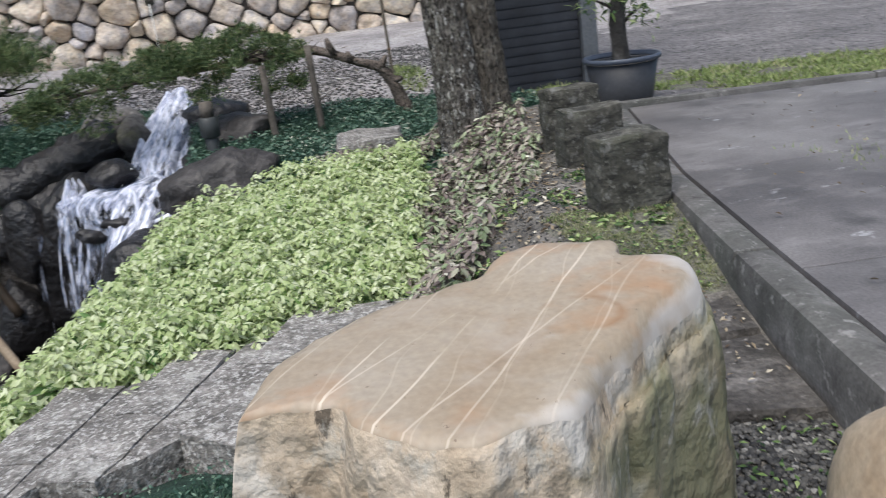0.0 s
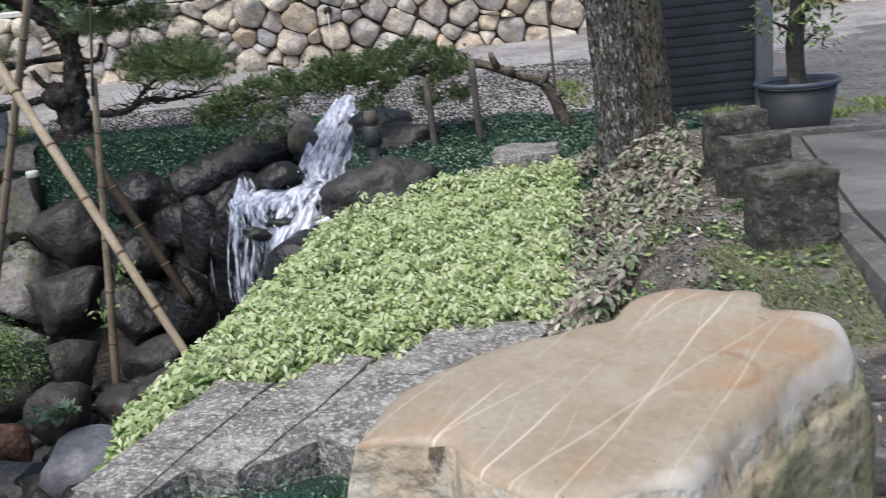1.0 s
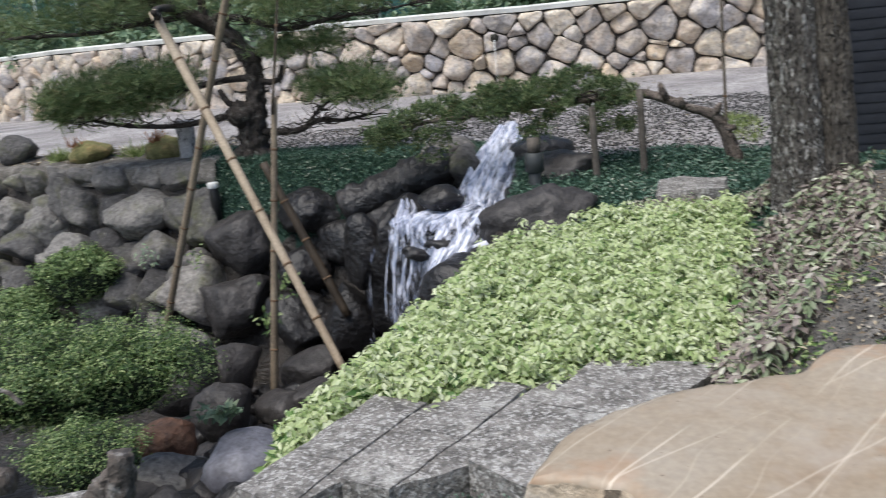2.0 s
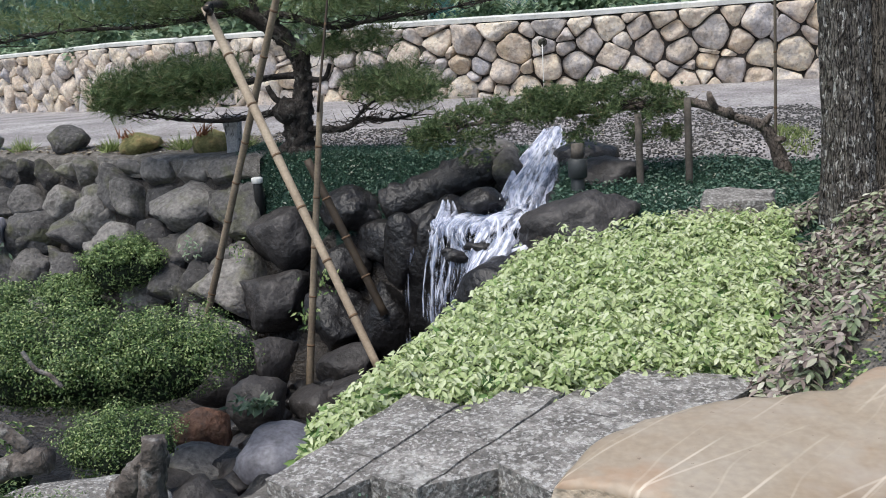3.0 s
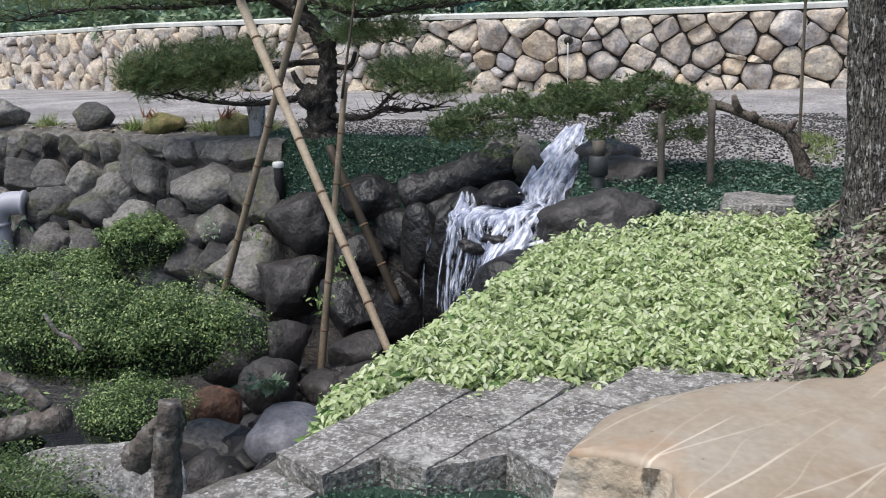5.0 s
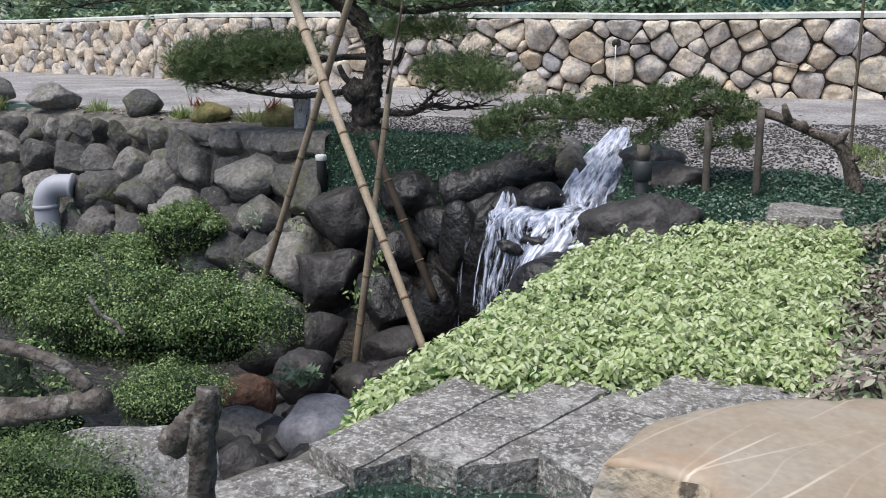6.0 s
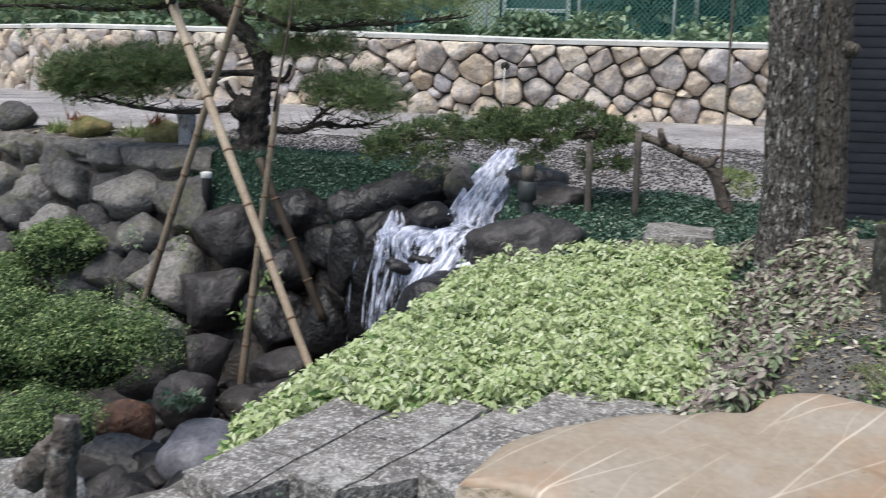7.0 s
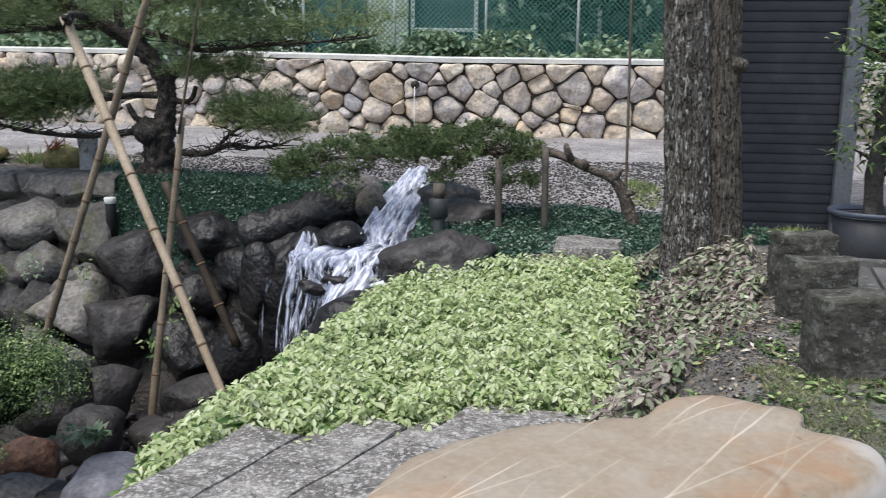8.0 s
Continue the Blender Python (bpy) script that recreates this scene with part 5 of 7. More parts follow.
boulder(-1.70, 6.90, -0.72, 0.46, 0.42, label=WETL, material=M_WET)
boulder(-2.06, 6.85, -0.88, 0.48, 0.38, label=WETL, material=M_WET)
boulder(-2.10, 6.55, -1.30, 0.62, 0.52, label=WETL, material=M_WET)
boulder(-1.62, 6.35, -1.25, 0.5, 0.6, label=WETL, material=M_WET)
boulder(-3.55, 7.12, -1.17, 0.42, 0.54, label="tall smooth grey boulder in the bank", cuts=5)
boulder(-4.14, 7.28, -1.21, 0.56, 0.42, label="pale mossy boulder in the bank")
boulder(-3.22, 7.20, -0.92, 0.46, 0.45, label="mossy boulder with small weeds in the bank")
boulder(-3.26, 7.50, -0.50, 0.52, 0.48, cuts=5)
boulder(-3.80, 7.66, -0.44, 0.80, 0.46, label="broad grey boulder sprinkled with leaf litter", cuts=6)
boulder(-3.86, 7.42, -0.84, 0.56, 0.4)
boulder(-5.79, 8.08, -0.75, 0.74, 0.56, label="pale triangular boulder in the retaining wall", cuts=8)
boulder(-5.00, 7.98, -0.58, 0.52, 0.48, label="smooth round dark boulder in the retaining wall", cuts=3)
boulder(-4.69, 8.05, -0.30, 0.66, 0.44, turn=25)
boulder(-5.66, 7.80, -1.12, 0.54, 0.5)
boulder(-5.25, 7.55, -1.38, 0.56, 0.32)
boulder(-4.70, 7.62, -0.95, 0.6, 0.45)
boulder(-0.03, 5.3, -0.30, 0.72, 0.42, 0.6, label="broad smooth grey boulder beside the waterfall", cuts=8, material=M_DAMP)
boulder(0.16, 6.1, -0.12, 0.6, 0.28, label="dark damp boulder behind the waterfall pipe", material=M_DAMP)
boulder(0.05, 6.75, -0.03, 0.5, 0.22, label="dark damp boulder behind the waterfall pipe", material=M_WET)
boulder(-0.58, 5.34, -0.76, 0.5, 0.46, 0.5, label="brown wet boulder at the foot of the cascade", material=M_WET, cuts=6)
boulder(-0.42, 5.10, -0.95, 0.6, 0.6, 0.5, label="brown wet boulder at the foot of the cascade", material=M_WET, cuts=6)
boulder(-0.72, 6.02, -0.21, 0.30, 0.17, 0.25, label="small dark rock splitting the cascade", material=M_WET, cuts=5)
boulder(-0.74, 7.0, -0.06, 0.48, 0.36, label="brown rock above the cascade", cuts=6)
boulder(-0.98, 6.12, -0.86, 0.78, 1.0, 0.62, label="dark rock face under the cascade", material=M_WET, cuts=6)
boulder(-0.50, 6.35, -0.75, 0.7, 0.8, 0.7, label="dark rock face under the cascade", material=M_WET, cuts=6)
boulder(-0.46, 6.95, -0.42, 0.8, 0.8, 0.8, label="dark rock face under the cascade", material=M_WET, cuts=6)
boulder(-0.46, 5.52, -0.70, 0.36, 0.36, 0.4, label="brown wet boulder at the foot of the cascade", material=M_WET, cuts=6)
boulder(-0.66, 5.68, -0.86, 0.36, 0.6, 0.34, label="brown wet boulder at the foot of the cascade", material=M_WET, cuts=6)
boulder(-0.28, 4.95, -0.62, 0.5, 0.36, 0.4, label="brown wet boulder at the foot of the cascade", material=M_WET, cuts=6)
boulder(-0.06, 6.75, -0.12, 0.3, 0.34, 0.6, label=WETL, material=M_WET)
boulder(-0.12, 6.2, -0.32, 0.32, 0.3, 0.5, label=WETL, material=M_WET)
boulder(-0.58, 6.72, -0.10, 0.26, 0.30, 0.5, label="brown rock above the cascade", cuts=8)
boulder(-1.12, 5.98, -0.52, 0.2, 0.5, 0.3, label=WETL, material=M_WET)
boulder(-1.36, 6.15, -0.62, 0.36, 0.55, label=WETL, material=M_WET)
boulder(-1.25, 6.55, -0.45, 0.5, 0.4, label=WETL, material=M_WET)
boulder(-2.38, 4.5, -1.33, 0.38, 0.29, 0.3, label="rusty brown rock in the stream", material=M_BROWNROCK)
boulder(-2.20, 4.95, -1.36, 0.42, 0.36, label="damp brown rock in the stream", material=M_DAMP)
boulder(-1.72, 3.95, -1.22, 0.42, 0.27, 0.5, label="smooth blue-grey rock in the stream", material=M_BLUEROCK, cuts=2, rough=0.1)
boulder(-2.33, 5.3, -1.40, 0.36, 0.22, label="dark damp rock in the stream", material=M_DAMP)
boulder(-2.6, 5.6, -1.35, 0.4, 0.5, label="dark rock in the stream", material=M_WET)
boulder(-1.95, 4.45, -1.42, 0.36, 0.22, label="dark rock in the stream", material=M_WET)
boulder(-2.15, 3.9, -1.3, 0.5, 0.26, label="brown rock in the stream")
boulder(-1.62, 2.05, -0.52, 0.72, 0.26, 0.46, label="large flat pale grey rock under the log rail", cuts=9, rough=0.12, material=M_SLAB)
boulder(-1.28, 1.92, -0.56, 0.4, 0.22, 0.36, label="flat pale grey rock under the log rail", cuts=9, rough=0.12, material=M_SLAB)
boulder(-1.52, 3.05, -1.12, 0.5, 0.2, label="flat brown grey rock by the slab path", material=M_DAMP)
boulder(-1.85, 3.3, -1.2, 0.45, 0.22, label="flat brown grey rock by the slab path", material=M_DAMP)
TOPG = "rocks along the drive edge"
boulder(-5.66, 8.75, 0.20, 0.46, 0.3, label="dark angular rock on the terrace edge", group=TOPG)
boulder(-7.02, 9.0, 0.25, 0.6, 0.3, label="dark angular rock on the terrace edge", group=TOPG)
boulder(-4.66, 8.5, 0.12, 0.42, 0.25, label="mossy rock on the terrace edge", group=TOPG, cuts=4, material=M_MOSSROCK)
boulder(-3.76, 8.3, 0.08, 0.38, 0.3, label="mossy orange rock on the terrace edge", group=TOPG, cuts=4, material=M_MOSSROCK)
boulder(-8.3, 9.5, 0.3, 0.5, 0.3, label="dark angular rock on the terrace edge", group=TOPG)
fs = prism([(0.70, 5.27), (1.12, 5.29), (1.21, 5.62), (0.95, 5.85), (0.78, 5.77)], -0.4, -0.14, 0.03)
bmesh.ops.subdivide_edges(fs, edges=fs.edges[:], cuts=3, use_grid_fill=True)
for v in fs.verts:
    v.co += Vector((noise.noise(v.co * 7), noise.noise(v.co * 7 + Vector((3, 3, 3))), 0.6 * noise.noise(v.co * 7 + Vector((9, 1, 1))))) * 0.03
tagged(part("flat_stone", fs, M_SLAB), "flat grey slab-like stone in the ground cover", "stone")

# long trough-like log stone above the cascade
log = put("long_stone", tube(smooth_line([(-1.60, 6.66, -0.36), (-1.35, 6.70, -0.27), (-1.05, 6.76, -0.17), (-0.70, 6.82, -0.06)], 22), [0.12, 0.155] + [0.165] * 18 + [0.15, 0.11], 24, 0.3, 6), M_WET)
tagged(log, "long dark wet log-shaped stone above the cascade", "stone")

# retaining wall of fitted boulders
def on_bank(u, v, w):
    x = -u
    top = Vector((x, face_y(x) - 0.03, -0.02))
    out = Vector((-0.30, -0.80, 0.52)).normalized()
    return top + Vector((0, -0.65, -1.0)) * (-v) * 1.0 + out * w


wall_bank = thing("wall_bank", "retaining wall of dark fitted boulders above the stream", "stone wall", kind="structure", at=(-5, 8.4, -0.6))
bv, bf, nb = [], [], 24
for i in range(nb + 1):
    u_ = 3.3 + (10.5 - 3.3) * i / nb
    for w, v in ((-0.05, 0.0), (-0.05, -1.6), (-0.4, -1.6), (-0.4, 0.0)):
        bv.append(on_bank(u_, v, w))
for i in range(nb):
    for j in range(4):
        a, b = 4 * i + j, 4 * i + (j + 1) % 4
        bf.append((a, b, b + 4, a + 4))
put("soil_core", raw(bv, bf, False), M_MUD, wall_bank)
lv, lf = [], []
for i in range(91):
    u_ = 3.0 + 7.4 * i / 90
    for j, (dy, z_) in enumerate(((-0.16, -0.16), (-0.13, 0.0), (0.0, 0.035), (0.22, 0.045), (0.5, -0.02))):
        q = Vector((-u_, face_y(-u_) + dy + 0.09 * noise.noise(Vector((u_ * 3, j * 0.4, 1))), z_ + 0.025 * noise.noise(Vector((u_ * 5, j, 4))) + 0.05 * sm(4, 7, u_)))
        lv.append(q)
for i in range(90):
    for j in range(4):
        lf.append((5 * i + j, 5 * i + j + 5, 5 * i + j + 6, 5 * i + j + 1))
put("earth_ledge", raw(lv, lf), M_SOIL, wall_bank, "bare earth along the top of the wall")
rb = random.Random(5)
bank_seeds = []
for row, (v, lo, hi) in enumerate(((-0.08, 0.22, 0.42), (-0.36, 0.36, 0.6), (-0.72, 0.36, 0.62), (-1.08, 0.36, 0.6), (-1.42, 0.36, 0.6))):
    u_ = 3.0 + rb.uniform(0, 0.3)
    while u_ < 9.6:
        st_ = rb.uniform(lo, hi)
        bank_seeds.append((u_ + st_ / 2, v + rb.uniform(-0.07, 0.07), 0.3 * (st_ - 0.4)))
        u_ += st_
bank_cells = list(zip(bank_seeds, cells(bank_seeds, 2.9, 9.8, -1.62, 0.02)))

# ---------------------------------------------------------------- waterfall and stream
def ribbon(ctrl, widths, n, across, side, seed, ripple=0.03):
    """A falling sheet of water with a run-length UV map."""
    mid = smooth_line(ctrl, n)
    verts, faces, uvs = [], [], []
    length = 0.0
    for i, p in enumerate(mid):
        if i:
            length += (p - mid[i - 1]).length
        w = interp(i / (n - 1), np.linspace(0, 1, len(widths)), widths)
        for k in range(across):
            f = k / (across - 1) - 0.5
            q = p + Vector(side) * (f * w)
            fold = ripple * noise.noise(Vector((f * w * 14, seed, length * 1.2))) + 0.6 * ripple * noise.noise(Vector((f * w * 40, seed, length * 3)))
            q += Vector((0, -1, 0.35)) * fold + Vector((0, 0, -0.06 * (2 * f) ** 2))
            verts.append(q)
            uvs.append((f * w * 1.0 + seed, length))
    for i in range(n - 1):
        for k in range(across - 1):
            a = i * across + k
            faces.append((a, a + 1, a + across + 1, a + across))
    me = raw(verts, faces)
    layer = me.uv_layers.new(name="UVMap")
    for l in me.loops:
        layer.data[l.index].uv = uvs[l.vertex_index]
    return me


fall = thing("waterfall", "white water tumbling over dark rocks into a stream", "waterfall", at=(-0.8, 6.0, -1.0))
rw = random.Random(3)


def strands(name, ctrl, width, count, w0, w1, jitter, material):
    """Many narrow ribbons side by side, as water parts while it falls."""
    for k in range(count):
        f = (k + 0.5) / count - 0.5
        sh = [rw.uniform(-jitter, jitter) for _ in ctrl]
        pts_ = [(c_[0] + (f + h_) * interp(i_ / (len(ctrl) - 1), np.linspace(0, 1, len(width)), width), c_[1] - 0.05 * rw.random(), c_[2] + 0.025 * rw.random()) for i_, (c_, h_) in enumerate(zip(ctrl, sh))]
        ww = rw.uniform(w0, w1)
        put(name, ribbon(pts_, [ww * 0.8, ww, ww * rw.uniform(0.6, 1.1), ww * rw.uniform(0.4, 0.9)], 36, 7, (0.98, -0.1, 0.02), 20 + 3.1 * k, 0.025), material, fall)


UP = [(-0.22, 7.2, 0.19), (-0.26, 7.02, 0.12), (-0.36, 6.7, -0.04), (-0.45, 6.36, -0.2), (-0.50, 6.1, -0.29)]
put("upper_fall", ribbon(UP, [0.17, 0.30, 0.42, 0.42, 0.44], 60, 40, (0.95, -0.1, 0.05), 1.0, 0.035), M_FALL, fall)
strands("fall_strand", UP, [0.16, 0.28, 0.38, 0.38], 5, 0.05, 0.12, 0.1, M_FALL)
strands("ledge_strand", [(-0.52, 6.2, -0.28), (-0.72, 6.05, -0.30), (-0.86, 5.92, -0.31), (-0.90, 5.82, -0.36)], [0.32, 0.4, 0.4, 0.4], 7, 0.05, 0.12, 0.1, M_FALL)
strands("ledge_strand", [(-1.0, 6.2, -0.22), (-0.98, 6.08, -0.26), (-1.0, 5.95, -0.30), (-1.02, 5.84, -0.34)], [0.1, 0.14, 0.12, 0.1], 4, 0.03, 0.06, 0.1, M_FALL)
LOW = [(-0.84, 5.90, -0.31), (-0.88, 5.78, -0.36), (-0.90, 5.70, -0.55), (-0.93, 5.64, -0.85), (-0.95, 5.58, -1.4)]
put("lower_fall", ribbon(LOW, [0.44, 0.44, 0.38, 0.34, 0.32], 60, 56, (0.98, -0.1, -0.06), 7.9, 0.045), M_FALL_THIN, fall)
strands("fall_strand", LOW, [0.42, 0.42, 0.36, 0.32], 5, 0.05, 0.12, 0.16, M_FALL_THIN)
put("middle_fall", ribbon([(-0.47, 6.12, -0.285), (-0.52, 5.92, -0.315), (-0.57, 5.76, -0.36), (-0.64, 5.62, -0.46), (-0.72, 5.54, -0.58), (-0.80, 5.48, -0.72)], [0.40, 0.42, 0.40, 0.30, 0.2, 0.14], 50, 40, (0.97, -0.1, -0.06), 4.3, 0.04), M_FALL, fall)
RIGHT = [(-0.50, 6.0, -0.30), (-0.52, 5.84, -0.33), (-0.54, 5.70, -0.45), (-0.66, 5.62, -0.52), (-0.76, 5.56, -0.62), (-0.81, 5.52, -0.85), (-0.84, 5.50, -1.35)]
strands("fall_strand", RIGHT, [0.3, 0.32, 0.3, 0.16, 0.12, 0.11, 0.12], 3, 0.04, 0.09, 0.2, M_FALL)
put("side_trickle", ribbon([(-1.25, 5.95, -0.48), (-1.28, 5.86, -0.6), (-1.30, 5.84, -0.9), (-1.32, 5.82, -1.4)], [0.03, 0.025, 0.03, 0.03], 30, 8, (0.98, -0.1, 0), 12.1, 0.01), M_FALL_THIN, fall)
drops = []
g = np.random.default_rng(31)
for k in range(150):
    t = g.random()
    c = np.array([-0.5 - 0.4 * t + g.normal() * 0.12, 6.0 - 0.25 * t + g.normal() * 0.05, -0.30 - 0.25 * t + abs(g.normal()) * 0.06 + (0.1 * g.random() if k % 4 == 0 else 0.0)])
    drops.append(c)
p = np.array(drops)
put("spray", needles(p, np.c_[g.normal(size=(150, 2)) * 0.5, np.full(150, -1.0)], 0.008 + 0.016 * g.random(150), 0.008), M_WHITE, fall)["kind"] = "stuff"

pv, pf = [], []
ys = np.linspace(2.2, 6.9, 60)
for y in ys:
    xr = bank_x(float(y)) - 0.12
    for k in range(24):
        x = xr - 0.9 * k / 23
        pv.append((x, float(y), -1.34 + 0.012 * noise.noise(Vector((x * 6, float(y) * 6, 1)))))
for i in range(59):
    for k in range(23):
        a = i * 24 + k
        pf.append((a, a + 1, a + 25, a + 24))
stream = put("water", raw(pv, pf), M_POOL)
rs = random.Random(17)
for k in range(170):
    y = rs.uniform(2.9, 6.6)
    x = min(bank_x(y), -0.45) - rs.uniform(0.2, 2.2)
    w = rs.uniform(0.12, 0.36) * (0.8 if -2.7 < x < -1.3 and y > 4.2 else 1.0)
    boulder(x, y, height(x, y) + 0.14 * w, w, w * rs.uniform(0.45, 0.75), label="small wet stone in the stream bed", material=M_WET if rs.random() < 0.4 else M_DAMP, group="stones of the stream bed", cuts=14, turn=rs.uniform(-20, 20))
tagged(stream, "dark shallow stream water below the waterfall", "water", kind="structure")

# ---------------------------------------------------------------- pipes
def pipe_thing(name, label, segs, material):
    ob = thing(name, label, "pipe", at=segs[0][1][0])
    for nm, pts, rad in segs:
        put(nm, tube(pts, rad, 20), material, ob)
    return ob


pipe_thing("water_pipe", "upright grey plastic pipe beside the waterfall", [
    ("pipe", [(-0.04, 5.9, -0.45), (-0.035, 5.9, 0.08)], [0.046, 0.046]),
    ("collar", [(-0.036, 5.9, -0.05), (-0.0355, 5.9, -0.04), (-0.034, 5.9, 0.08), (-0.0335, 5.9, 0.09)], [0.05, 0.066, 0.066, 0.05])], M_PVC)
put("pipe_end", tube([(-0.034, 5.9, 0.085), (-0.033, 5.9, 0.19)], [0.043, 0.043], 18), M_STAKE, [o for o in bpy.data.objects if o.name.startswith("water_pipe")][0], "rusty upper pipe end")
el = smooth_line([(-6.30, 7.85, -1.3), (-6.30, 7.85, -0.9), (-6.29, 7.85, -0.74), (-6.18, 7.88, -0.62), (-6.0, 7.94, -0.62)], 18)
pipe_thing("elbow_pipe", "pale grey plastic elbow pipe in the retaining wall", [("elbow", el, [0.125] * 18), ("collar", [el[5], el[6]], [0.137, 0.137]), ("collar", [el[-2], el[-1]], [0.137, 0.137])], M_PVC_PALE)

# ---------------------------------------------------------------- bamboo props and stakes
def bamboo(a, b, r0, r1, material, label, name="bamboo_pole", group="bamboo props of the pine", pitch=0.3, bend=0.0):
    a, b = Vector(a), Vector(b)
    ob = thing(name, label, "bamboo pole", group, at=a)
    l = (b - a).length
    n = max(1, int(l / pitch))
    pts, rad = [], []
    for i in range(n * 4 + 1):
        t = i / (n * 4)
        pts.append(a.lerp(b, t) + Vector((bend * math.sin(math.pi * t), 0, 0)))
        r_ = r0 + (r1 - r0) * t
        rad.append(r_ * (1.0 if i % 4 else 1.03))
    culm = put("culm", tube(pts, rad, 14), material, ob)
    for i in range(1, n):
        q = pts[i * 4]
        d = (b - a).normalized() * 0.009
        put("node", tube([q - d, q - d * 0.4, q + d * 0.4, q + d], [rad[i * 4] * 0.98, rad[i * 4] * 1.13, rad[i * 4] * 1.13, rad[i * 4] * 0.98], 14), M_NODE, culm)
    return ob


def extend(a, b, e):
    a, b = Vector(a), Vector(b)
    return b + (b - a).normalized() * e


bamboo((-1.34, 5.03, -1.12), extend((-1.36, 5.05, -1.05), (-2.54, 5.9, 1.18), 0.13), 0.027, 0.034, M_BAMBOO, "thick pale bamboo pole propping the pine", pitch=0.36)
bamboo((-3.26, 6.6, -1.3), extend((-3.24, 6.6, -1.24), (-2.24, 6.2, 1.11), 0.5), 0.030, 0.026, M_BAMBOO_TAN, "weathered tan bamboo pole propping the pine", pitch=0.34)
bamboo((-2.14, 5.9, -1.62), (-1.89, 6.16, 0.62), 0.030, 0.022, M_BAMBOO_TAN, "slender tan bamboo pole propping the pine", pitch=0.34)
bamboo((-1.905, 6.10, 0.5), (-1.72, 6.3, 1.75), 0.010, 0.008, M_BAMBOO_DARK, "thin dark cane tied to the bamboo prop", pitch=0.5)
bamboo((-1.56, 6.2, -1.1), (-2.12, 6.4, 0.12), 0.034, 0.032, M_BAMBOO_DARK, "dark damp bamboo pole leaning on the bank", pitch=0.32)
for x, y, zt in ((0.40, 6.0, 0.33), (0.73, 6.0, 0.42)):
    bamboo((x, y, -0.3), (x - 0.015, y, zt + 0.03), 0.026, 0.024, M_STAKE, "short grey stake under the low pine branch", "stake", "stakes under the pine branch", 5.0)
bamboo((1.43, 6.6, -0.1), (1.385, 6.6, 1.9), 0.012, 0.009, M_BAMBOO_OLD, "thin upright cane beside the low pine", "cane", "stakes under the pine branch", 0.35)

# ---------------------------------------------------------------- pines
def tufts(centres, spread, count, seed, length=0.06, per=12, width=0.004, flat=0.5):
    g_ = np.random.default_rng(seed)
    centres = np.array([tuple(c) for c in centres])
    c = centres[g_.integers(0, len(centres), count)] + g_.normal(size=(count, 3)) * spread
    d0 = unit(g_.normal(size=(count, 3)) * [1, 1, 0.5] + [0, 0, flat])
    p_ = np.repeat(c, per, 0)
    d_ = unit(np.repeat(d0, per, 0) + g_.normal(size=(count * per, 3)) * 0.36)
    return needles(p_, d_, length * (0.6 + 0.7 * g_.random(count * per)), width)


bough = [None]


def limb(tree, ctrl, r0, r1, n=14, name="limb", bump=0.25, seed=1):
    pts = smooth_line(ctrl, n)
    bough[0] = put(name, tube(pts, [r0 + (r1 - r0) * i / (n - 1) for i in range(n)], 10, bump, seed), M_PINEBARK, tree)
    return pts


def twigs(tree, pts, n, reach, seed, drop=0.0):
    """Thin twigs off a limb; gives their tips."""
    r_ = random.Random(seed)
    tips = []
    for k in range(n):
        q = pts[r_.randrange(len(pts) // 4, len(pts))]
        a = r_.uniform(0, 2 * math.pi)
        l = reach * r_.uniform(0.5, 1.1)
        m_ = q + Vector((0.5 * l * math.cos(a), 0.4 * l * math.sin(a), r_.uniform(-0.02, 0.07) - drop * 0.5))
        t = q + Vector((l * math.cos(a), 0.75 * l * math.sin(a), r_.uniform(-0.02, 0.12) - drop))
        bow = q.lerp(m_, 0.5) + Vector((0, 0, r_.uniform(-0.025, 0.015)))
        end = t + Vector((0, 0, r_.uniform(0.01, 0.05)))
        put("twig", tube([q, bow, m_, m_.lerp(t, 0.6) - Vector((0, 0, 0.012)), end], [0.008, 0.0065, 0.005, 0.0035, 0.002], 5), M_PINEBARK, bough[0] if tree is pine else tree)
        tips += [t, t, m_]
    return tips


pine = thing("pine_tree", "old gnarled pine with spreading needle pads, propped by bamboo", "pine tree", "pines", at=(-2.7, 7.97, -0.25))
stem = smooth_line([(-2.72, 8.0, -0.4), (-2.69, 7.97, -0.1), (-2.665, 7.93, 0.14), (-2.64, 7.9, 0.35), (-2.595, 7.9, 0.5), (-2.56, 7.9, 0.7), (-2.56, 7.9, 0.85), (-2.6, 7.9, 0.96), (-2.75, 7.88, 1.155), (-2.91, 7.86, 1.27), (-3.15, 7.84, 1.42), (-3.4, 7.8, 1.52), (-3.8, 7.75, 1.62), (-4.3, 7.7, 1.66)], 80)
girth = [interp(13 * i / 79, list(range(14)), [0.20, 0.165, 0.14, 0.125, 0.10, 0.078, 0.076, 0.082, 0.072, 0.066, 0.058, 0.05, 0.038, 0.018]) for i in range(80)]
bough[0] = put("trunk", tube(stem, girth, 26, 0.5, 2), M_PINEBARK, pine)
put("burl", rock_mesh(301, (0.12, 0.11, 0.13), 0.3, 2, 3, 0.07), M_PINEBARK, pine, at=(-2.74, 7.82, 0.43))
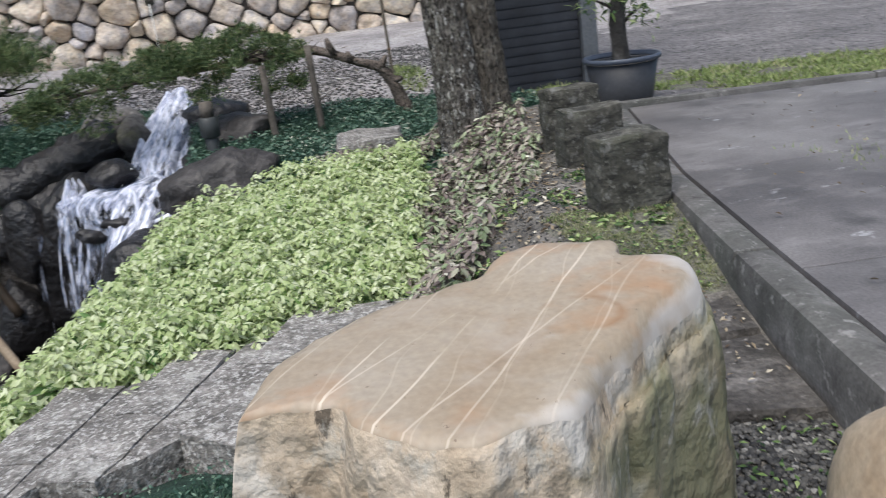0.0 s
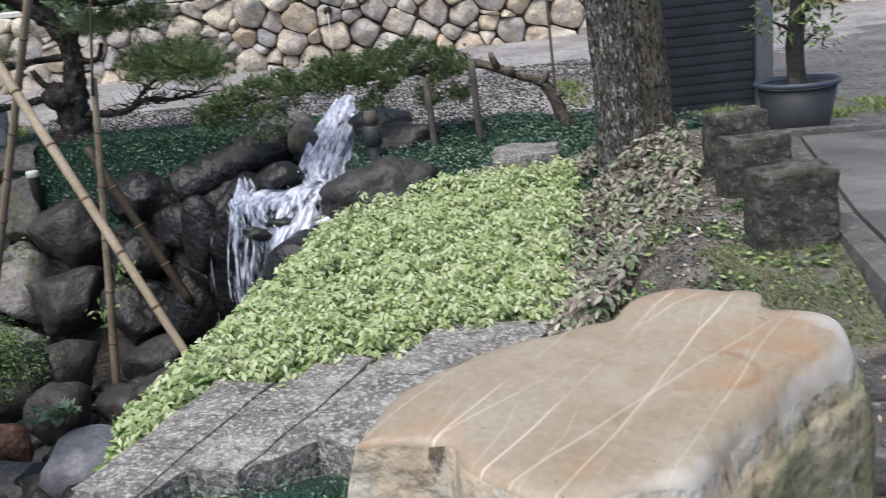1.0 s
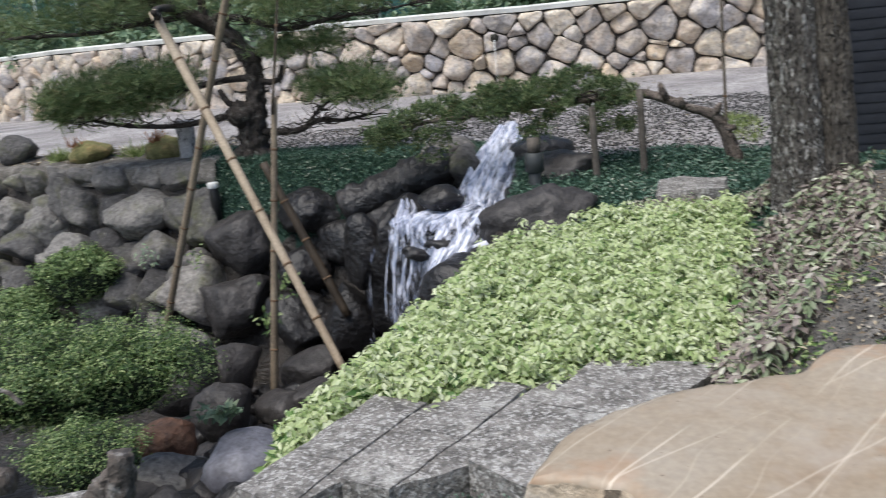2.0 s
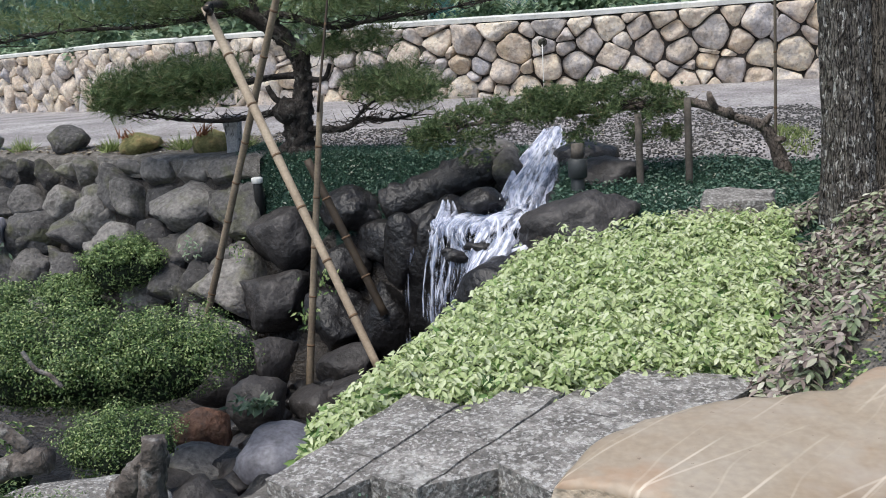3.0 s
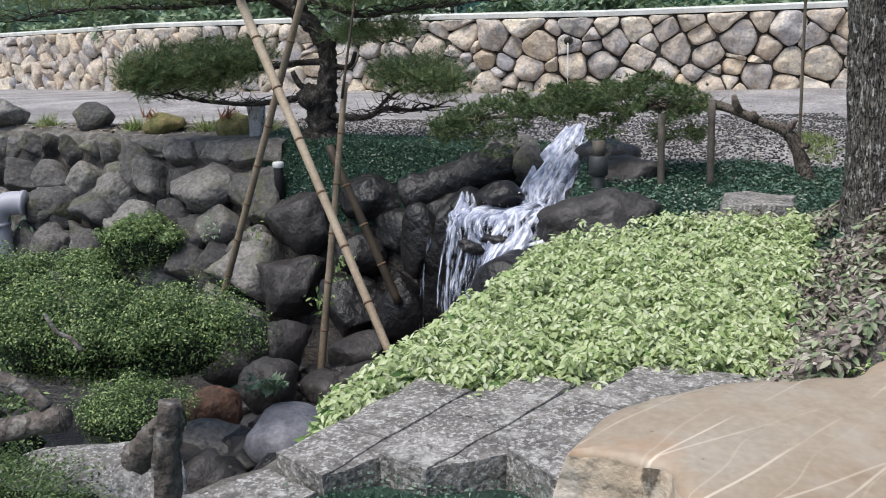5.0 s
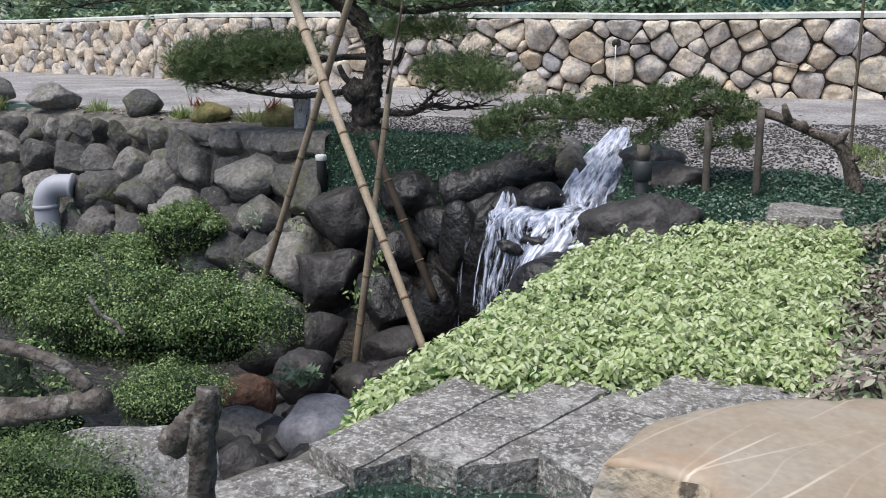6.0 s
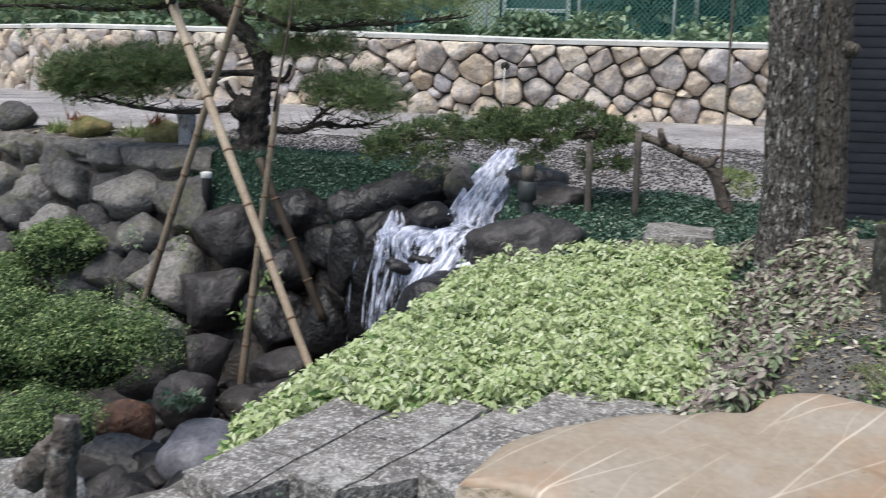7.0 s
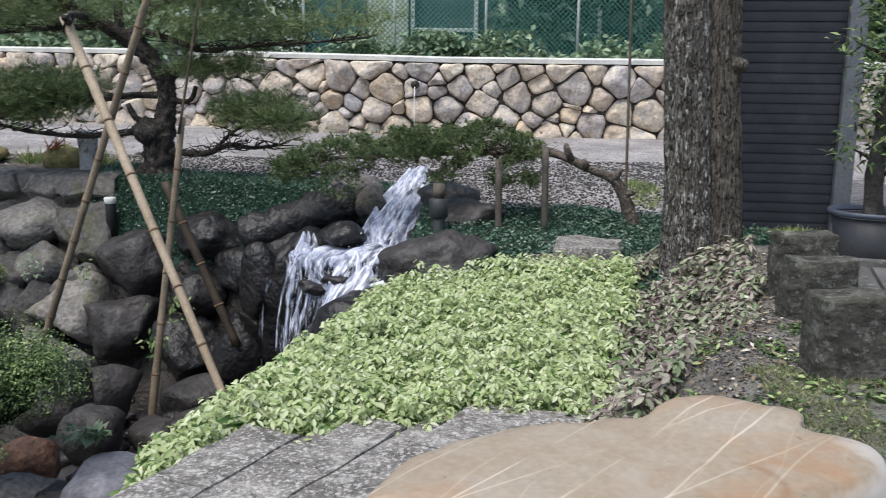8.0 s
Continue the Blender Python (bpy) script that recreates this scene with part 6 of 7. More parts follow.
for k, (x, y, l) in enumerate(((-2.95, 7.85, 0.1), (-2.45, 7.8, 0.05), (-2.7, 7.7, 0.0))):
    put("root", tube(smooth_line([(-2.69, 7.95, 0.12), (0.5 * (x - 2.69), 0.5 * (y + 7.95), 0.0 + l * 0.3), (x, y, -0.22)], 9), [0.1, 0.095, 0.09, 0.085, 0.08, 0.07, 0.06, 0.05, 0.03], 12, 0.4, k), M_PINEBARK, pine)
twigs(pine, stem[12:46], 44, 0.2, 55)
# the stems that rise from the crook
limb(pine, [(-2.77, 7.88, 1.12), (-2.77, 7.87, 1.34), (-2.69, 7.85, 1.46), (-2.6, 7.85, 1.8), (-2.65, 7.85, 2.4)], 0.052, 0.03, seed=21)
limb(pine, [(-2.92, 7.86, 1.26), (-2.95, 7.86, 1.46), (-2.93, 7.86, 1.9), (-3.0, 7.9, 2.4)], 0.045, 0.026, seed=22)
limb(pine, [(-2.72, 7.85, 0.5), (-2.82, 7.8, 0.55), (-2.88, 7.78, 0.68)], 0.035, 0.024, 7, "stub", 0.3, 23)


def pad_points(n, xs, low_z, top_z, y0, y1, seed):
    """Points in a flat needle pad whose underside and top follow low_z and top_z over xs."""
    g_ = np.random.default_rng(seed)
    out = []
    for _ in range(n):
        x = xs[0] + (xs[-1] - xs[0]) * g_.random()
        lo, hi = interp(x, xs, low_z), interp(x, xs, top_z)
        out.append(Vector((x, y0 + (y1 - y0) * g_.random(), lo + (hi - lo) * g_.random() ** 0.8)))
    return out


# the limb that comes forward to the thick prop, bound to it with dark cord
limb(pine, [(-3.2, 7.82, 1.44), (-3.0, 7.1, 1.40), (-2.78, 6.4, 1.33), (-2.575, 5.96, 1.25), (-2.5, 5.7, 1.27)], 0.036, 0.02, 14, seed=31)
for k in range(3):
    put("cord", tube([(-2.575 + 0.02 * math.cos(a) + 0.004 * k, 5.93 + 0.055 * math.sin(a), 1.235 + 0.012 * k + 0.055 * math.cos(a)) for a in np.linspace(0, 2 * math.pi, 15)], [0.006] * 15, 6), M_BLACK, bough[0])
# lower left limbs and the dense pad above them
pts = limb(pine, [(-2.72, 7.87, 0.45), (-3.1, 7.8, 0.395), (-3.4, 7.75, 0.385), (-3.8, 7.7, 0.43), (-4.1, 7.7, 0.5)], 0.034, 0.012, seed=4)
twigs(pine, pts, 46, 0.34, 11)
pts = limb(pine, [(-2.6, 7.9, 0.76), (-2.92, 7.87, 0.75), (-3.3, 7.85, 0.70), (-3.8, 7.8, 0.66), (-4.4, 7.8, 0.66)], 0.034, 0.012, seed=5)
twigs(pine, pts, 34, 0.34, 12)
c_ = pad_points(110, [-4.5, -4.1, -3.6, -3.25], [0.55, 0.5, 0.52, 0.64], [0.74, 0.86, 0.93, 0.92], 7.5, 8.05, 71)
put("needles", tufts(c_, (0.09, 0.08, 0.06), 2100, 21, 0.14, 13, 0.0055), M_NEEDLE, pine)
# right limbs: a feathery pad over bare dark twigs
pts = limb(pine, [(-2.55, 7.88, 0.25), (-2.19, 7.8, 0.235), (-1.98, 7.75, 0.32), (-1.75, 7.72, 0.30), (-1.5, 7.7, 0.33)], 0.036, 0.012, seed=6)
twigs(pine, pts, 50, 0.36, 13)
pts = limb(pine, [(-2.12, 7.79, 0.25), (-1.95, 7.76, 0.42), (-1.75, 7.72, 0.52), (-1.45, 7.7, 0.56)], 0.02, 0.008, seed=26)
twigs(pine, pts, 26, 0.28, 43)
c_ = pad_points(60, [-2.02, -1.8, -1.5, -1.25], [0.55, 0.46, 0.42, 0.5], [0.66, 0.76, 0.74, 0.64], 7.5, 7.95, 72)
put("needles", tufts(c_, (0.09, 0.07, 0.06), 950, 22, 0.12, 13, 0.0045), M_NEEDLE, pine)
limb(pine, [(-2.56, 7.88, 0.74), (-2.4, 7.84, 0.7), (-2.31, 7.82, 0.73), (-2.26, 7.8, 0.84)], 0.03, 0.018, 9, seed=27)
pts = limb(pine, [(-2.56, 7.9, 0.96), (-2.4, 7.85, 1.0), (-2.28, 7.82, 1.04), (-2.16, 7.8, 1.12)], 0.036, 0.018, 10, seed=8)
tips = twigs(pine, pts, 10, 0.22, 15)
c_ = pad_points(44, [-2.4, -2.1, -1.7], [0.96, 0.94, 0.98], [1.06, 1.1, 1.08], 7.6, 7.95, 73)
put("needles", tufts(c_, (0.07, 0.06, 0.04), 620, 23, 0.10), M_NEEDLE, pine)
# upper limbs that sweep across the top
pts = limb(pine, [(-3.0, 7.85, 1.36), (-3.4, 7.7, 1.34), (-3.9, 7.5, 1.28), (-4.6, 7.4, 1.3), (-5.4, 7.4, 1.22)], 0.03, 0.007, seed=9)
tips = twigs(pine, pts, 60, 0.5, 16)
put("needles", tufts([t + Vector((0, 0, 0.1)) for t in tips], (0.13, 0.15, 0.07), 1300, 24, 0.10), M_NEEDLE, pine)
pts = limb(pine, [(-2.86, 7.87, 1.33), (-2.65, 7.8, 1.31), (-2.35, 7.72, 1.22), (-2.1, 7.66, 1.15), (-1.79, 7.6, 1.19), (-1.3, 7.55, 1.22), (-0.8, 7.5, 1.26)], 0.036, 0.006, seed=10)
tips = twigs(pine, pts, 64, 0.42, 17)
put("needles", tufts([t + Vector((0, 0, 0.13)) for t in tips], (0.14, 0.15, 0.06), 1150, 25, 0.10), M_NEEDLE, pine)
pts = limb(pine, [(-3.2, 7.84, 1.45), (-3.5, 7.6, 1.62), (-4.2, 7.4, 1.68)], 0.036, 0.010, seed=11)
tips = twigs(pine, pts, 26, 0.45, 18)
pts = limb(pine, [(-2.68, 7.85, 1.5), (-2.2, 7.6, 1.62), (-1.4, 7.5, 1.68)], 0.034, 0.010, seed=12)
tips += twigs(pine, pts, 26, 0.45, 19)
put("needles", tufts(tips, (0.18, 0.18, 0.09), 2000, 26, 0.10), M_NEEDLE, pine)

low = thing("low_pine", "low pine trained sideways over short stakes", "pine tree", "pines", at=(1.44, 6.25, -0.2))
pts = smooth_line([(1.47, 6.25, -0.32), (1.432, 6.25, -0.2), (1.391, 6.25, -0.06), (1.33, 6.25, 0.09), (1.27, 6.25, 0.19), (1.19, 6.25, 0.235), (1.08, 6.25, 0.275), (0.93, 6.25, 0.345), (0.754, 6.28, 0.405), (0.58, 6.3, 0.385), (0.345, 6.3, 0.39), (0.05, 6.3, 0.38), (-0.35, 6.3, 0.36), (-0.8, 6.3, 0.33), (-1.15, 6.3, 0.28)], 56)
put("trunk", tube(pts, [interp(i, [0, 10, 24, 32, 55], [0.058, 0.046, 0.029, 0.032, 0.012]) for i in range(56)], 14, 0.35, 5), M_LOWBARK, low)
for q, e in (((1.25, 6.25, 0.19), (1.30, 6.2, 0.285)), ((0.93, 6.25, 0.34), (0.885, 6.2, 0.46)), ((1.05, 6.25, 0.28), (1.02, 6.2, 0.345)), ((1.33, 6.25, 0.1), (1.4, 6.2, 0.11))):
    put("stub", tube([q, Vector(q).lerp(Vector(e), 0.5), e], [0.034, 0.029, 0.018], 8, 0.3, 2), M_LOWBARK, low)
tips = twigs(low, pts[30:], 60, 0.34, 33)
c_ = pad_points(190, [-1.24, -1.1, -0.75, -0.3, 0.07, 0.27, 0.47, 0.74], [0.22, 0.2, 0.24, 0.32, 0.30, 0.33, 0.32, 0.36], [0.27, 0.37, 0.48, 0.54, 0.56, 0.62, 0.58, 0.44], 6.0, 6.6, 74)
put("needles", tufts(c_, (0.032, 0.04, 0.022), 5600, 27, 0.042, 12, 0.005), M_NEEDLE_DARK, low)
c_ = pad_points(26, [-1.2, -0.65], [0.1, 0.06], [0.26, 0.28], 6.05, 6.4, 75) + pad_points(14, [-0.08, 0.12], [0.16, 0.16], [0.34, 0.34], 6.0, 6.3, 76) + pad_points(16, [0.34, 0.68], [0.15, 0.17], [0.28, 0.26], 6.1, 6.4, 77)
put("needles", tufts(c_, (0.03, 0.04, 0.025), 900, 28, 0.042, 12, 0.005, flat=-0.1), M_NEEDLE_DARK, low)

# ---------------------------------------------------------------- small garden lights, marker
def garden_light(x, y, z, white):
    ob = thing("garden_light", "small garden light with a white cap in ground cover" if white else "small dark garden light in ground cover", "garden light", "garden lights", at=(x, y, z))
    put("stem", lathe([(0.0, z - 0.4), (0.045, z - 0.4), (0.045, z - 0.02), (0.04, z)], x, y, 16), M_BLACK, ob)
    put("cap", lathe([(0.046, z - 0.02), (0.053, z - 0.01), (0.053, z + 0.025), (0.047, z + 0.034), (0.0, z + 0.037)], x, y, 20), M_WHITE if white else M_BLACK, ob)


garden_light(-2.96, 7.45, -0.17, True)
garden_light(-1.95, 7.9, -0.06, False)
garden_light(-1.3, 8.3, 0.06, False)
mk = thing("marker_stone", "pale weathered upright stone at the terrace edge", "stone", at=(-3.44, 8.2, -0.1))
bm = box(bmesh.new(), -0.085, -0.07, -0.2, 0.085, 0.07, 0.40, 0.03)
bmesh.ops.subdivide_edges(bm, edges=bm.edges[:], cuts=3, use_grid_fill=True)
for v in bm.verts:
    v.co.x *= 0.75 + 0.7 * v.co.z
    v.co += Vector((noise.noise(v.co * 8), noise.noise(v.co * 8 + Vector((4, 4, 4))), noise.noise(v.co * 6) + 0.6 * v.co.x)) * 0.035
    v.co += Vector((-3.44, 8.2, 0.0))
part("stone", bm, M_MARKER, mk)

# ---------------------------------------------------------------- log rail near the camera
def log_piece(ctrl, r0, r1, label, seed, name="log"):
    pts_ = smooth_line(ctrl, 22)
    ob = put(name, tube(pts_, [0.68 * (r0 + (r1 - r0) * i / 21) for i in range(22)], 24, 0.3, seed), M_LOG)
    tagged(ob, label, "log", "weathered logs by the slab path")


log_piece([(-1.045, 1.66, -0.62), (-1.05, 1.655, -0.25), (-1.035, 1.65, -0.08), (-1.02, 1.65, 0.0), (-1.012, 1.65, 0.052)], 0.052, 0.038, "upright weathered grey log stump with a worn tip", 1, "log_stump")
log_piece([(-1.03, 1.69, -0.01), (-1.09, 1.71, -0.06), (-1.14, 1.73, -0.11), (-1.17, 1.75, -0.145)], 0.045, 0.062, "short brown log leaning on the stump", 2)
log_piece([(-2.1, 1.64, -0.13), (-1.72, 1.68, -0.1), (-1.55, 1.7, -0.085), (-1.43, 1.71, -0.05), (-1.33, 1.72, -0.035)], 0.034, 0.046, "knotted brown log lying as a rail", 3)
log_piece([(-2.1, 1.7, 0.1), (-1.7, 1.72, 0.085), (-1.55, 1.72, 0.075), (-1.45, 1.72, 0.045), (-1.38, 1.72, -0.01)], 0.03, 0.022, "bent grey branch resting on the rail", 4)
log_piece([(-1.95, 1.9, -0.2), (-1.72, 1.9, -0.17), (-1.5, 1.9, -0.135)], 0.044, 0.04, "pale grey log behind the rail", 5)
log_piece([(-1.56, 2.0, 0.14), (-1.53, 2.0, 0.09), (-1.49, 2.0, 0.07), (-1.46, 2.0, 0.035)], 0.008, 0.009, "thin bleached twig above the rail", 6, "dry_twig")

# ---------------------------------------------------------------- flower bed and ground cover
def front_y(x):
    return interp(x, [-1.2, -1.0, -0.87, -0.72, -0.5, -0.32, -0.12, 0.1, 0.35, 0.6, 0.9], [2.72, 2.60, 2.66, 2.87, 2.80, 2.92, 2.86, 3.04, 3.02, 2.94, 2.95])


def right_x(y):
    return interp(y, [2.2, 2.7, 3.05, 3.6, 4.0, 4.5, 5.1], [0.42, 0.52, 0.60, 0.76, 0.86, 1.12, 1.05])


def back_y(x):
    return interp(x, [-1.2, -0.4, -0.2, 0.05, 0.3, 0.55, 0.8, 1.2], [4.2, 4.5, 4.7, 4.8, 4.92, 5.02, 5.04, 4.95])


def scatter(n, x0, x1, y0, y1, test, seed):
    g_ = np.random.default_rng(seed)
    p_ = []
    while len(p_) < n:
        x, y = x0 + (x1 - x0) * g_.random(), y0 + (y1 - y0) * g_.random()
        if test(x, y):
            p_.append((x, y))
    return np.array(p_), g_


def in_lime(x, y):
    w = 0.09 * noise.noise(Vector((x * 5, y * 5, 0)))
    return bank_x(y) + 0.03 - 0.09 * sm(2.4, 2.75, y) * sm(3.4, 3.0, y) + w < x < right_x(y) + 2 * w and front_y(x) - 0.03 + w < y < back_y(x) + w


def mound(x, y):
    e = min(x - bank_x(y), right_x(y) + 0.1 - x, y - front_y(x) + 0.06, back_y(x) + 0.1 - y)
    return 0.085 + 0.075 * sm(0, 0.16, e) + 0.05 * noise.noise(Vector((x * 4, y * 4, 9))) + 0.025 * noise.noise(Vector((x * 11, y * 11, 2)))


def rosettes(n, per, x0, x1, y0, y1, test, seed, lift, length, width):
    """Leaves in drooping whorls on short stems."""
    xy_, g_ = scatter(n, x0, x1, y0, y1, test, seed)
    z_ = np.array([lift(x, y, k) for (x, y), k in zip(xy_, g_.random(n))])
    c_ = np.repeat(np.c_[xy_, z_], per, 0)
    m = len(c_)
    a_ = np.repeat(g_.random(n) * 6.28, per) + np.tile(np.arange(per) * (6.28 / per), n) + g_.normal(size=m) * 0.35
    out_ = np.c_[np.cos(a_), np.sin(a_), np.zeros(m)]
    lean_ = np.repeat(g_.normal(size=(n, 3)) * [0.25, 0.25, 0], per, 0)
    n_ = np.array([0, -0.12, 1.0]) + 0.38 * out_ + lean_ + g_.normal(size=(m, 3)) * 0.16
    return broad_leaves(c_ + out_ * 0.004 + g_.normal(size=(m, 3)) * [0, 0, 0.008], n_, out_, length * (0.65 + 0.6 * g_.random(m)), width * (0.75 + 0.5 * g_.random(m)))


ob = put("flower_bed", rosettes(8700, 5, -1.3, 1.4, 2.2, 5.3, in_lime, 50, lambda x, y, k: max(height(x, y), -0.56) + mound(x, y) * (0.55 + 0.45 * k + 0.35 * k ** 6), 0.035, 0.0172), M_LIME)
tagged(ob, "bed of lime-green variegated ground-cover plants", "flower bed", kind="stuff")
# lower leaves, with the shade of the gaps put into their green
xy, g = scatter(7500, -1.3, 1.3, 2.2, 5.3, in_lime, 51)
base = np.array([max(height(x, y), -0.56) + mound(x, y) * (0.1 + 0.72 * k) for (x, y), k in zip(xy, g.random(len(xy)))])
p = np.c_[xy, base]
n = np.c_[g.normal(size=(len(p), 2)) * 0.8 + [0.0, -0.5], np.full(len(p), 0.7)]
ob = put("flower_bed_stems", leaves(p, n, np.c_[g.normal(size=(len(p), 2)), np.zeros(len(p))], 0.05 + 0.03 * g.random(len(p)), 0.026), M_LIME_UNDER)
tagged(ob, "lower leaves and stems of the bed, coloured darker for shade", "flower bed", kind="stuff")


def in_bronze(x, y):
    w = 0.12 * noise.noise(Vector((x * 4, y * 4, 4)))
    side = right_x(y) - 0.06 + w < x < right_x(y) + interp(y, [2.7, 3.15, 3.45, 4.0, 4.6], [0.22, 0.34, 0.58, 0.66, 0.46]) + w and 2.62 + w < y < 4.6
    rear = 0.55 < x < 1.75 and back_y(x) - 0.12 + w < y < back_y(x) + 0.22 + 0.5 * w
    return side or rear


ob = put("bronze_plants", rosettes(2700, 6, 0.3, 1.8, 2.6, 5.6, in_bronze, 52, lambda x, y, k: height(x, y) + 0.02 + 0.11 * k, 0.044, 0.018), M_PURPLE)
tagged(ob, "bronze and purplish leafy plants edging the bed", "plants", kind="stuff")


def blades(name, n, x0, x1, y0, y1, test, seed, length, width, material, label, lean=0.6):
    xy_, g_ = scatter(n, x0, x1, y0, y1, test, seed)
    p_ = np.c_[xy_, [height(x, y) - 0.004 for x, y in xy_]]
    d_ = np.c_[g_.normal(size=(n, 2)) * lean, np.full(n, 1.0)]
    ob_ = put(name, needles(p_, d_, length * (0.5 + g_.random(n)), width), material)
    tagged(ob_, label, "ground cover", kind="stuff")


def on_cover(x, y):
    return zone(x, y) == 2 and not in_bronze(x, y)


blades("ground_cover", 26000, -0.4, 2.0, 4.3, 7.3, on_cover, 60, 0.05, 0.007, M_BLADE, "dark green grassy ground cover around the low pine", 0.9)
blades("ground_cover", 24000, -3.9, -0.4, 6.8, 9.2, on_cover, 61, 0.07, 0.009, M_BLADE, "dark green grassy ground cover on the terrace", 0.9)
blades("ground_cover", 20000, -1.0, 0.6, 1.2, 2.35, lambda x, y: y < 2.28 + 0.1 * noise.noise(Vector((x * 5, y * 5, 0))) and y > 1.35 - 0.3 * x and not (x > -0.85 and y > 2.18), 62, 0.035, 0.005, M_BLADE, "dark green mossy ground cover before the slabs", 0.9)


for k, (n_, x0, x1, y0, y1) in enumerate(((9000, -0.4, 2.0, 4.3, 7.3), (11000, -3.9, -0.4, 6.8, 9.2), (2600, -1.0, 0.5, 1.3, 2.3))):
    xy, g = scatter(n_, x0, x1, y0, y1, on_cover, 160 + k)
    p = np.c_[xy, [height(x, y) + 0.015 + 0.03 * g.random() for x, y in xy]]
    sz = 0.03 if k < 2 else 0.016
    ob = put("creeping_leaves", leaves(p, np.c_[g.normal(size=(n_, 2)) * 0.7, np.ones(n_)], np.c_[g.normal(size=(n_, 2)), np.zeros(n_)], sz * (0.6 + 0.8 * g.random(n_)), sz * 0.6), M_CREEP)
    tagged(ob, "small creeping leaves among the ground cover", "ground cover", kind="stuff")


def on_turf(x, y):
    side = kerb_side(x, y)
    return zone(x, y) == 3 and (x > 1.95 or side < -0.01) and noise.noise(Vector((x * 3, y * 3, 2))) > -0.28 + 0.6 * noise.noise(Vector((x * 14, y * 14, 6)))


blades("turf", 6000, 0.65, 1.45, 1.75, 3.2, on_turf, 63, 0.022, 0.004, M_TURF_DRY, "short patchy turf around the stone posts", 1.1)
blades("turf", 26000, 1.9, 8.5, 2.0, 5.6, on_turf, 64, 0.045, 0.012, M_TURF, "patchy yellow-green grass strip along the drive", 1.1)
xy, g = scatter(500, 0.65, 1.45, 1.75, 3.2, on_turf, 66)
p = np.c_[xy, [height(x, y) + 0.008 for x, y in xy]]
ob = put("clover", leaves(p, np.c_[g.normal(size=(len(p), 2)) * 0.4, np.ones(len(p))], np.c_[g.normal(size=(len(p), 2)), np.zeros(len(p))], 0.010 + 0.010 * g.random(len(p)), 0.009), M_SHRUB)
tagged(ob, "small clover leaves in the patchy turf", "ground cover", kind="stuff")
xy, g = scatter(1100, 0.4, 1.4, 2.1, 3.8, lambda x, y: not in_lime(x, y) and noise.noise(Vector((x * 6, y * 6, 3))) > 0.18 and kerb_side(x, y) < -0.02, 67)
p = np.c_[xy, [height(x, y) + 0.012 for x, y in xy]]
ob = put("weeds", leaves(p, np.c_[g.normal(size=(len(p), 2)) * 0.6, np.ones(len(p))], np.c_[g.normal(size=(len(p), 2)), 0.3 * g.random(len(p))], 0.018 + 0.02 * g.random(len(p)), 0.013), M_SHRUB)
tagged(ob, "small green weeds on the bare soil", "weeds", kind="stuff")
xy, g = scatter(380, 1.3, 1.95, 6.4, 8.3, lambda x, y: (x - 1.72) ** 2 / 0.03 + (y - 7.4) ** 2 / 0.2 < 1, 65)
p = np.c_[xy, [height(x, y) for x, y in xy]]
ob = put("weeds", needles(p, np.c_[g.normal(size=(len(p), 2)) * 0.8, np.full(len(p), 1.0)], 0.04 + 0.05 * g.random(len(p)), 0.012), M_TURF)
tagged(ob, "bright green weeds in the gravel", "weeds", kind="stuff")


def tuft_plant(x, y, z, n, reach, material, label, seed, w=0.014):
    g_ = np.random.default_rng(seed)
    p_ = np.array([x, y, z]) + g_.normal(size=(n, 3)) * [0.05, 0.05, 0.01]
    d_ = np.c_[g_.normal(size=(n, 2)) * 0.7, 0.5 + g_.random(n)]
    ob_ = put("plant_tuft", needles(p_, d_, reach * (0.5 + 0.6 * g_.random(n)), w), material)
    tagged(ob_, label, "plant", "plant tufts on the terrace")


for k, (x, y, z) in enumerate(((-6.35, 9.0, 0.1), (-5.05, 8.65, 0.08), (-4.2, 8.6, 0.06), (-3.45, 8.5, 0.05), (-8.0, 9.3, 0.1), (-7.6, 9.6, 0.1))):
    tuft_plant(x, y, z, 130, 0.2, M_TURF, "tuft of grassy weeds on the terrace edge", 200 + k)
tuft_plant(-4.75, 8.5, 0.22, 26, 0.16, M_CLAY, "reddish spiky plant on the terrace edge", 230, 0.02)
tuft_plant(-3.8, 8.3, 0.22, 26, 0.2, M_CLAY, "reddish spiky plant on the terrace edge", 231, 0.02)


def fern(x, y, z, n, reach, label, seed, material=None):
    g_ = np.random.default_rng(seed)
    p_ = np.array([x, y, z]) + g_.normal(size=(n, 3)) * [reach * 0.33, 0.03, reach * 0.3]
    n_ = np.c_[g_.normal(size=n) * 0.5, np.full(n, -0.8), np.full(n, 0.5)]
    d_ = np.c_[g_.normal(size=n), np.full(n, -0.3), -0.6 + 0.5 * g_.normal(size=n)]
    ob_ = put("bank_plant", leaves(p_, n_, d_, 0.3 * reach * (0.5 + 0.6 * g_.random(n)), 0.1 * reach), material or M_SHRUB)
    tagged(ob_, label, "plant", "plants in the bank", kind="stuff")


for k, (x, y, z, s) in enumerate(((-2.28, 6.45, -1.15, 0.22), (-2.05, 6.35, -0.82, 0.2), (-3.05, 7.05, -0.72, 0.14), (-3.55, 7.15, -0.7, 0.18), (-6.2, 7.9, -0.75, 0.3), (-6.55, 7.9, -0.85, 0.3))):
    fern(x, y, z, 34, s, "small green fern rooted between boulders", 300 + k, M_HEDGE if k in (3, 4, 5) else None)


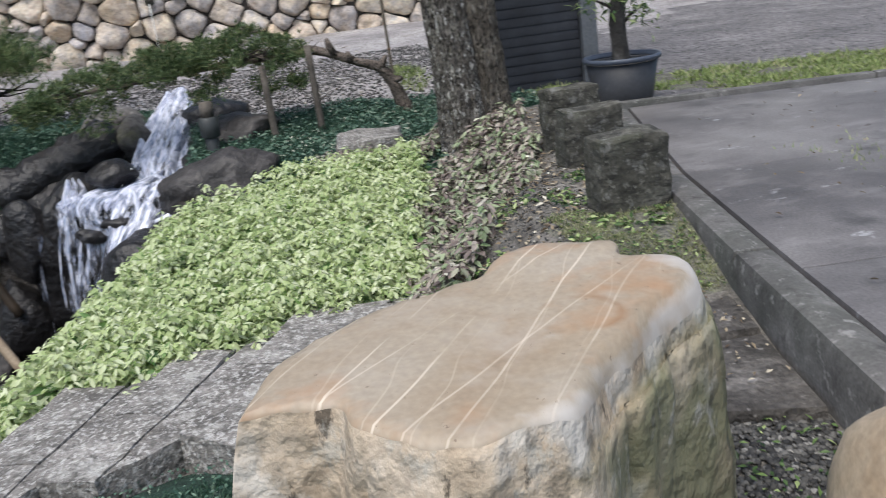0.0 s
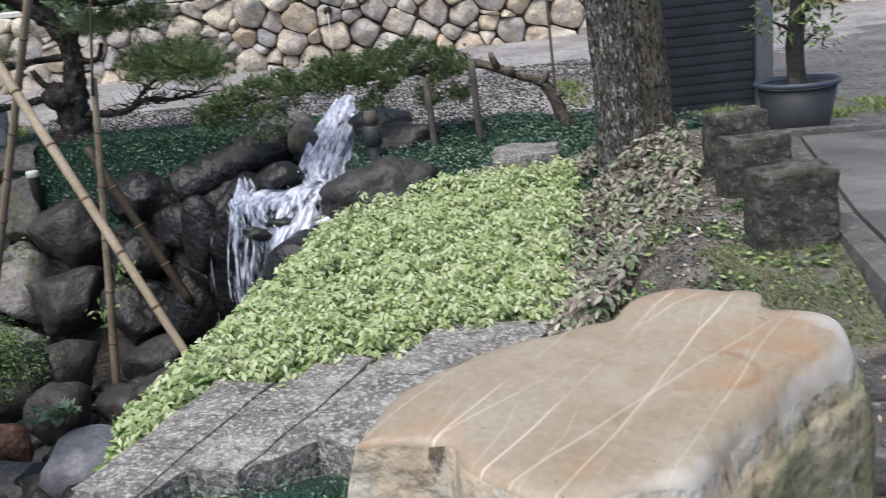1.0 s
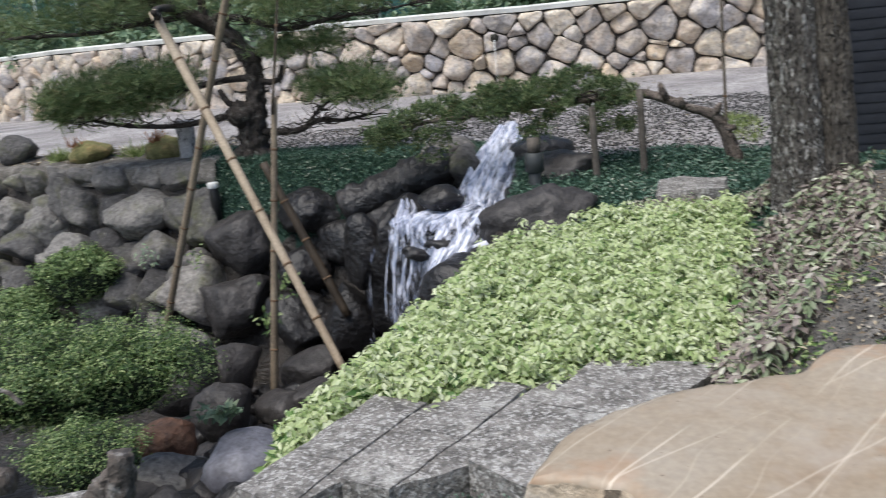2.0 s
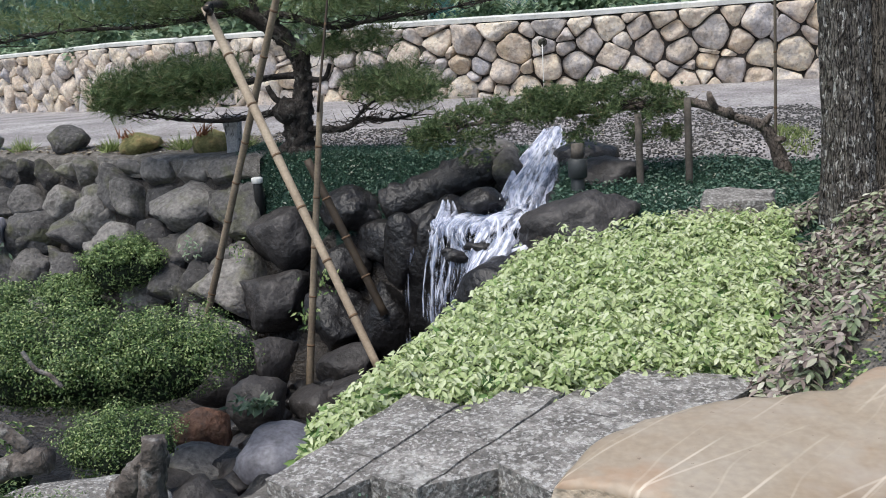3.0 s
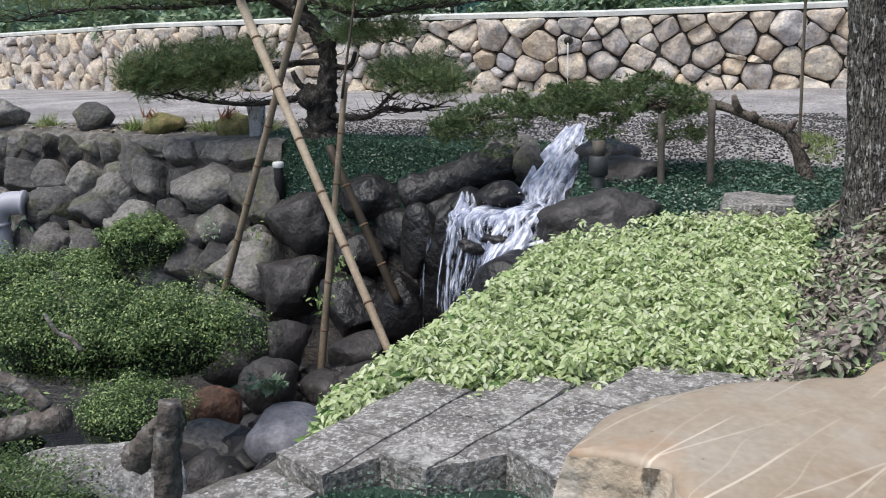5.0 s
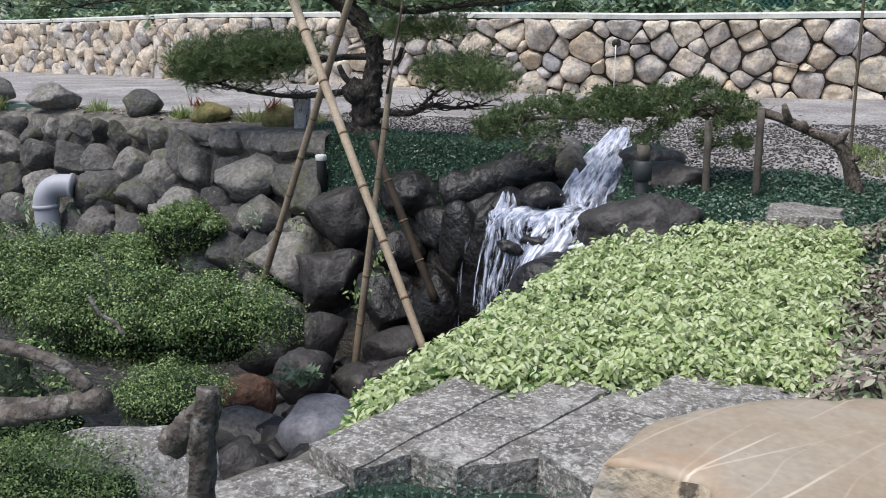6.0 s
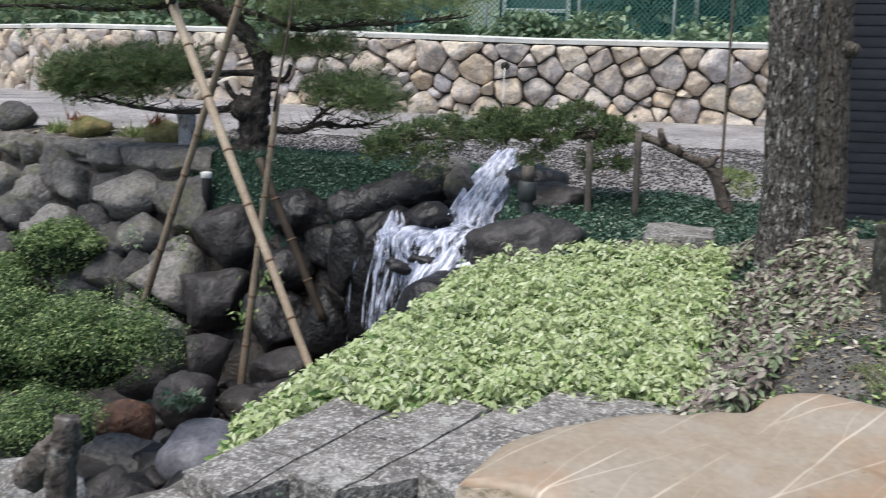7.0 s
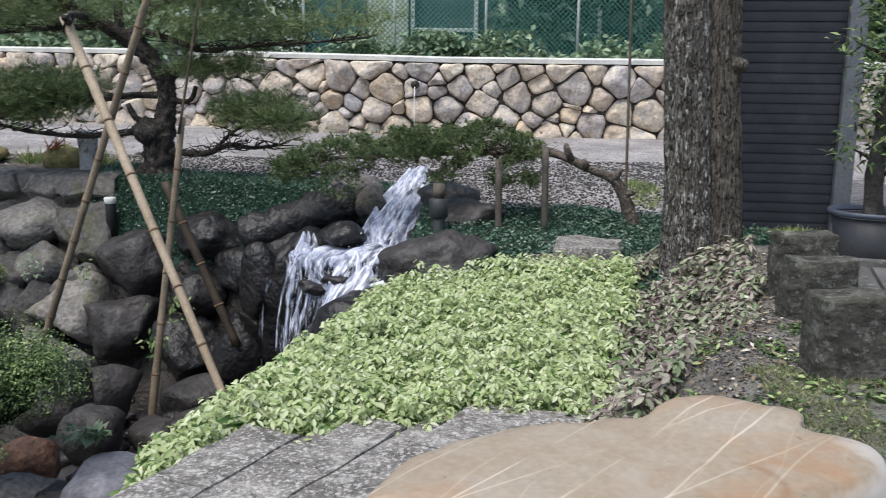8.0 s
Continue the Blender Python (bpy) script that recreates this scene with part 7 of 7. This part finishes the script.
# ---------------------------------------------------------------- shrubs
def shrub(x, y, z, sx, sy, sz, n, seed, label, leaf=0.03, material=None, lumps=14):
    ob_ = thing("shrub", label, "shrub", "shrubs by the stream", at=(x, y, z - sz))
    g_ = np.random.default_rng(seed)
    # solid dark core, added so the hollow under the leaves looks shaded
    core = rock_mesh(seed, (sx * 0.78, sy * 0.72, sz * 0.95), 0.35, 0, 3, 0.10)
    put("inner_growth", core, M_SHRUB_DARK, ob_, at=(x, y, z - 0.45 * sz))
    k_ = lumps * 3
    v_ = unit(g_.normal(size=(k_, 3)) + [0, -0.25, 0.3])
    v_[:, 2] = np.abs(v_[:, 2]) - 0.4 * (g_.random(k_) < 0.14)
    cen = v_ * [sx * 0.78, sy * 0.78, sz * 0.74] + [x, y, z]
    big = (0.06 + 0.09 * g_.random((k_, 1))) * (0.6 + 0.5 * min(1.0, sx))
    cen += unit(v_) * (g_.random((k_, 1)) - 0.55) * 0.26 * min(1.0, sx)
    i_ = g_.integers(0, k_, n)
    q_ = unit(g_.normal(size=(n, 3)) + [0, -0.1, 0.35])
    off = q_ * (g_.random((n, 1)) ** 0.25) * big[i_] * [1.1, 1.1, 0.75]
    p_ = cen[i_] + off
    nn = q_ + g_.normal(size=(n, 3)) * 0.45 + [0, -0.1, 0.6]
    me_ = leaves(p_, nn, g_.normal(size=(n, 3)), leaf * (0.7 + 0.6 * g_.random(n)), 0.5 * leaf)
    put("leaves", me_, material or M_SHRUB, ob_)
    m = n // 4
    w_ = unit(g_.normal(size=(m, 3)) + [0, -0.5, -0.35])
    p_ = w_ * [sx * 0.86, sy * 0.84, sz * 1.25] * (0.86 + 0.22 * g_.random((m, 1))) + [x, y, z - 0.35 * sz]
    me_ = leaves(p_, w_ + g_.normal(size=(m, 3)) * 0.6, g_.normal(size=(m, 3)), leaf * (0.7 + 0.6 * g_.random(m)), 0.5 * leaf)
    put("skirt_leaves", me_, material or M_SHRUB, ob_)
    for k in range(5):
        a = k * 1.26
        put("stem", tube([(x, y, z - 1.2 * sz), (x + 0.2 * sx * math.cos(a), y + 0.2 * sy * math.sin(a), z - 0.5 * sz), (x + 0.5 * sx * math.cos(a), y + 0.5 * sy * math.sin(a), z)], [0.015, 0.012, 0.006], 6), M_PINEBARK, ob_)


shrub(-2.68, 3.95, -0.56, 0.98, 0.42, 0.19, 30000, 400, "broad rounded green shrub above the stream", 0.019, None, 44)
shrub(-3.72, 4.3, -0.45, 0.58, 0.45, 0.2, 17000, 401, "dense green shrub at the stream bank", 0.02, None, 30)
shrub(-2.02, 3.1, -0.64, 0.27, 0.22, 0.11, 7000, 402, "small low shrub behind the logs", 0.014)
shrub(-1.72, 1.85, -0.42, 0.40, 0.25, 0.2, 15000, 403, "low fine-leaved shrub in front of the log rail", 0.011, M_SHRUB_PALE)
shrub(-4.3, 7.2, -0.80, 0.46, 0.22, 0.2, 6000, 404, "feathery shrub growing from the retaining wall", 0.03, M_SHRUB_PALE, 12)
shrub(-4.78, 7.1, -1.1, 0.34, 0.22, 0.22, 4500, 406, "feathery shrub drooping from the retaining wall", 0.03, M_SHRUB_PALE, 10)
shrub(-2.95, 3.0, -0.7, 0.5, 0.4, 0.3, 3000, 405, "dark shrub behind the logs", 0.03)
p, rr = foliage_points(160, (-2.0, 4.1, -0.98), (-1.72, 4.25, -0.78), 3.0, 77)
leaf_stuff("pale_plant", p, rr, 0.07, 0.035, M_HEDGE, "pale variegated plant beside the stream", "plant", kind="stuff")

# ---------------------------------------------------------------- litter and pebbles
def litter(n, x0, x1, y0, y1, test, z_of, seed, size, label, material=M_LITTER):
    xy_, g_ = scatter(n, x0, x1, y0, y1, test, seed)
    p_ = np.c_[xy_, [z_of(x, y) + 0.006 for x, y in xy_]]
    ob_ = put("leaf_litter", leaves(p_, np.c_[g_.normal(size=(n, 2)) * 0.3, np.ones(n)], np.c_[g_.normal(size=(n, 2)), np.zeros(n)], size * (0.5 + g_.random(n)), size * 0.5, 0.2), material)
    tagged(ob_, label, "leaf litter", kind="stuff")


litter(2600, 0.45, 1.85, 2.0, 4.7, lambda x, y: zone(x, y) == 1, height, 70, 0.026, "dry leaf litter on bare soil")
litter(170, 0.8, 4.5, 0.2, 3.6, lambda x, y: kerb_side(x, y) > 0.02 and x < 4, lambda x, y: 0.042, 71, 0.02, "scattered pale fallen leaves on the paving")
litter(110, 0.7, 1.15, 1.35, 1.88, lambda x, y: kerb_side(x, y) < -0.03, lambda x, y: -0.079 if y < 1.6 else -0.068, 72, 0.016, "dry leaves on the stone step")
litter(500, -5, 1.8, 6.8, 11.5, lambda x, y: zone(x, y) == 0, height, 73, 0.05, "scattered fallen leaves on the gravel drive")
litter(1100, -7.5, -2.8, 7.9, 9.2, lambda x, y: y > face_y(x), height, 74, 0.045, "fallen leaves on the terrace edge")


def pebbles(n, x0, x1, y0, y1, test, z_of, seed, size, label):
    xy_, g_ = scatter(n, x0, x1, y0, y1, test, seed)
    bm_ = bmesh.new()
    bmesh.ops.create_icosphere(bm_, subdivisions=1, radius=1.0)
    bv_ = np.array([v.co[:] for v in bm_.verts])
    bf_ = np.array([[v.index for v in f.verts] for f in bm_.faces])
    bm_.free()
    s_ = size * (0.5 + g_.random((n, 1, 1))) * (0.6 + 0.5 * g_.random((n, 1, 3))) * [1, 1, 0.6]
    v_ = bv_[None] * s_ * (1 + 0.25 * g_.normal(size=(n, len(bv_), 1)).clip(-1, 1)) + np.c_[xy_, [z_of(x, y) for x, y in xy_]][:, None]
    f_ = bf_[None] + len(bv_) * np.arange(n)[:, None, None]
    me_ = soup(v_.reshape(-1, 3), f_.reshape(-1, 3))
    ob_ = put("pebbles", me_, M_PEBBLE)
    tagged(ob_, label, "pebbles", kind="stuff")


pebbles(11000, 0.35, 1.0, 0.6, 1.4, lambda x, y: kerb_side(x, y) < -0.01, lambda x, y: height(x, y) + 0.004, 80, 0.0072, "dark wet pebbles beside the kerb")
pebbles(9000, 0.45, 1.75, 2.0, 4.7, lambda x, y: zone(x, y) == 1 and x > 0.45, lambda x, y: height(x, y) + 0.001, 81, 0.0045, "small dark pebbles on the soil")
pebbles(12000, -3.4, 2.4, 6.4, 9.5, lambda x, y: zone(x, y) == 0, lambda x, y: height(x, y) + 0.004, 82, 0.011, "loose stones of the gravel drive")
litter(260, 0.5, 1.05, 0.75, 1.4, lambda x, y: kerb_side(x, y) < -0.01, lambda x, y: height(x, y) + 0.010, 83, 0.017, "small green leaves among the pebbles", M_SHRUB)

# ---------------------------------------------------------------- the stones of the two walls
middle = float(np.interp(2.0, -line_x, run_a))
wall_cells.sort(key=lambda cell: abs(cell[0][0] - middle))
far_rows, single = bmesh.new(), 0
for k, (seed_, poly) in enumerate(wall_cells):
    if len(poly) < 3:
        continue
    poly = [(u_, min(v_, wall_top(u_) - 0.005)) for u_, v_ in poly]
    area = 0.5 * abs(sum(poly[i][0] * poly[(i + 1) % len(poly)][1] - poly[(i + 1) % len(poly)][0] * poly[i][1] for i in range(len(poly))))
    if area < 0.012:
        continue
    me = fitted_stone(poly, on_wall, 0.13 + 0.12 * ((k * 37) % 10) / 10, 3000 + k, 0.001 + 0.007 * ((k * 13) % 5) / 5, 0.035, 24 if area > 0.06 and single < 300 else 16)
    if single < 300:
        put("stone", me, M_WALLSTONE, wall_north)
        single += 1
    else:
        far_rows.from_mesh(me)
        bpy.data.meshes.remove(me)
me = bpy.data.meshes.new("far_stones")
far_rows.to_mesh(me)
far_rows.free()
shade(me)
put("far_stones", me, M_WALLSTONE_FAR, wall_north, "far rows of river stones")["kind"] = "stuff"
for k, ((a, b, _), poly) in enumerate(bank_cells):
    if len(poly) < 3:
        continue
    me = fitted_stone(poly, on_bank, 0.19 + 0.15 * ((k * 31) % 10) / 10, 1000 + k, 0.035, 0.04, 30)
    put("stone", me, M_BOULDER, wall_bank)
